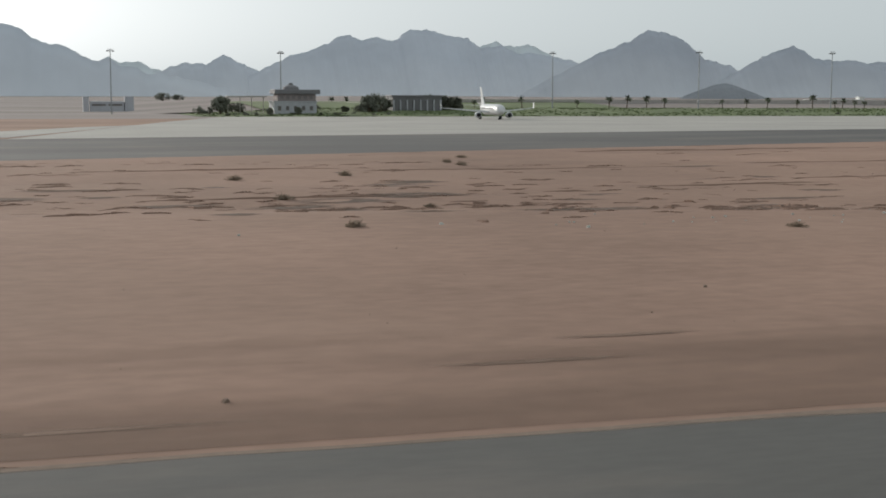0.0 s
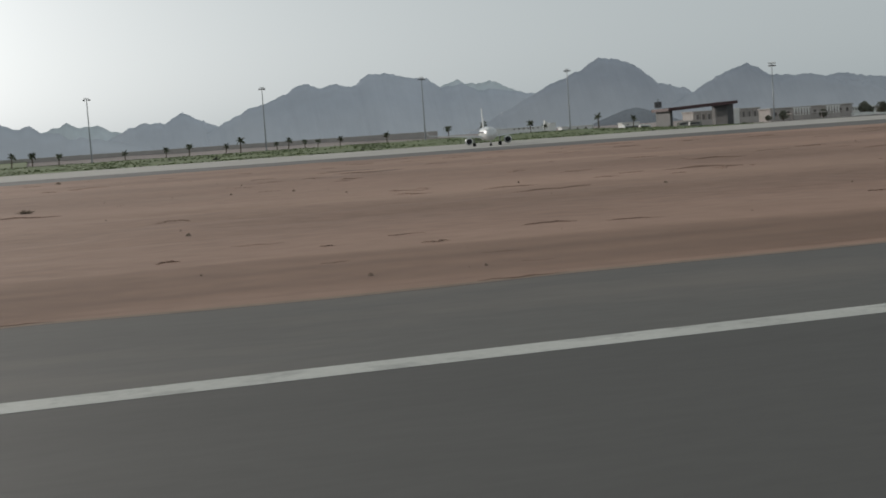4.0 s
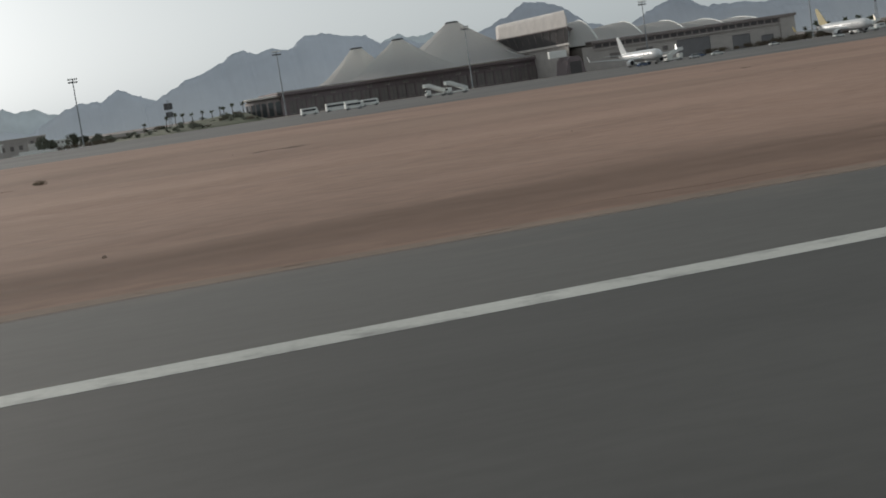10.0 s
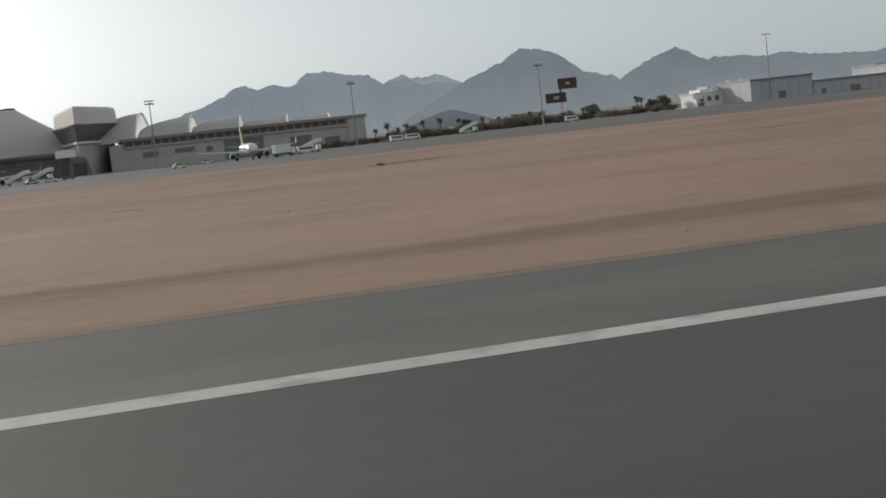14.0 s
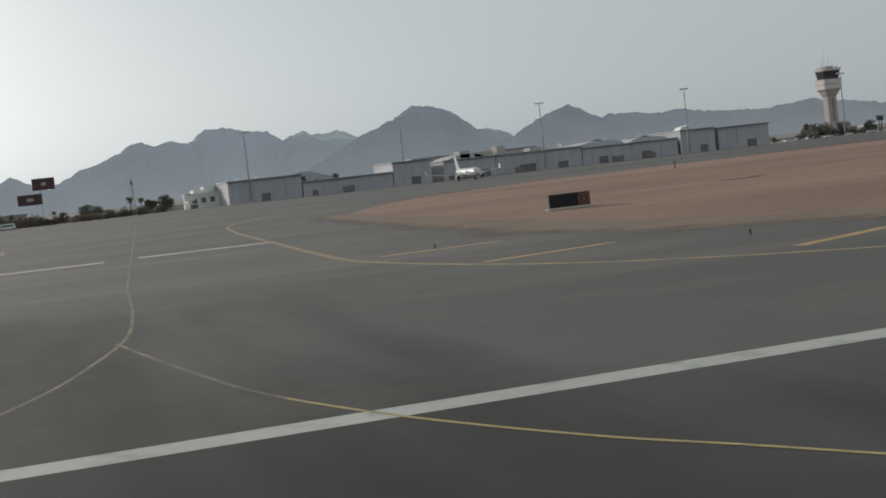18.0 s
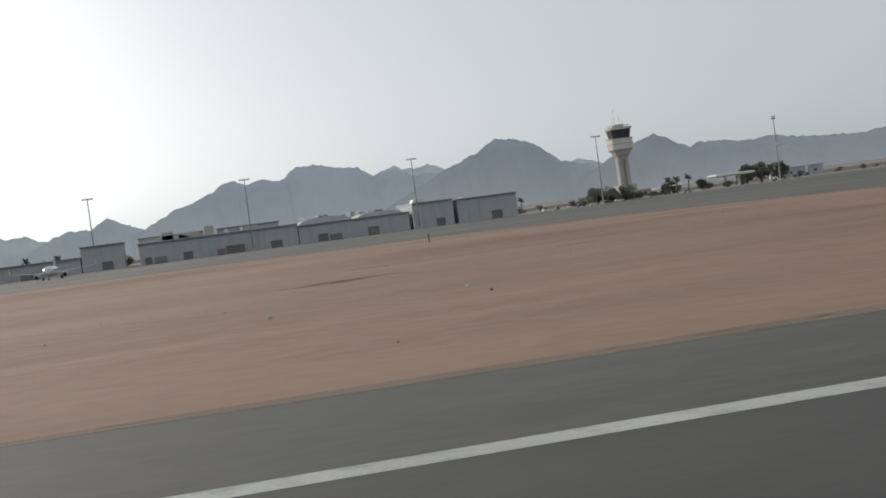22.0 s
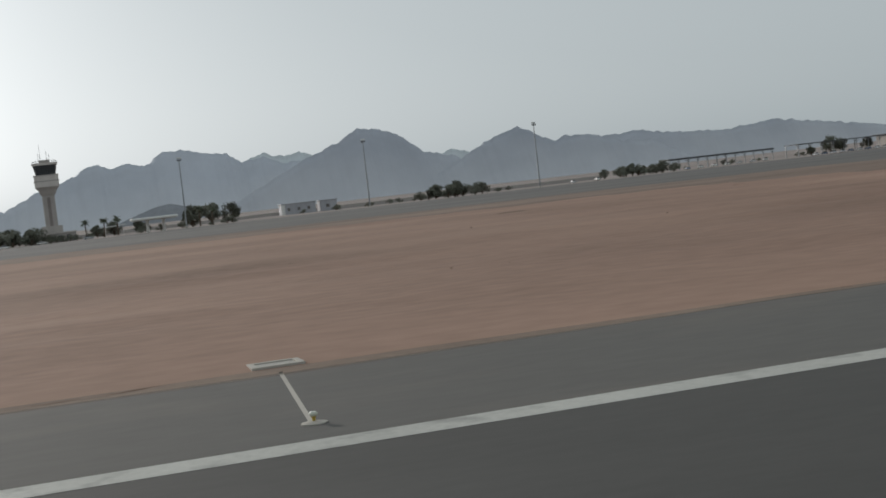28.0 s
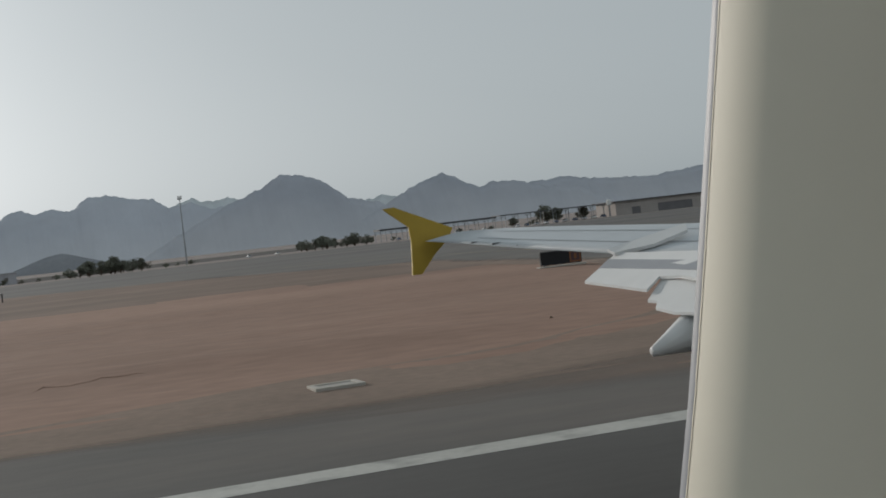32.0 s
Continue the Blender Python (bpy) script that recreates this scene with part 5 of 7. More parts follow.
verts = [(x, y, lawn_z(x, y)) for y in ly for x in lx]
tagged(mesh_part("lawn", verts, [(j * 62 + i, j * 62 + i + 1, (j + 1) * 62 + i + 1, (j + 1) * 62 + i) for j in range(8) for i in range(61)], GRASS, smooth=True), "dusty green lawn behind the villa", "grass", kind="structure")
for points in ([(112, 790), (128, 730), (150, 690), (172, 655), (190, 638)], [(120, 760), (150, 752), (186, 742)], [(210, 640), (222, 690), (250, 770)]):
    path_v, path_f = strip(smooth_line(points, 4), 3.2, 0.0)
    tagged(mesh_part("garden_path", [(x, y, lawn_z(x, y) + 0.04) for x, y, z in path_v], path_f, PALE_KERB), "pale garden path across the lawn", "path", "garden paths", "structure")
verts, faces = [], []
for _ in range(11000):
    x, y, h = rng.uniform(64, 598), rng.uniform(548, 634), rng.uniform(0.15, 0.5)
    if noise.noise((x * 0.05, y * 0.05, 11)) < -0.12:
        continue
    a, n0 = rng.uniform(0, 3.14), len(verts)
    dx, dy = 0.5 * math.cos(a), 0.5 * math.sin(a)
    z = bank(x, y) - 0.1
    verts += [(x - dx, y - dy, z), (x + dx, y + dy, z), (x + dx * 1.3, y + dy * 1.3 + 0.1, z + h), (x - dx * 0.6, y - dy * 0.6, z + h * 0.8)]
    faces.append((n0, n0 + 1, n0 + 2, n0 + 3))
tagged(mesh_part("grass_tufts", verts, faces, GRASS), "tufts of dusty grass on the verge", "grass", kind="stuff")


def wheels(t, spots, r, w=0.22):
    for x, y in spots:
        bm = bmesh.new()
        tube(bm, (x, y - w / 2, r), (x, y + w / 2, r), r, n=12)
        wheel = part("wheel", bm, RUBBER, t, "black tyre")
        bm = bmesh.new()
        tube(bm, (x, y - w / 2 - 0.015, r), (x, y + w / 2 + 0.015, r), r * 0.55, n=10)
        part("rim", bm, SILVER, wheel, "grey rim")


def prism(bm, outline, y0, y1, inset=0.0):
    """A side outline (x, z) drawn out across y, narrower above by the inset."""
    zm = max(z for x, z in outline)
    a = [bm.verts.new((x, y0 + inset * z / zm, z)) for x, z in outline]
    b = [bm.verts.new((x, y1 - inset * z / zm, z)) for x, z in outline]
    n = len(a)
    bm.faces.new(a)
    bm.faces.new(list(reversed(b)))
    for i in range(n):
        bm.faces.new((a[(i + 1) % n], a[i], b[i], b[(i + 1) % n]))


def car(m, mat, label):
    t = thing("car", m, label, "car", "parked cars")
    bm = bmesh.new()
    prism(bm, [(-2.1, 0.35), (2.1, 0.35), (2.15, 0.7), (1.25, 0.92), (-1.9, 0.95), (-2.15, 0.75)], -0.85, 0.85, 0.05)
    part("body", bm, mat, t)
    bm = bmesh.new()
    prism(bm, [(1.2, 0.9), (0.5, 1.42), (-1.1, 1.45), (-1.8, 0.92)], -0.78, 0.78, 0.12)
    part("cabin", bm, GLASS, t, "dark windows")
    boxed("roof", (-1.05, 0.45, -0.62, 0.62, 1.43, 1.48), mat, t, "", 0.02)
    wheels(t, [(x, y) for x in (-1.35, 1.35) for y in (-0.78, 0.78)], 0.33)
    return t


def van(m, mat, label, length=6.0, height=2.6, name="van", category="van", group="apron vehicles"):
    t = thing(name, m, label, category, group)
    l = length / 2
    bm = bmesh.new()
    prism(bm, [(-l, 0.45), (l, 0.45), (l, 1.2), (l - 0.35, height - 0.25), (l - 0.7, height), (-l, height)], -1.0, 1.0, 0.08)
    part("body", bm, mat, t)
    for s in (-1, 1):
        boxed("side_window", (-l + 0.4, l - 0.9, s * 0.975 - 0.03, s * 0.975 + 0.03, 0.55 * height, 0.8 * height), GLASS, t, "dark side window")
    boxed("windscreen", (l - 0.28, l - 0.1, -0.8, 0.8, 1.25, height - 0.5), GLASS, t, "dark windscreen")
    wheels(t, [(x, y) for x in (-l + 0.9, l - 0.9) for y in (-0.9, 0.9)], 0.42)
    return t


def stair_truck(m):
    t = thing("boarding_stairs", m, "white mobile boarding stairs on a truck", "boarding stairs", "apron vehicles")
    boxed("chassis", (-4, 3.4, -1.0, 1.0, 0.6, 1.1), WHITE, t, "", 0.05)
    boxed("cab", (2.4, 4.0, -1.0, 1.0, 0.7, 2.5), WHITE, t, "", 0.15)
    boxed("windscreen", (3.0, 4.02, -0.9, 0.9, 1.6, 2.3), GLASS, t)
    bm = bmesh.new()
    treads = [(-3.6, 0.7)]
    for i in range(14):
        treads += [(-3.6 + 0.45 * i, 1.12 + 0.19 * i), (-3.15 + 0.45 * i, 1.12 + 0.19 * i)]
    prism(bm, [*treads, (4.4, 3.6), (4.4, 3.4), (2.8, 3.4)], -0.85, 0.85)
    part("steps", bm, WHITE, t)
    for s in (-1, 1):
        bm = bmesh.new()
        prism(bm, [(-3.7, 1.1), (-3.7, 2.1), (2.6, 4.7), (4.4, 4.7), (4.4, 3.5), (2.6, 3.5)], s * 0.9 - 0.04, s * 0.9 + 0.04)
        part("side_panel", bm, WHITE, t, "white side panel")
    wheels(t, [(x, y) for x in (-2.8, 2.9) for y in (-0.9, 0.9)], 0.48)
    return t


CAR_LABELS = ((WHITE, "white parked saloon car"), (SKYBLUE, "dark blue parked saloon car"), (SILVER, "silver parked saloon car"))
cars = [car(at(1520 + 6 * i, 600, 0, 90), *CAR_LABELS[i]) for i in range(3)]
for i, (x, y) in enumerate([(1538, 601), (1544, 600), (1551, 602), (1556, 600), (1571, 603), (1590, 601)] + [(1958 + 5.2 * k, 632) for k in range(10)] + [(1915 + 8 * k, 693) for k in range(7)] + [(1826, 640), (1840, 642)]):
    copy_thing(cars[rng.choice((0, 0, 1, 2))], at(x, y, 0.0, 90 + rng.uniform(-6, 6) if i > 5 else rng.uniform(-10, 10)))
van0 = van(at(787, 472, 0, 8), WHITE, "white airport minibus on the apron")
for x, y, a in ((592, 622, 20), (601, 626, -10), (812, 486, 0), (1066, 560, 10), (1074, 565, -5), (590, 662, 0), (603, 668, 5), (1152, 585, 0), (1006, 478, 90), (922, 470, 80), (1013, 462, 8), (796, 440, 5)):
    copy_thing(van0, at(x, y, 0, a))
for i, (x, y, a) in enumerate(((968.7, 430, 12), (924, 452, 20), (930, 446, -15), (935, 470, 5), (983, 500, 0), (1008, 455, 8), (894, 430, 10))):
    copy_thing(cars[(0, 2, 0, 1, 0, 2, 1)[i]], at(x, y, 0, a))
truck = thing("box_truck", at(1002, 436, 0, 20), "white high-sided catering truck on the apron", "truck", "apron vehicles")
boxed("cargo_box", (-3.6, 1.9, -1.2, 1.2, 1.2, 3.9), WHITE, truck, "", 0.06)
boxed("chassis", (-3.7, 3.4, -1.0, 1.0, 0.6, 1.15), DARK, truck, "", 0.04)
boxed("cab", (2.0, 3.7, -1.1, 1.1, 0.75, 2.7), WHITE, truck, "", 0.2)
boxed("windscreen", (3.62, 3.73, -0.95, 0.95, 1.7, 2.5), GLASS, truck, "dark windscreen")
wheels(truck, [(x, y) for x in (-2.4, 2.8) for y in (-1.0, 1.0)], 0.5)
bus0 = van(at(800, 478, 0, 4), WHITE, "long white airport bus on the apron", 12, 3.0, "bus", "bus")
copy_thing(bus0, at(592, 680, 0, 0))
stairs0 = stair_truck(at(828, 454, 0, 190))
for x, y, a in ((834.5, 450.5, 190), (926, 474, 12), (918, 486, 10), (1018, 486, 5), (1103, 582, 0)):
    copy_thing(stairs0, at(x, y, 0, a))


def jet(m, tail, label):
    """A twin-engined airliner, nose towards -y, 36 m long."""
    t = thing("airliner", m, label, "aircraft", "parked airliners")
    bm = bmesh.new()
    rings = [(0.05, -18.3), (0.75, -17.9), (1.35, -17.0), (1.8, -15.5), (1.97, -13.5), (1.97, 8.0), (1.7, 11.5), (1.1, 15.0), (0.45, 18.0), (0.2, 18.6)]
    lathe(bm, rings, 20)
    for v in bm.verts:
        x, y, z = v.co
        lift = 0.9 * max(0, (z - 8) / 10) ** 1.3 - 0.4 * max(0, (-z - 14) / 4) ** 2
        v.co = (x, z, 3.5 + y + lift)
    part("fuselage", bm, JETWHITE, t, "", True)
    for s in (-1, 1):
        verts = [(s * 1.5, -5.5, 2.4), (s * 1.5, 2.2, 2.3), (s * 17.2, 4.6, 3.9), (s * 17.2, 6.1, 3.9), (s * 6, 1.6, 2.75),
                 (s * 1.5, -5.3, 3.0), (s * 1.5, 2.1, 2.5), (s * 17.2, 4.7, 4.05), (s * 17.2, 6.05, 4.0), (s * 6, 1.55, 2.95)]
        faces = [(0, 1, 4, 3, 2), (5, 7, 8, 9, 6), (0, 2, 7, 5), (2, 3, 8, 7), (3, 4, 9, 8), (4, 1, 6, 9), (0, 5, 6, 1)]
        mesh_part("wing", verts, faces, JETWHITE, t)
        verts = [(s * 17.2, 4.7, 3.95), (s * 17.2, 6.1, 3.95), (s * 17.7, 7.0, 6.1), (s * 17.7, 6.3, 6.1), (s * 17.35, 4.7, 3.95), (s * 17.35, 6.1, 3.95), (s * 17.78, 7.0, 6.1), (s * 17.78, 6.3, 6.1)]
        mesh_part("winglet", verts, [(0, 1, 2, 3), (7, 6, 5, 4), (0, 4, 5, 1), (1, 5, 6, 2), (2, 6, 7, 3), (3, 7, 4, 0)], tail, t)
        verts = [(s * 0.5, 13.5, 4.6), (s * 0.5, 17.0, 4.6), (s * 6.2, 18.2, 5.1), (s * 6.2, 16.8, 5.1), (s * 0.5, 13.5, 4.85), (s * 0.5, 17.0, 4.75), (s * 6.2, 18.2, 5.2), (s * 6.2, 16.8, 5.2)]
        mesh_part("tailplane", verts, [(0, 1, 2, 3), (7, 6, 5, 4), (0, 4, 5, 1), (1, 5, 6, 2), (2, 6, 7, 3), (3, 7, 4, 0)], JETWHITE, t)
        bm = bmesh.new()
        lathe(bm, [(0.9, -2.2), (1.12, -1.9), (1.15, -0.3), (0.85, 1.4), (0.5, 2.2)], 16)
        for v in bm.verts:
            x, y, z = v.co
            v.co = (s * 5.7 + x, z - 3.6, 1.55 + y)
        engine = part("engine", bm, JETWHITE, t, "engine pod", True)
        bm = bmesh.new()
        tube(bm, (s * 5.7, -5.83, 1.55), (s * 5.7, -5.75, 1.55), 0.82, n=16)
        part("intake", bm, BLACK, engine, "dark engine intake")
        bm = bmesh.new()
        tube(bm, (s * 3.8, 1.0, 0.5), (s * 3.8, 0.6, 2.5), 0.16, n=8)
        gear = part("main_gear", bm, STEEL, t)
        bm = bmesh.new()
        tube(bm, (s * 3.35, 1.0, 0.55), (s * 4.25, 1.0, 0.55), 0.55, n=12)
        part("tyres", bm, RUBBER, gear, "black tyres")
        bm = bmesh.new()
        for i in range(34):
            if i not in (15, 16):
                y = -13.2 + 0.78 * i
                if y < 9:
                    box(bm, s * 1.955 - 0.02, s * 1.955 + 0.02, y - 0.12, y + 0.12, 3.75, 4.1)
        part("cabin_windows", bm, GLASS, t, "row of small dark windows")
    verts = [(-0.16, 10.8, 5.2), (-0.16, 16.6, 5.2), (-0.08, 18.9, 11.6), (-0.08, 17.0, 11.6), (0.16, 10.8, 5.2), (0.16, 16.6, 5.2), (0.08, 18.9, 11.6), (0.08, 17.0, 11.6)]
    mesh_part("tail_fin", verts, [(0, 1, 2, 3), (7, 6, 5, 4), (0, 4, 5, 1), (1, 5, 6, 2), (2, 6, 7, 3), (3, 7, 4, 0)], tail, t, "swept tail fin")
    bm = bmesh.new()
    box(bm, -1.05, 1.05, -16.75, -15.9, 3.95, 4.5, 0.12)
    part("cockpit_windows", bm, GLASS, t, "dark cockpit windows")
    bm = bmesh.new()
    tube(bm, (0, -13.5, 0.35), (0, -13.6, 2.0), 0.11, n=8)
    gear = part("nose_gear", bm, STEEL, t)
    bm = bmesh.new()
    tube(bm, (-0.3, -13.5, 0.38), (0.3, -13.5, 0.38), 0.38, n=12)
    part("tyres", bm, RUBBER, gear, "black tyres")
    return t


jet0 = jet(at(158, 478, 0, -6), JETWHITE, "white twin-engined airliner with winglets on the apron")
for x, y, a in ((416, 390, -14), (909, 465.5, 0), (1312, 472, -2)):
    k = 0.8 if x == 1312 else 1.0  # shrunk to fit its span in the camera's view
    copy_thing(jet0, at(x, y, 0, a) @ Matrix.Diagonal((k, k, k, 1)))
jet(at(994, 466.5), TAIL_YELLOW, "white twin-engined airliner with a pale yellow tail")


# ---- buildings ----
def slabs(bm, x0, x1, z0, z1, holes, y0, y1):
    """A wall from x0 to x1 with rectangular holes (x0, x1, z0, z1) through it."""
    xs_ = sorted({x0, x1, *[h[0] for h in holes], *[h[1] for h in holes]})
    zs_ = sorted({z0, z1, *[h[2] for h in holes], *[h[3] for h in holes]})
    for a, b in zip(xs_, xs_[1:]):
        run = None
        for c, d in zip(zs_, zs_[1:]):
            solid = not any(h[0] < (a + b) / 2 < h[1] and h[2] < (c + d) / 2 < h[3] for h in holes)
            if solid:
                run = (run[0], d) if run else (c, d)
            elif run:
                box(bm, a, b, y0, y1, *run)
                run = None
        if run:
            box(bm, a, b, y0, y1, *run)


def house(name, x0, x1, y, depth, h, mat, label, category="building", windows=(), doors=(), roof=None, eave=0.6, parapet=0.0, group="", roof_mat=None):
    """A building with a pierced front wall, set-back panes, a solid body and a roof slab. Openings are (x0, x1, z0, z1) from its left foot."""
    t = thing(name, at(x0, y), label, category, group)
    w = x1 - x0
    holes = list(windows) + list(doors)
    bm = bmesh.new()
    slabs(bm, 0, w, -0.3, h, holes, 0, 0.5)
    bmesh.ops.remove_doubles(bm, verts=bm.verts, dist=0.001)
    part("front_wall", bm, mat, t)
    boxed("side_wall", (0, 0.5, 0.5, depth, -0.3, h), mat, t)
    boxed("side_wall", (w - 0.5, w, 0.5, depth, -0.3, h), mat, t)
    boxed("rear_wall", (0.5, w - 0.5, depth - 0.5, depth, -0.3, h), mat, t)
    for a, b, c, d in windows:
        win = boxed("window", (a, b, 0.30, 0.34, c, d), HAZED_GLASS, t, "dark recessed window")
        boxed("sill", (a - 0.1, b + 0.1, -0.12, 0.3, c - 0.12, c), PALE_KERB, win)
        boxed("mullion", ((a + b) / 2 - 0.06, (a + b) / 2 + 0.06, 0.22, 0.29, c, d), DARK, win)
    for a, b, c, d in doors:
        boxed("door", (a, b, 0.34, 0.42, c, d), ROLLER, t, "dark set-back gate")
    boxed("roof", (-eave, w + eave, -eave, depth + eave, h, h + (roof or 0.4)), roof_mat or mat, t, "flat roof slab", 0.05)
    if parapet:
        boxed("parapet", (-0.15, w + 0.15, -0.15, 0.3, h + (roof or 0.4), h + parapet), roof_mat or mat, t)
    return t


def even(x0, x1, n, w, z0, z1):
    """n openings of width w, evenly spread."""
    return [(x0 + (x1 - x0) * (i + 0.5) / n - w / 2, x0 + (x1 - x0) * (i + 0.5) / n + w / 2, z0, z1) for i in range(n)]


# the far left: hut, villa, colonnade, boundary wall
house("hut", 25, 42, 725, 10, 4.8, GREYWALL, "low pale hut between two end blocks", windows=[(1.0, 7.8, 3.0, 3.9), (9.2, 16.0, 3.0, 3.9)], roof=0.4, eave=0.1)
for x, w in ((21.6, 2.9), (42.4, 4.4)):
    end = thing("end_block", at(x, 724), "grey concrete block beside the hut", "outbuilding", "end blocks of the hut")
    boxed("body", (0, w, 0, 8, -0.3, 7.3), GREYWALL, end, "", 0.1)
    boxed("cap", (-0.1, w + 0.1, -0.1, 8.1, 7.3, 7.6), GREYWALL, end)
villa = house("villa", 95, 113, 577, 14, 5.6, GREYWALL, "grey two-storey villa with a dark upper storey and domed lantern", windows=even(0.5, 17.5, 5, 1.5, 2.2, 4.0), roof=0.4, eave=0.4)
boxed("upper_storey", (2.0, 18.5, 4, 15, 6.0, 9.0), BROWN, villa, "dark set-back upper storey", 0.08)
for i in range(6):
    boxed("window", (3.2 + 2.5 * i, 4.6 + 2.5 * i, 3.94, 4.0, 6.8, 8.3), HAZED_GLASS, villa, "dark upper window")
boxed("upper_roof", (0.6, 20.2, 2.6, 16, 9.0, 10.9), ROLLER, villa, "dark overhanging roof", 0.25)
bm = bmesh.new()
lathe(bm, [(3.6, 10.9), (3.4, 11.8), (2.6, 12.4), (1.0, 12.9), (0.9, 13.7)], 12)
bmesh.ops.translate(bm, vec=(8.5, 8.5, 0), verts=bm.verts)
part("lantern", bm, ROLLER, villa, "low domed lantern")
garden_roof = thing("garden_canopy", at(77, 590), "flat pale canopy on posts beside the villa", "canopy")
boxed("roof", (0, 17, 0, 5, 7.6, 8.2), BEIGE, garden_roof, "", 0.1)
for i in range(4):
    boxed("post", (0.6 + 5 * i, 0.9 + 5 * i, 2.3, 2.6, -0.3, 7.6), BEIGE, garden_roof)
colonnade = house("colonnade", 150, 172.5, 592, 10, 8.0, ROLLER, "dark building with a deep colonnade of pale piers", doors=even(0.5, 22, 7, 2.3, 0, 6.2), roof=0.7)
for i in range(8):
    x = 0.5 + 21.5 * i / 7
    boxed("pier", (x - 0.3, x + 0.3, -0.4, 0, -0.3, 6.6), GREYWALL, colonnade, "pale upright pier")


def boundary(x0, x1, y, h, mat, label, bay=10.0):
    t = thing("boundary_wall", at(x0, y), label, "wall", "boundary walls")
    n = int((x1 - x0) / bay)
    for i in range(n):
        boxed("panel", (i * bay + 0.2, (i + 1) * bay - 0.2, 0, 0.3, -0.3, h), mat, t)
        boxed("post", (i * bay - 0.2, i * bay + 0.2, -0.1, 0.4, -0.3, h + 0.35), mat, t)
    boxed("coping", (0, n * bay, -0.06, 0.36, h, h + 0.15), PALE_KERB, t)
    return t


boundary(196, 486, 690, 6.6, BEIGE, "long low dusty boundary wall")
house("white_wall_building", 632, 683, 1050, 6, 6.4, WHITE, "long low white building beyond the boundary wall", windows=even(18, 42, 6, 1.4, 5.4, 6.4))
house("white_pavilion", 683, 687.5, 1050, 6, 8.6, WHITE, "slim white end block of a long low building")
gateway = thing("white_gateway", at(595, 825), "pair of white gate posts with a slanted head", "gateway")
for x0, x1, h in ((0.0, 2.0, 9.6), (2.4, 5.2, 7.6)):
    bm = bmesh.new()
    prism(bm, [(x0, -0.3), (x1, -0.3), (x1, h - 0.9), (x0, h)], 0, 1.6)
    part("post", bm, WHITE, gateway, "white post with a slanted top")
house("white_wall_building", 616, 638, 850, 7, 4.5, WHITE, "low white building beyond the boundary wall", windows=even(2, 20, 3, 1.4, 2.8, 3.8))
house("white_wall_building", 659, 671, 850, 7, 4.4, WHITE, "low white building beyond the boundary wall", windows=[(3, 5, 2.6, 3.6)])
boundary(1270, 1560, 780, 2.0, BEIGE, "long low dusty boundary wall behind the hangars", 14)
boundary(1500, 1900, 760, 1.8, BEIGE, "long low dusty boundary wall beyond the tower", 14)

# the open hangar gate
gate = thing("hangar_gate", at(580, 610), "dark open shelter with a sloping roof slab", "shelter")
bm = bmesh.new()
vs = box(bm, -1.5, 35.5, -1.5, 18, 0, 1.5)
for v in vs:
    v.co.z += 8.3 + 1.7 * (v.co.x + 1.5) / 37
part("roof", bm, RED, gate, "dark red sloping roof slab")
boxed("pier", (0, 1.3, 0, 16, -0.3, 8.5), DARK, gate, "dark slim pier")
boxed("pier", (30.6, 34, 0.3, 16, -0.3, 9.8), DARK, gate, "dark solid pier")
for i in range(9):
    boxed("slat", (24.2 + 0.7 * i, 24.55 + 0.7 * i, 0, 0.5, -0.3, 9.5), DARK, gate)
boxed("step", (4, 24.5, 1, 17, -0.2, 0.35), PALE_KERB, gate, "low concrete floor step")
house("white_kiosk", 624, 633, 640, 8, 6.4, WHITE, "small white block with a stepped roof", windows=[(2, 4, 2.6, 4.6)], parapet=1.6)

fins = house("column_building", 654, 697, 735, 14, 7.6, BEIGE, "beige building with tall vertical fins", windows=even(1, 42, 11, 1.7, 1.2, 6.2), roof=0.7)
for i in range(12):
    boxed("fin", (0.6 + 3.8 * i, 1.2 + 3.8 * i, -0.8, 0, -0.3, 7.2), BEIGE, fins)
boundary(640, 780, 720, 3.0, BEIGE, "dusty wall in front of low buildings")
house("white_building", 684, 713, 640, 10, 4.2, WHITE, "long low white building with a row of small openings", windows=even(13, 28.5, 9, 0.8, 3.0, 3.8), roof=0.35, eave=0.2)
ramp = thing("white_ramp", at(686, 618), "low white ramp wall before the white building", "ramp")
bm = bmesh.new()
prism(bm, [(0, 0.0), (0, 1.5), (7, 1.5), (16, 0.7), (27, 0.5), (27, 0.0)], 0, 3.0)
part("wall", bm, WHITE, ramp)
boxed("kerb", (-3, 31, -2.0, -1.4, -0.1, 0.3), WHITE, ramp, "long white kerb")
canopy_l = thing("white_canopy", at(640, 600), "long low beige canopy on thin posts", "canopy")
boxed("roof", (0, 30, 0, 5, 2.8, 3.3), BEIGE, canopy_l, "", 0.1)
for i in range(6):
    boxed("post", (1 + 5.5 * i, 1.3 + 5.5 * i, 2.3, 2.6, -0.2, 2.8), BEIGE, canopy_l)


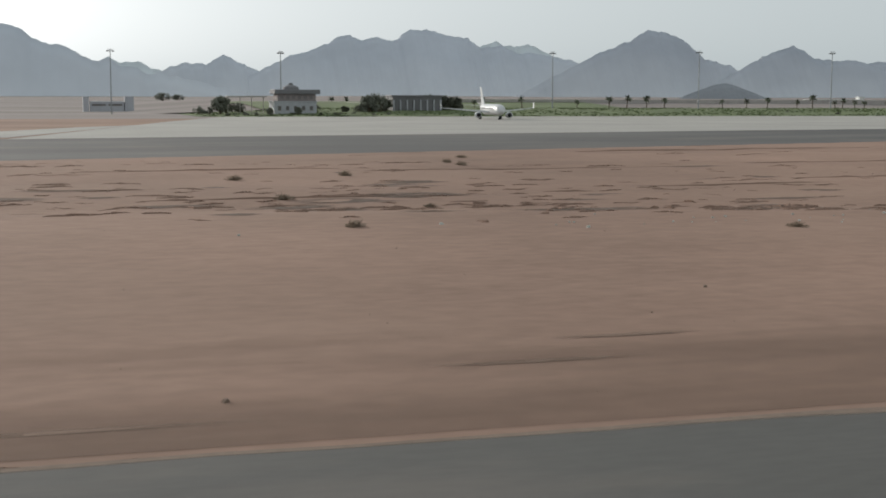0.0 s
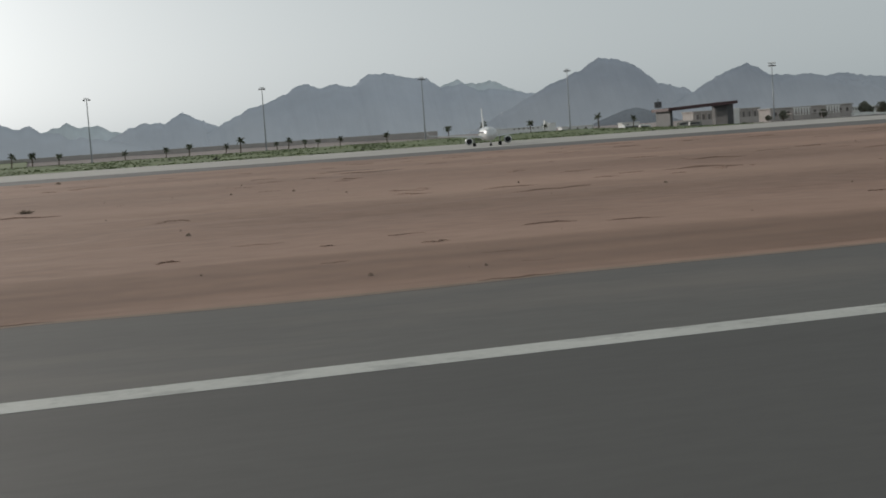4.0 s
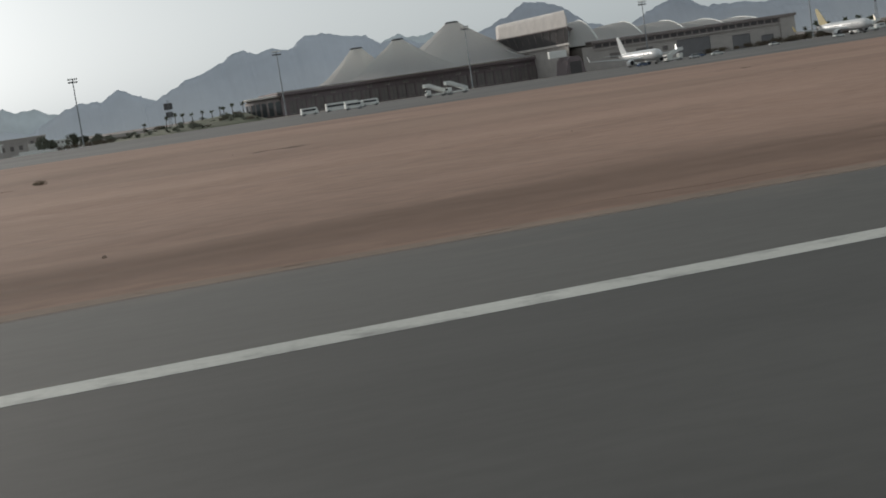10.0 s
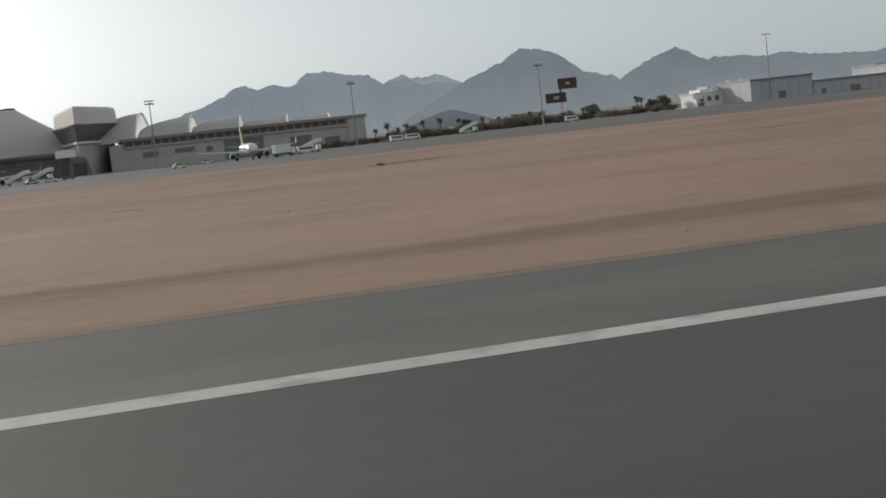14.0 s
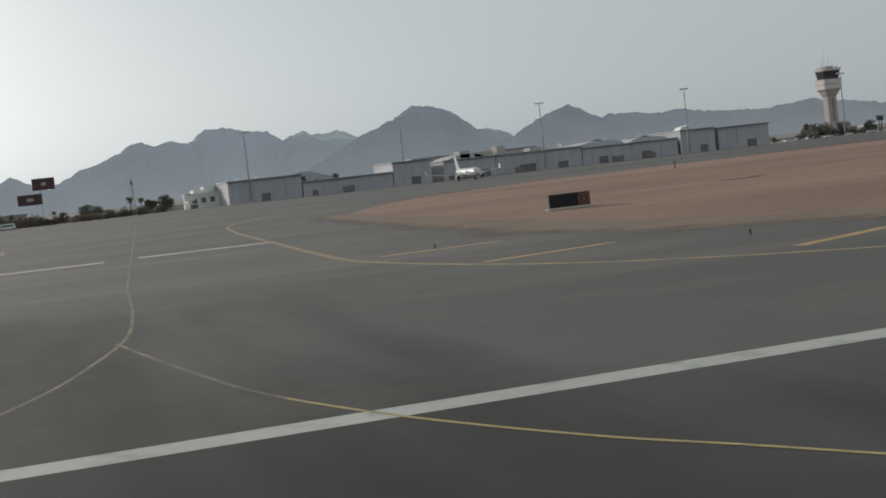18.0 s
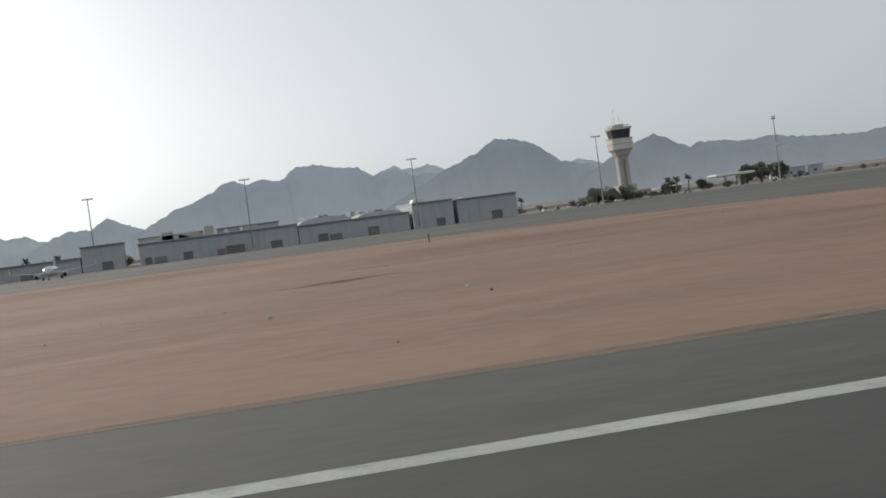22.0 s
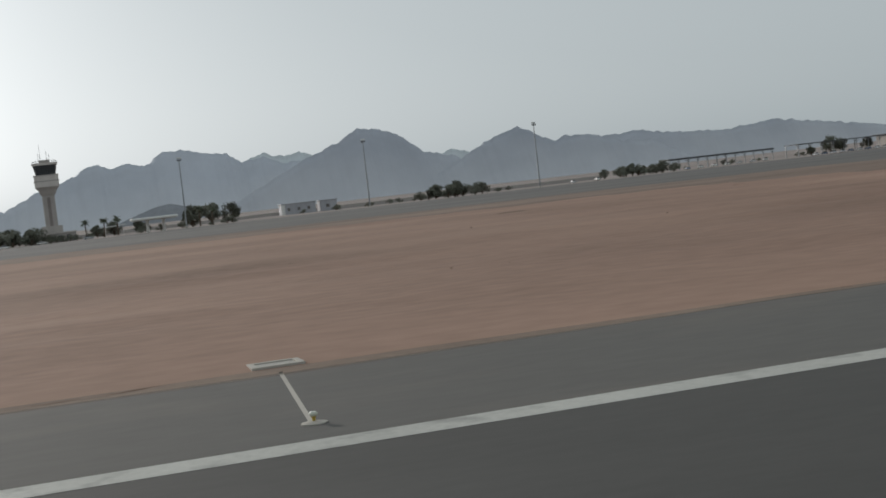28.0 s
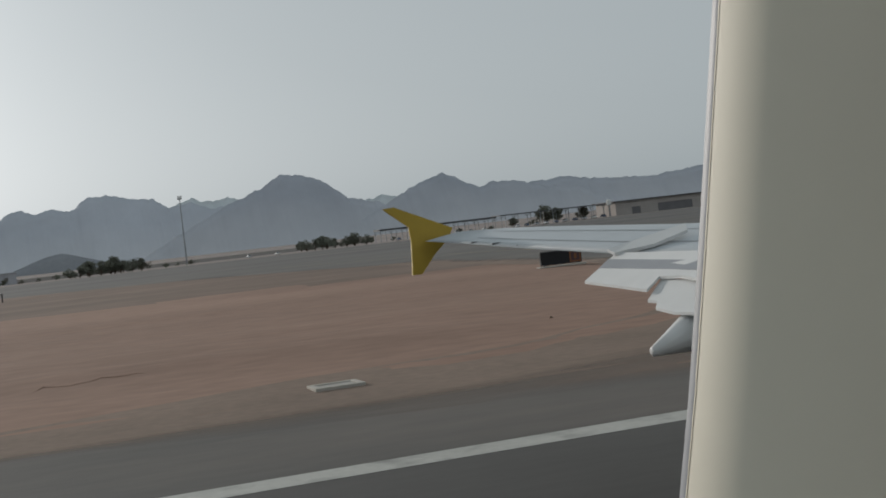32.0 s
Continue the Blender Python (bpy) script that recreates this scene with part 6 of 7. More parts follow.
low_block = house("low_block", 643, 690, 626, 12, 6.0, BEIGE, "low dusty beige block behind white screens", windows=even(1, 46, 12, 1.6, 2.4, 4.4), roof=0.5)
for x, count in ((653.4, 6), (672.2, 5)):
    screen = thing("slat_screen", at(x, 621), "white screen of upright slats before the block", "screen", "white slat screens")
    boxed("frame", (-0.3, 1.6 * count, -0.1, 0.3, 5.5, 6.0), WHITE, screen, "", 0.03)
    boxed("plinth", (-0.3, 1.6 * count, -0.2, 0.4, -0.3, 2.2), BEIGE, screen, "beige plinth wall", 0.03)
    for i in range(count):
        boxed("slat", (1.6 * i, 1.6 * i + 0.8, 0, 0.2, 2.2, 5.5), WHITE, screen)


def lattice(name, x, y, h, w, label, boxes=()):
    t = thing(name, at(x, y), label, "antenna mast", "antenna masts")
    bm = bmesh.new()
    for sx in (-1, 1):
        for sy in (-1, 1):
            tube(bm, (sx * w, sy * w, -0.3), (sx * w * 0.35, sy * w * 0.35, h), 0.1, 0.07, 5)
    part("legs", bm, STEEL, t)
    bm = bmesh.new()
    n = 9
    for i in range(n):
        z0, z1 = h * i / n, h * (i + 1) / n
        k0, k1 = w * (1 - 0.65 * i / n), w * (1 - 0.65 * (i + 1) / n)
        for (ax, ay), (bx, by) in (((-1, -1), (1, -1)), ((1, -1), (1, 1)), ((1, 1), (-1, 1)), ((-1, 1), (-1, -1))):
            tube(bm, (ax * k0, ay * k0, z0), (bx * k1, by * k1, z1), 0.06, n=4)
            tube(bm, (ax * k1, ay * k1, z1), (bx * k1, by * k1, z1), 0.05, n=4)
    part("bracing", bm, STEEL, t)
    for x0, x1, z0, z1 in boxes:
        boxed("antenna_panel", (x0, x1, -0.4, 0.4, z0, z1), DARK, t, "dark antenna panel", 0.05)
    return t


lattice("antenna_mast", 788, 1070, 23, 1.2, "steel antenna mast with dark panel boxes", ((-3.5, 3.0, 15.5, 20.5), (-2.6, 2.4, 9.5, 13.8)))
lattice("antenna_mast", 1218, 785, 20, 1.0, "thin lattice antenna mast", ((-0.6, 0.6, 16, 18.5),))

# ---- the terminal ----
left_wing = house("terminal_wing", 806, 946, 646, 60, 9.6, MAROON, "long brown terminal wing with dark glazing under a roof slab", "terminal",
                  windows=even(3, 137, 30, 3.6, 0.6, 6.6) + even(3, 137, 15, 2.6, 7.7, 9.0), roof=1.9, eave=1.6, roof_mat=MAROON)
for i in range(31):
    boxed("pier", (3 + 4.467 * i - 0.35, 3 + 4.467 * i + 0.35, -0.5, 0, -0.3, 7.2), MAROON, left_wing)
boxed("fascia", (-1.7, 141.7, -1.72, -1.6, 10.9, 11.3), BEIGE, left_wing, "pale fascia strip")
drum = thing("terminal_drum", at(812, 668), "low rounded brown terminal end with a pale roof edge", "terminal")
bm = bmesh.new()
lathe(bm, [(20, -0.3), (20, 8.6), (19.0, 8.6), (19.0, 9.2)], 40)
part("wall", bm, BROWN, drum, "", True)
bm = bmesh.new()
lathe(bm, [(20.8, 9.2), (21.0, 9.4), (21.0, 10.1), (20.3, 10.3)], 40)
part("roof", bm, CREAM, drum, "pale rounded roof edge", False)
for i in range(16):
    a = math.radians(186 + 10.5 * i)
    bm = bmesh.new()
    box(bm, -1.2, 1.2, -0.12, 0.12, 0.8, 7.2)
    bmesh.ops.transform(bm, matrix=Matrix.Translation((20.0 * math.cos(a), 20.0 * math.sin(a), 0)) @ Matrix.Rotation(a + math.pi / 2, 4, "Z"), verts=bm.verts)
    part("window", bm, GLASS, drum, "dark window bay")


def tent(x, y, top, radius, base, cap_r, seams=12, power=1.5):
    t = thing("tent_roof", at(x, y), "white peaked membrane roof with a dark-rimmed cap", "tent roof", "tent roofs of the terminal")
    verts, faces, n, k = [], [], seams * 4, 18
    for j in range(k):
        q = j / (k - 1)
        r = radius + (cap_r - radius) * q
        for i in range(n):
            a = 2 * math.pi * i / n
            sag = 1 - 0.015 * math.sin(math.pi * q) * (1 - math.cos(seams * a)) / 2 - 0.03 * (1 - q) * (1 - math.cos(seams * a)) / 2
            verts.append((r * sag * math.cos(a), r * sag * math.sin(a), base + (top - base) * q ** power))
    for j in range(k - 1):
        for i in range(n):
            faces.append((j * n + i, j * n + (i + 1) % n, (j + 1) * n + (i + 1) % n, (j + 1) * n + i))
    mesh_part("membrane", verts, faces, MEMBRANE, t, "", True)
    bm = bmesh.new()
    for i in range(seams):
        a = 2 * math.pi * i / seams
        for j in range(k - 1):
            p, s_ = verts[j * n + 4 * i], verts[(j + 1) * n + 4 * i]
            tube(bm, (p[0], p[1], p[2] + 0.05), (s_[0], s_[1], s_[2] + 0.05), 0.07, n=4, caps=False)
    part("seam_cables", bm, MEMBRANE, t, "pale seam cables")
    bm = bmesh.new()
    lathe(bm, [(cap_r * 0.95, top - 0.3), (cap_r * 1.12, top), (cap_r * 1.12, top + 0.5), (cap_r * 0.5, top + 0.8)], 20)
    part("cap", bm, DARK, t, "dark rim round the cap")
    bm = bmesh.new()
    tube(bm, (0, 0, 0), (0, 0, top), 0.5, n=8)
    part("mast", bm, WHITE, t)
    return t


tent(907, 690, 34.5, 50, 11.5, 3.2)
tent(871, 666, 28.7, 35, 11.2, 2.6)
tent(852, 676, 27.5, 24, 10.8, 2.8, power=1.35)
tent(862, 716, 27.0, 30, 11.0, 2.4)

block = thing("terminal_block", at(941, 650), "cantilevered cream block over a dark glass band", "terminal")


def rounded(bm, hx, hy, r, z0, z1, flare=0.0, n=6):
    """An upright block with rounded corners that widens upwards by the flare."""
    loops = []
    for z, f in ((z0, 0.0), (z1, flare)):
        loop = []
        for cx, cy, a0 in ((hx - r, hy - r, 0), (-hx + r, hy - r, 90), (-hx + r, -hy + r, 180), (hx - r, -hy + r, 270)):
            for i in range(n + 1):
                a = math.radians(a0 + 90 * i / n)
                loop.append(bm.verts.new((cx + (r + f) * math.cos(a), cy + (r + f) * math.sin(a), z)))
        loops.append(loop)
    m_ = len(loops[0])
    for i in range(m_):
        bm.faces.new((loops[0][i], loops[0][(i + 1) % m_], loops[1][(i + 1) % m_], loops[1][i]))
    bm.faces.new(list(reversed(loops[0])))
    bm.faces.new(loops[1])


NOSE = [(-3.4, -42.4), (13.2, -2.0), (15.4, 8.0), (14.0, 30.0), (6.0, 40.0), (-6.0, 41.0), (-12.2, 36.5), (-13.4, 29.0)]  # its plan: a wedge that points at the apron


def nose_tier(bm, z0, z1, grow0, grow1):
    """A tier of the wedge from z0 to z1; its walls stand out by grow0 below and grow1 above."""
    loops = []
    for z, g in ((z0, grow0), (z1, grow1)):
        loop = []
        for x, y in NOSE:
            d = Vector((x - 1.0, (y - 4.0) * 0.45, 0))
            p = Vector((x, y, z)) + d.normalized() * g
            loop.append(bm.verts.new(p))
        loops.append(loop)
    n = len(NOSE)
    for i in range(n):
        bm.faces.new((loops[0][i], loops[0][(i + 1) % n], loops[1][(i + 1) % n], loops[1][i]))
    bm.faces.new(list(reversed(loops[0])))
    bm.faces.new(loops[1])


for name, mat, label, tiers in (
        ("upper_block", CREAM, "cream upper block with a sharp nose", ((22.2, 27.8, 0.0, -0.3), (27.8, 29.2, -0.3, -0.8), (29.2, 29.8, -0.8, -2.2))),
        ("eave", BROWN, "thin dark eave under the block", ((21.6, 22.2, 1.8, 2.0),)),
        ("glass_band", TINTED, "dark raked glass band", ((14.6, 21.6, -1.6, 0.8),)),
        ("ledge", CREAM, "pale ledge under the glass", ((13.6, 14.6, -0.2, 0.1),)),
        ("base", BEIGE, "beige foot of the block", ((-0.3, 13.6, -3.0, -2.2),))):
    bm = bmesh.new()
    for tier in tiers:
        nose_tier(bm, *tier)
    part(name, bm, mat, block, label)
for i in range(10):
    for a, b_ in ((NOSE[0], NOSE[1]), (NOSE[0], NOSE[7])):
        u = (i + 0.5) / 10
        x, y = a[0] + (b_[0] - a[0]) * u, a[1] + (b_[1] - a[1]) * u
        d = Vector((x - 1.0, (y - 4.0) * 0.45, 0)).normalized()
        bm = bmesh.new()
        tube(bm, Vector((x, y, 14.6)) - 1.5 * d, Vector((x, y, 21.6)) + 0.9 * d, 0.12, n=5)
        part("mullion", bm, BROWN, block)

right_wing = house("terminal_wing", 957, 1066, 626, 60, 12.6, BEIGE, "long beige terminal wing with dark upper glazing", "terminal",
                   windows=[(8, 15, 4.6, 7.0), (22, 31, 5.2, 7.4), (36, 39, 4.6, 6.8)], doors=[(44, 62, 0, 8.6), (74, 84, 0, 7.0), (90, 97, 0, 5)], roof=1.3, eave=1.2, group="", roof_mat=BROWN)
boxed("upper_storey", (-0.5, 101, -0.35, 0, 10.0, 12.5), BROWN, right_wing, "dark brown upper storey")
for i in range(25):
    boxed("upper_window", (0.9 + 4.0 * i, 4.1 + 4.0 * i, -0.41, -0.35, 10.5, 12.2), TINTED, right_wing, "dark tinted window")
boxed("band", (-0.5, 101, -0.9, -0.35, 9.5, 10.0), BEIGE, right_wing, "dusty ledge between the storeys")
boxed("link", (-6.0, 0, -0.2, 20, -0.3, 11.4), BEIGE, right_wing, "lower link to the block")
boxed("end_pylon", (101, 109.3, -0.7, 20, -0.3, 13.4), BEIGE, right_wing, "pale end block", 0.1)
hall = thing("gate_hall", at(937.6, 603), "dark brown gate hall with sloping sides before the block", "terminal")
bm = bmesh.new()
prism(bm, [(-4.6, -0.3), (-3.6, 6.8), (-1.8, 8.2), (2.0, 8.0), (3.4, 6.6), (5.2, -0.3)], 0, 14)
part("shell", bm, MAROON, hall)
boxed("gate", (-2.6, 3.0, -0.12, 0, 0, 5.6), TINTED, hall, "dark gate")
boxed("canopy", (-9.5, -1.0, 6.5, 9.5, 8.3, 11.6), WHITE, hall, "white sunlit canopy front", 0.15)


def vault(x0, x1, top, base=12.6, label="white membrane roof that rises to an arched edge"):
    """One bay of the saw-tooth membrane: a low hem at x0 that climbs to an arch at x1."""
    y0, y1 = 632.0, 708.0
    t = thing("vault_roof", at(x0, y0), label, "vault roof", "vault roofs of the terminal")
    verts, faces, n, k = [], [], 15, 25
    for j in range(k):
        v = j / (k - 1)
        for i in range(n):
            u = i / (n - 1)
            low, high = 0.1 + 0.5 * math.sin(math.pi * v), math.sin(math.pi * v) ** 0.75
            rise = low + (high - low) * math.sin(0.5 * math.pi * u) ** 0.7 if high > low else high
            verts.append(((x1 - x0) * u + 0.14 * (v - 0.5) * (y1 - y0), (y1 - y0) * v, base + (top - base) * rise))
    faces = [(j * n + i, j * n + i + 1, (j + 1) * n + i + 1, (j + 1) * n + i) for j in range(k - 1) for i in range(n - 1)]
    mesh_part("membrane", verts, faces, MEMBRANE, t, "", True)
    bm = bmesh.new()
    for j in range(k - 1):
        a, b_ = Vector(verts[j * n + n - 1]), Vector(verts[(j + 1) * n + n - 1])
        tube(bm, a, b_, 0.45, n=6)
    part("edge_beam", bm, WHITE, t, "white arched edge beam")
    bm = bmesh.new()
    for j in range(k - 1):
        tube(bm, verts[j * n + 7], verts[(j + 1) * n + 7], 0.1, n=4)
    part("seam", bm, MEMBRANE, t, "pale seam")
    return t


for x0, x1, top in ((948, 968, 26.0), (968.6, 992, 22.4), (992.6, 1015, 20.0), (1015.6, 1037, 17.9), (1037.6, 1057, 16.4)):
    vault(x0, x1, top)

# between the terminal and the hangars
house("tan_house", 1128, 1142, 634, 10, 4.6, BEIGE, "small beige house among bushes", windows=[(2, 4, 1.6, 3.4), (9, 11, 1.6, 3.4)])
house("tan_house", 1142, 1160, 644, 10, 5.8, BEIGE, "small beige house with a flat roof", windows=even(1, 17, 4, 1.4, 3, 5))
boundary(1080, 1232, 655, 2.4, BEIGE, "dusty wall behind bushes", 8)
board = thing("billboard", at(1167, 633), "two dark red boards on one white pole", "billboard")
bm = bmesh.new()
tube(bm, (0, 0, -0.3), (0, 0, 21), 0.55, 0.45, 10)
part("pole", bm, WHITE, board)
for x0, x1, z0, z1 in ((-3.2, 6.2, 15.8, 20.7), (-10, 0.2, 9.6, 14.0)):
    panel = boxed("panel", (x0, x1, -0.9, -0.55, z0, z1), RED, board, "dark red board with a thin frame", 0.05)
    boxed("panel_frame", (x0 - 0.15, x1 + 0.15, -0.55, -0.4, z0 - 0.15, z1 + 0.15), DARK, panel)
    boxed("lettering", (x0 + 3.8, x1 - 3.6, -0.93, -0.9, (z0 + z1) / 2 - 0.7, (z0 + z1) / 2 + 0.7), BEIGE, panel, "pale bars of lettering")

# stepped white building and the hangars
step = house("stepped_building", 1229, 1247, 620, 18, 6.2, WHITE, "white stepped building with arched openings", windows=even(1, 17, 4, 2.2, 2.4, 4.6), doors=[(1, 4.2, 0, 1.9)], roof=0.5)
boxed("terrace_wall", (3, 12, 1.5, 14, 6.7, 8.2), WHITE, step, "white terrace wall", 0.05)
boxed("upper_room", (8, 18, 4, 16, 6.7, 9.4), GREYWALL, step, "grey upper room", 0.05)
boxed("slanted_panel", (-1.6, 3.2, -0.6, -0.2, 3.6, 6.8), WHITE, step, "white panel on the corner", 0.05)
boxed("slanted_panel", (8.5, 12.0, -0.4, 0.0, 7.0, 9.6), WHITE, step, "white panel on the corner", 0.05)


def hangar(x0, x1, h, label, doors=(), mat=GREYWALL, depth=34, bays=5.0, y=590):
    t = house("hangar", x0, x1, y, depth, h, mat, label, "hangar", doors=doors, roof=0.5, eave=0.4, group="grey hangars")
    for i in range(1, int((x1 - x0) / bays)):
        x = i * bays
        if not any(d[0] - 0.3 < x < d[1] + 0.3 for d in doors):
            boxed("pilaster", (x - 0.2, x + 0.2, -0.25, 0, -0.3, h), mat, t)
    boxed("gutter", (-0.3, x1 - x0 + 0.3, -0.75, -0.4, h - 0.1, h + 0.3), ROLLER, t, "dull gutter edge")
    return t


hangar(1243, 1275, 9.6, "grey clad hangar with a flat roof", [(14, 18, 0, 3.4)])
hangar(1275.4, 1316, 6.2, "long low grey shed wall", [(4, 6.6, 0, 2.4), (20, 23, 0, 2.8)], depth=20)
hangar(1316.4, 1334, 10.3, "tall grey clad hangar", [(8, 12.6, 0, 3.4)])
h4 = hangar(1340, 1407, 8.6, "long grey hangar with roof plant", [(2, 5, 0, 2.8), (18, 22, 0, 3.2), (36, 44, 0, 3.4), (55, 60, 0, 3)])
for x, w, h in ((10, 5, 3.4), (17, 9, 2.2), (28, 4, 3.8), (44, 6, 1.6)):
    boxed("roof_plant", (x, x + w, 6, 14, 9.1, 9.1 + h), BEIGE, h4, "grey plant box on the roof", 0.1)
hangar(1407.4, 1456, 7.6, "grey hangar with small dark gates", [(8, 12.5, 0, 3.2), (30, 35, 0, 3.4)])
gable = hangar(1458, 1476, 10.8, "grey hangar with a white gable piece", [(10, 14, 0, 3.4)])
bm = bmesh.new()
prism(bm, [(0, 11.3), (5.5, 11.3), (5.2, 13.4), (0.6, 12.6)], -0.5, 6.0)
part("gable_piece", bm, WHITE, gable, "white slanted gable piece")
boxed("corner_trim", (-0.5, 0.0, -0.5, 0.2, -0.3, 10.8), WHITE, gable, "white corner strip")
hangar(1478, 1505, 10.2, "grey end hangar with a dark gate", [(15, 20, 0, 3.6)])
hangar(1340, 1404, 11.5, "grey taller hangar behind", (), y=640, depth=20)
for x, w, h in ((1408, 24, 2.6), (1434, 21, 2.0), (1343, 20, 3.0)):
    t = thing("domed_roof", at(x, 596), "low domed grey hangar roof", "roof", "domed hangar roofs")
    bm = bmesh.new()
    prism(bm, [(0, 7.9)] + [(w * k / 12, 8.1 + h * math.sin(math.pi * k / 12) ** 0.5) for k in range(1, 12)] + [(w, 7.9)], 0, 24)
    part("shell", bm, GREYWALL, t)
    boxed("ridge_vent", (w / 2 - 2, w / 2 + 2, 4, 20, 8.0 + h, 8.6 + h), DARK, t, "dark ridge vent", 0.05)
rng = random.Random(17)
for i in range(11):
    x = rng.uniform(1248, 1500)
    t = thing("roof_tank", at(x, rng.uniform(634, 642)), "white water tank on a steel stand", "water tank", "roof tanks")
    bm = bmesh.new()
    lathe(bm, [(0.9, 9.2), (1.1, 9.4), (1.1, 11.2), (0.5, 11.7)], 12)
    part("tank", bm, WHITE, t)
    for sx in (-0.7, 0.7):
        for sy in (-0.7, 0.7):
            boxed("leg", (sx - 0.08, sx + 0.08, sy - 0.08, sy + 0.08, -0.3, 9.3), STEEL, t)
for i, (x, w) in enumerate(((1292, 4), (1346, 5), (1372, 3.5), (1420, 5), (1437, 4))):
    t = thing("loading_crate", at(x, 583), "dark red container beside the hangars", "container", "containers")
    boxed("body", (0, w, 0, 2.4, 0.15, 2.6), BROWN, t, "", 0.05)
    for k in range(int(w / 0.5)):
        boxed("rib", (0.1 + 0.5 * k, 0.25 + 0.5 * k, -0.05, 0, 0.25, 2.5), BROWN, t)
    boxed("skid", (0, w, 0.2, 2.2, 0, 0.15), DARK, t)

# ---- control tower ----
tower = thing("control_tower", at(1576, 645), "beige control tower with a flared top and dark glass cab", "control tower")
boxed("base_building", (-11, 10, -8, 10, -0.3, 4.0), BEIGE, tower, "low base building", 0.1)
boxed("base_roof", (-11.5, 10.5, -8.5, 10.5, 4.0, 4.5), CREAM, tower, "pale roof slab")
for i in range(5):
    boxed("window", (-9.5 + 3.8 * i, -7.5 + 3.8 * i, -8.06, -7.9, 1.2, 3.0), GLASS, tower)
bm = bmesh.new()
rounded(bm, 2.75, 2.75, 0.8, 4.0, 21.2)
part("shaft", bm, BEIGE, tower, "tall plain shaft")
boxed("recess", (-0.7, 0.7, -2.81, -2.65, 6.0, 20.5), BROWN, tower, "dark vertical strip of the shaft")
boxed("annexe", (-4.6, 4.6, -4.4, 4.4, 4.5, 7.6), BEIGE, tower, "stepped tier round the shaft's foot", 0.1)
for z0, z1, w0, flare in ((21.2, 22.6, 2.75, 0.9), (22.6, 24.0, 3.6, 0.5), (24.0, 25.2, 4.2, 0.9)):
    bm = bmesh.new()
    rounded(bm, w0, w0, 0.9, z0, z1, flare)
    part("collar", bm, BEIGE, tower, "stepped flaring collar")
bm = bmesh.new()
rounded(bm, 5.3, 5.3, 1.5, 25.2, 30.6)
part("gallery", bm, CREAM, tower, "plain pale gallery block")
for z in (27.6, 30.2):
    bm = bmesh.new()
    rounded(bm, 5.5, 5.5, 1.5, z, z + 0.45)
    part("gallery_band", bm, BEIGE, tower, "thin projecting band")
bm = bmesh.new()
rounded(bm, 4.3, 4.3, 1.3, 30.65, 34.9, 0.95)
part("cab_glass", bm, GLASS, tower, "dark raked glass cab")
for i in range(9):
    bm = bmesh.new()
    tube(bm, (-3.6 + 0.9 * i, -4.33, 30.7), (-4.2 + 1.05 * i, -5.28, 34.9), 0.09, n=5)
    part("mullion", bm, DARK, tower)
bm = bmesh.new()
rounded(bm, 5.4, 5.4, 1.6, 34.9, 36.0, 0.3)
part("cab_roof", bm, CREAM, tower, "overhanging cab roof")
bm = bmesh.new()
rounded(bm, 2.4, 2.4, 0.8, 36.0, 37.4)
part("roof_house", bm, BEIGE, tower, "small roof house")
for x, y, h in ((-1.6, 0, 45), (1.2, 0.5, 42.5), (2.3, -1, 40.5), (-2.4, 1, 41)):
    bm = bmesh.new()
    tube(bm, (x, y, 37.0), (x, y, h), 0.12, 0.05, 6)
    part("antenna", bm, STEEL, tower)
bm = bmesh.new()
for k in range(28):
    a, b = 2 * math.pi * k / 28, 2 * math.pi * (k + 1) / 28
    tube(bm, (5.2 * math.cos(a), 5.2 * math.sin(a), 37.0), (5.2 * math.cos(b), 5.2 * math.sin(b), 37.0), 0.06, n=4)
    tube(bm, (5.2 * math.cos(a), 5.2 * math.sin(a), 35.9), (5.2 * math.cos(a), 5.2 * math.sin(a), 37.0), 0.05, n=4)
part("railing", bm, STEEL, tower, "thin roof railing")

# shelters, huts and carports beyond the tower
shelter = thing("shelter_canopy", at(1609, 610), "flat white canopy on two white columns", "canopy")
bm = bmesh.new()
box(bm, 0, 20, 0, 12, 5.4, 6.6, 0.4)
part("roof", bm, WHITE, shelter)
boxed("soffit", (1, 19, 1, 11, 5.2, 5.4), PALE_KERB, shelter)
for x in (7, 14):
    bm = bmesh.new()
    lathe(bm, [(0.9, -0.2), (0.7, 0.4), (0.6, 4.5), (1.2, 5.3)], 14)
    bmesh.ops.translate(bm, vec=(x, 6, 0), verts=bm.verts)
    part("column", bm, WHITE, shelter, "", True)
canopy2 = thing("shelter_canopy", at(1590, 640), "low pale canopy with a slanted roof", "canopy")
bm = bmesh.new()
prism(bm, [(0, 3.4), (18, 4.6), (18, 4.9), (0, 3.7)], 0, 8)
part("roof", bm, WHITE, canopy2)
for x in (1, 9, 17):
    boxed("post", (x - 0.12, x + 0.12, 3.9, 4.1, -0.2, 3.5 + x * 0.06), WHITE, canopy2)
pale_hut = house("hut", 1693, 1711, 720, 10, 5.6, GREYWALL, "pale low hut with a white end on the plain", windows=even(1, 17, 3, 1.5, 2, 3.6))
boxed("white_end", (-0.3, 1.6, -0.3, 0, -0.3, 5.4), WHITE, pale_hut, "white end panel")
house("hut", 1714, 1723, 722, 9, 5.6, GREYWALL, "small grey hut on the plain", windows=[(3, 5, 2, 3.6)])


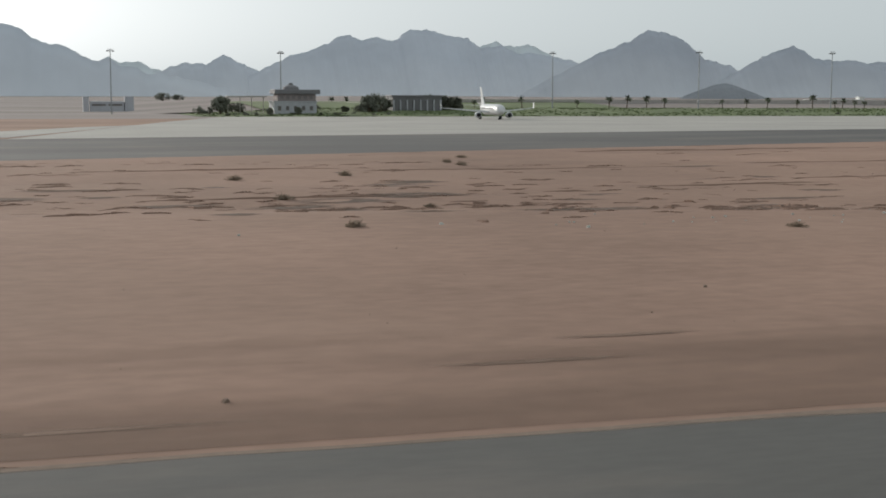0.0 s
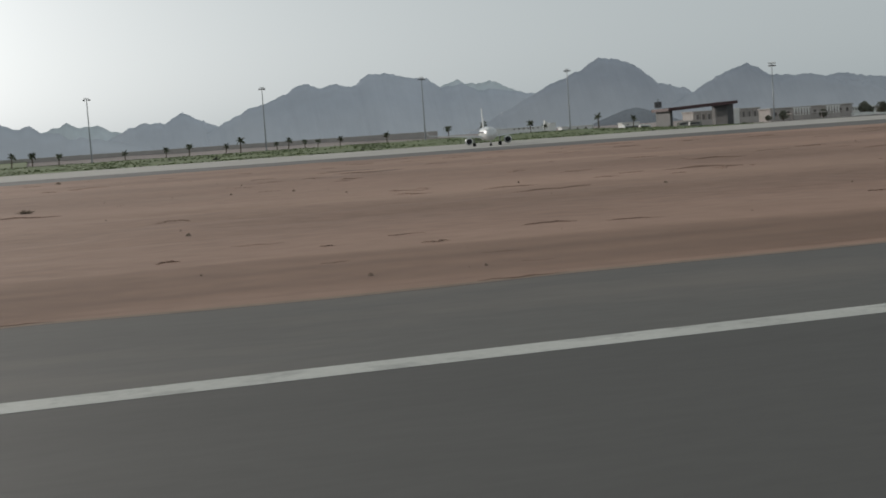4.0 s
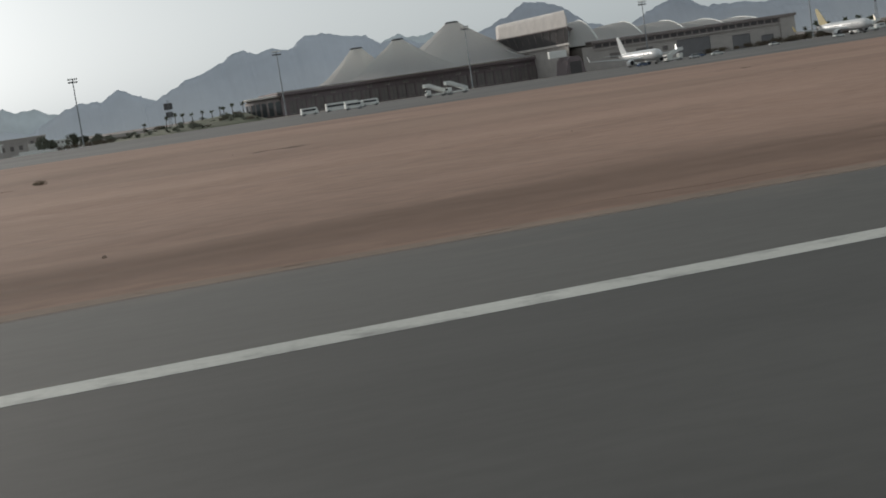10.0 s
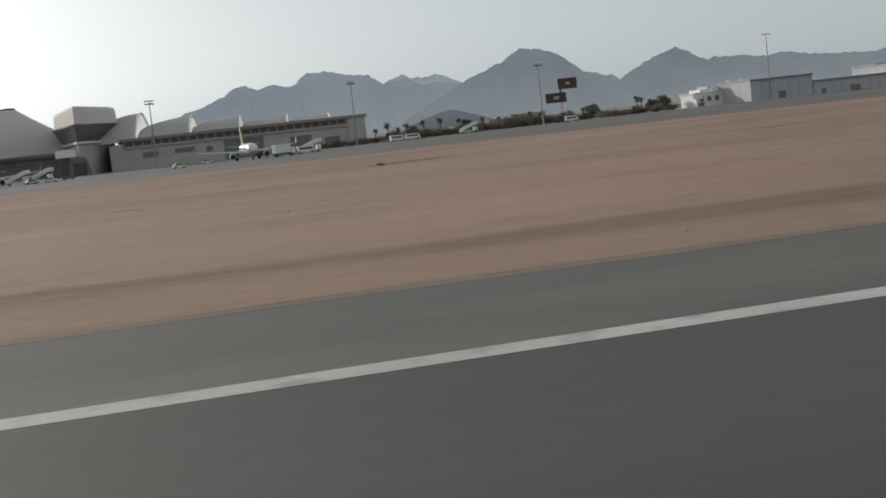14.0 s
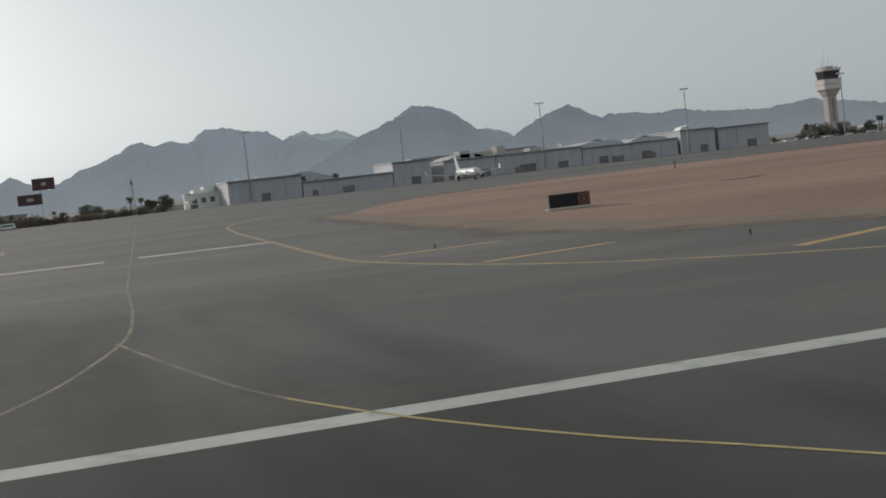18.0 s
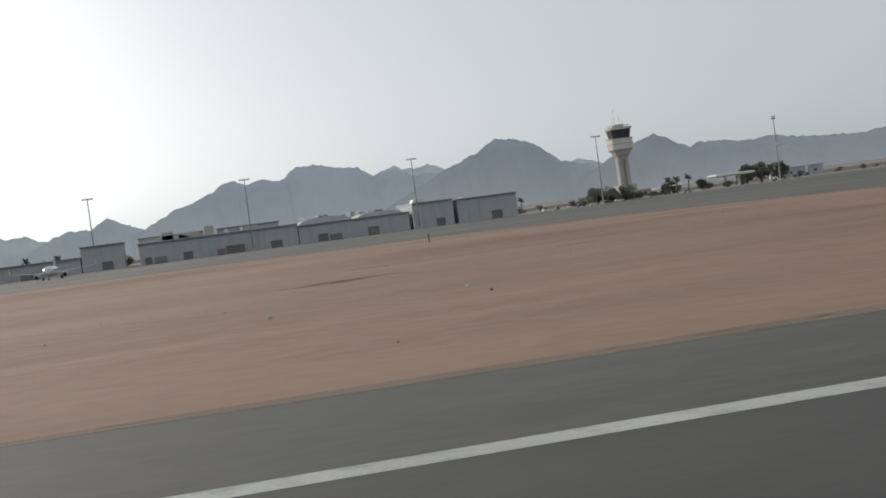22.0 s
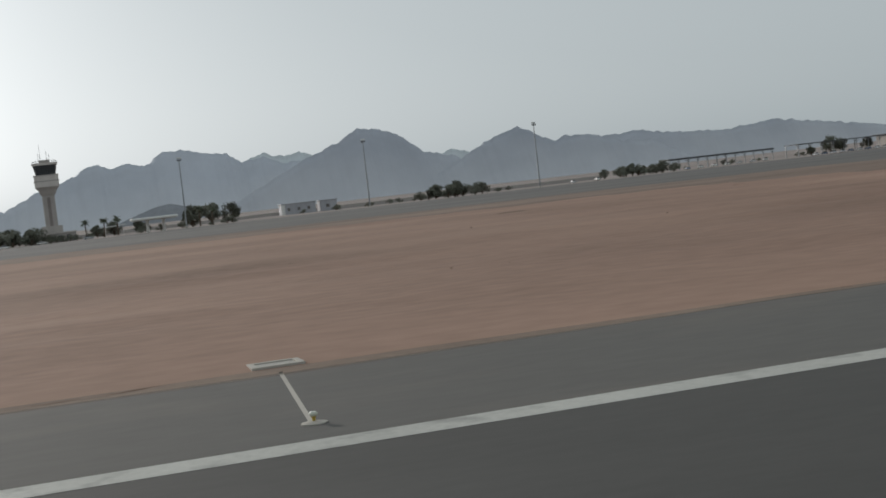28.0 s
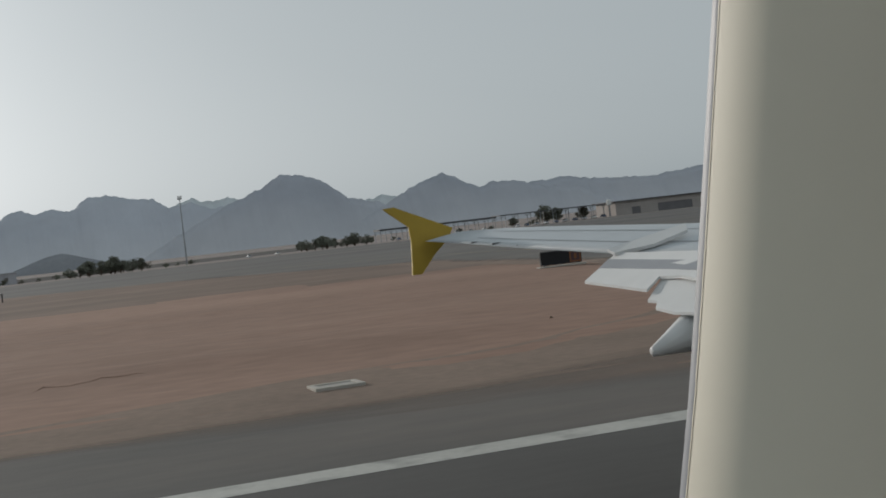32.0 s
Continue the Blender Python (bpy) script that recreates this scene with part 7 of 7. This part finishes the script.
def carport(x, y, w, d, h, mat, label, cols, thick=0.45):
    t = thing("carport", at(x, y), label, "carport", "carports")
    boxed("roof", (0, w, 0, d, h, h + thick), mat, t, "", 0.08)
    boxed("fascia", (-0.1, w + 0.1, -0.1, 0, h - 0.1, h + thick - 0.1), DARK, t, "dark fascia")
    for i in range(cols):
        px_ = 0.6 + (w - 1.2) * i / (cols - 1)
        for py_ in (0.6, d - 0.6):
            boxed("post", (px_ - 0.15, px_ + 0.15, py_ - 0.15, py_ + 0.15, -0.3, h), STEEL, t)
        for s in (-1, 1):
            bm = bmesh.new()
            tube(bm, (px_, 0.6, h - 1.6), (px_ + s * 1.6, 0.6, h), 0.1, n=5)
            part("brace", bm, STEEL, t, "slanted brace")
    return t


carport(1907, 700, 66, 12, 5.8, DARK, "long dark carport on thin posts", 12, 0.9)
carport(1953, 640, 57, 14, 6.4, DARK, "long dark parking canopy on braced posts", 9)
depot = house("depot", 2016, 2090, 640, 24, 6.8, BEIGE, "beige depot with a dark gate under a flat roof", doors=[(9, 14, 0, 3.6), (24, 44, 0, 4.2), (52, 58, 0, 3.6)], roof=0.5, eave=1.6, roof_mat=DARK)
tank = thing("water_tank", at(2011.5, 638), "white water tank on a steel post beside the depot", "water tank")
bm = bmesh.new()
lathe(bm, [(0.9, 5.6), (1.2, 5.9), (1.2, 8.2), (0.4, 8.6)], 14)
part("tank", bm, WHITE, tank)
boxed("post", (-0.3, 0.3, -0.3, 0.3, -0.3, 5.7), STEEL, tank)


# ---- the camera's own airliner, set on the runway and shaped to fit the last view ----
WING_GREY = paint("pale grey wing paint", (0.50, 0.53, 0.55), 0.4, 0.06, 0.4, 3.0)
FLAP_WHITE = paint("white flap paint", (0.66, 0.66, 0.65), 0.45, 0.06, 0.4, 3.0)
BAND_GREY = paint("mid grey flap band", (0.30, 0.31, 0.33), 0.5, 0.08, 0.4, 3.0)
TRIM_BEIGE = material("beige cabin trim", (0.74, 0.69, 0.57), 0.6, spread=0.03, scale=4.0, fine=40.0, bump=0.0)
plane = thing("airliner", at(1712.21, 0), "white airliner with grey wing, lowered flaps and yellow wingtip fence", "aircraft")


def plate(name, top, thick, mat, parent, label="", down=(0, 0, -1)):
    """A panel with the given upper outline and thickness."""
    bm = bmesh.new()
    d = Vector(down) * thick
    a = [bm.verts.new(p) for p in top]
    b = [bm.verts.new(Vector(p) + d) for p in top]
    n = len(a)
    bm.faces.new(a)
    bm.faces.new(list(reversed(b)))
    for i in range(n):
        bm.faces.new((a[i], b[i], b[(i + 1) % n], a[(i + 1) % n]))
    bmesh.ops.recalc_face_normals(bm, faces=bm.faces)
    return part(name, bm, mat, parent, label)


# wing: leading and trailing edge, root to tip, with a rounded section
LEADING = [(16.0, 1.6, 2.35), (12.2, 9.4, 2.75), (8.68, 16.3, 3.14), (7.78, 18.1, 3.28), (7.26, 19.0, 3.34), (6.84, 19.8, 3.36)]
TRAILING = [(10.4, 1.6, 2.3), (8.6, 9.4, 2.55), (7.19, 15.6, 2.91), (6.8, 17.3, 3.05), (6.45, 18.75, 3.19), (6.2, 19.8, 3.28)]
SECTION = ((0.0, 0.0), (0.25, 0.010), (0.55, 0.022), (0.8, 0.026), (0.94, 0.016), (1.0, -0.008), (0.94, -0.04), (0.6, -0.07), (0.25, -0.035))
verts, faces, n = [], [], len(SECTION)
for (lx, ly, lz), (tx, ty, tz) in zip(LEADING, TRAILING):
    c = math.hypot(lx - tx, ly - ty)
    for u, v in SECTION:
        verts.append((tx + (lx - tx) * u, ty + (ly - ty) * u, tz + (lz - tz) * u + v * c))
for i in range(len(LEADING) - 1):
    faces += [(i * n + k, i * n + (k + 1) % n, (i + 1) * n + (k + 1) % n, (i + 1) * n + k) for k in range(n)]
faces += [tuple(range(n)), tuple(reversed(range(len(verts) - n, len(verts))))]
wing = mesh_part("wing", verts, faces, WING_GREY, plane, "pale grey wing with a rounded leading edge", True)
plate("spoiler", [(7.09, 15.30, 2.965), (7.53, 15.38, 3.04), (8.23, 15.39, 3.17), (8.11, 15.13, 3.09), (7.57, 15.00, 2.97), (7.11, 15.15, 2.92)], 0.04, FLAP_WHITE, wing, "pale spoiler panel")
def wing_top(i, u, lift):
    (lx, ly, lz), (tx, ty, tz) = LEADING[i], TRAILING[i]
    c = math.hypot(lx - tx, ly - ty)
    for (ua, va), (ub, vb) in zip(SECTION[:5], SECTION[1:6]):
        if ua <= u <= ub:
            return (tx + (lx - tx) * u, ty + (ly - ty) * u, tz + (lz - tz) * u + (va + (vb - va) * (u - ua) / (ub - ua)) * c + lift)


for u in (0.3, 0.66):
    v = [wing_top(i, u + w, 0.006) for w in (0.0, 0.02) for i in (1, 2, 3, 4)]
    mesh_part("panel_joint", v, [(k, k + 1, k + 5, k + 4) for k in range(3)], BAND_GREY, wing, "dark panel joint along the wing")
for x, y, z in ((6.60, 18.6, 3.2), (6.73, 18.1, 3.16), (6.90, 17.6, 3.1)):
    boxed("discharge_wick", (x - 0.09, x + 0.12, y - 0.012, y + 0.012, z - 0.025, z), DARK, wing)
plate("wingtip_fence", [(5.62, 19.9, 3.83), (5.80, 19.9, 3.84), (6.69, 19.9, 3.44), (6.6, 19.9, 3.27), (6.37, 19.9, 3.07), (6.13, 19.9, 2.79), (5.98, 19.9, 2.79), (6.0, 19.9, 3.02), (6.02, 19.9, 3.30), (6.0, 19.9, 3.52)],
      0.05, YELLOW, wing, "golden yellow wingtip fence", (0, 1, 0))
outer = plate("outer_flap", [(6.68, 15.16, 2.62), (7.19, 15.27, 2.91), (7.38, 13.16, 2.88), (7.45, 12.4, 2.87), (6.96, 12.47, 2.59), (6.97, 13.28, 2.65), (6.91, 13.65, 2.65), (6.70, 13.57, 2.53)], 0.03, FLAP_WHITE, plane, "white lowered outer flap")
plate("band", [(6.91, 15.20, 2.755), (7.06, 15.25, 2.845), (7.24, 12.94, 2.785), (7.10, 12.70, 2.695)], 0.02, BAND_GREY, outer, "grey band across the flap")
plate("inner_flap", [(6.67, 13.51, 2.42), (6.96, 13.68, 2.63), (7.05, 12.64, 2.57), (6.73, 12.13, 2.30), (6.62, 12.84, 2.31), (6.62, 13.24, 2.35), (6.69, 13.32, 2.41)], 0.03, FLAP_WHITE, plane, "white lowered inner flap")
bm = bmesh.new()
tube(bm, (6.17, 12.5, 1.97), (6.8, 12.75, 2.1), 0.05, 0.22, 12)
tube(bm, (6.8, 12.75, 2.1), (8.2, 12.8, 2.45), 0.22, 0.16, 12)
part("track_fairing", bm, FLAP_WHITE, plane, "pointed flap track fairing", True)
bm = bmesh.new()
lathe(bm, [(1.97, 0.75), (1.97, 16.0), (1.8, 18.5), (1.3, 20.8), (0.6, 22.3), (0.05, 22.8)], 40)
for f in [f for f in bm.faces if len(f.verts) > 10]:
    bm.faces.remove(f)
for v in bm.verts:
    x, y, z = v.co
    v.co = (z, y - 1.5, 3.4 + x)
part("fuselage", bm, JETWHITE, plane, "white fuselage skin", True)
# cabin side panel with the rounded reveal of its window
verts, faces = [], []
PLAN = ((0.012, 0.475), (0.0, 0.45), (0.012, 0.425), (0.035, 0.40), (0.075, 0.38), (0.16, 0.36), (0.5, 0.35), (0.75, 0.35), (0.75, 0.475))
for i in range(13):
    z = 3.12 + 0.6 * i / 12
    edge = 0.248 + 0.19 * (z - 3.421) - 0.25 * min(0.0, z - 3.42) ** 2
    verts += [(edge + x if x < 0.5 else x + 0.25, y, z) for x, y in PLAN]
n = len(PLAN)
for i in range(12):
    faces += [(i * n + k, i * n + (k + 1) % n, (i + 1) * n + (k + 1) % n, (i + 1) * n + k) for k in range(n)]
faces += [tuple(range(n)), tuple(reversed(range(12 * n, 13 * n)))]
mesh_part("window_panel", verts, faces, TRIM_BEIGE, plane, "beige cabin panel beside the window", True)
seal_v, seal_f = [], []
for i in range(13):
    x, y, z = verts[i * n + 1]
    seal_v += [(x - 0.0003, y + 0.001, z), (x - 0.0012, y + 0.004, z), (x + 0.002, y + 0.007, z)]
    if i:
        seal_f += [(3 * i - 3 + k, 3 * i + k, 3 * i + k + 1, 3 * i - 2 + k) for k in (0, 1)]
mesh_part("window_seal", seal_v, seal_f, BAND_GREY, plane, "grey window seal", True)
for x, y0, y1, r in ((10.5, -3.2, -2.6, 0.55), (10.5, -0.4, 0.2, 0.55), (19.5, -1.8, -1.2, 0.4)):
    bm = bmesh.new()
    tube(bm, (x, y0, r), (x, y1, r), r, n=14)
    gear = part("tyre", bm, RUBBER, plane, "black tyre")
    bm = bmesh.new()
    tube(bm, (x, (y0 + y1) / 2, r), (x, (y0 + y1) / 2, 1.7), 0.12, n=8)
    part("gear_strut", bm, STEEL, gear)
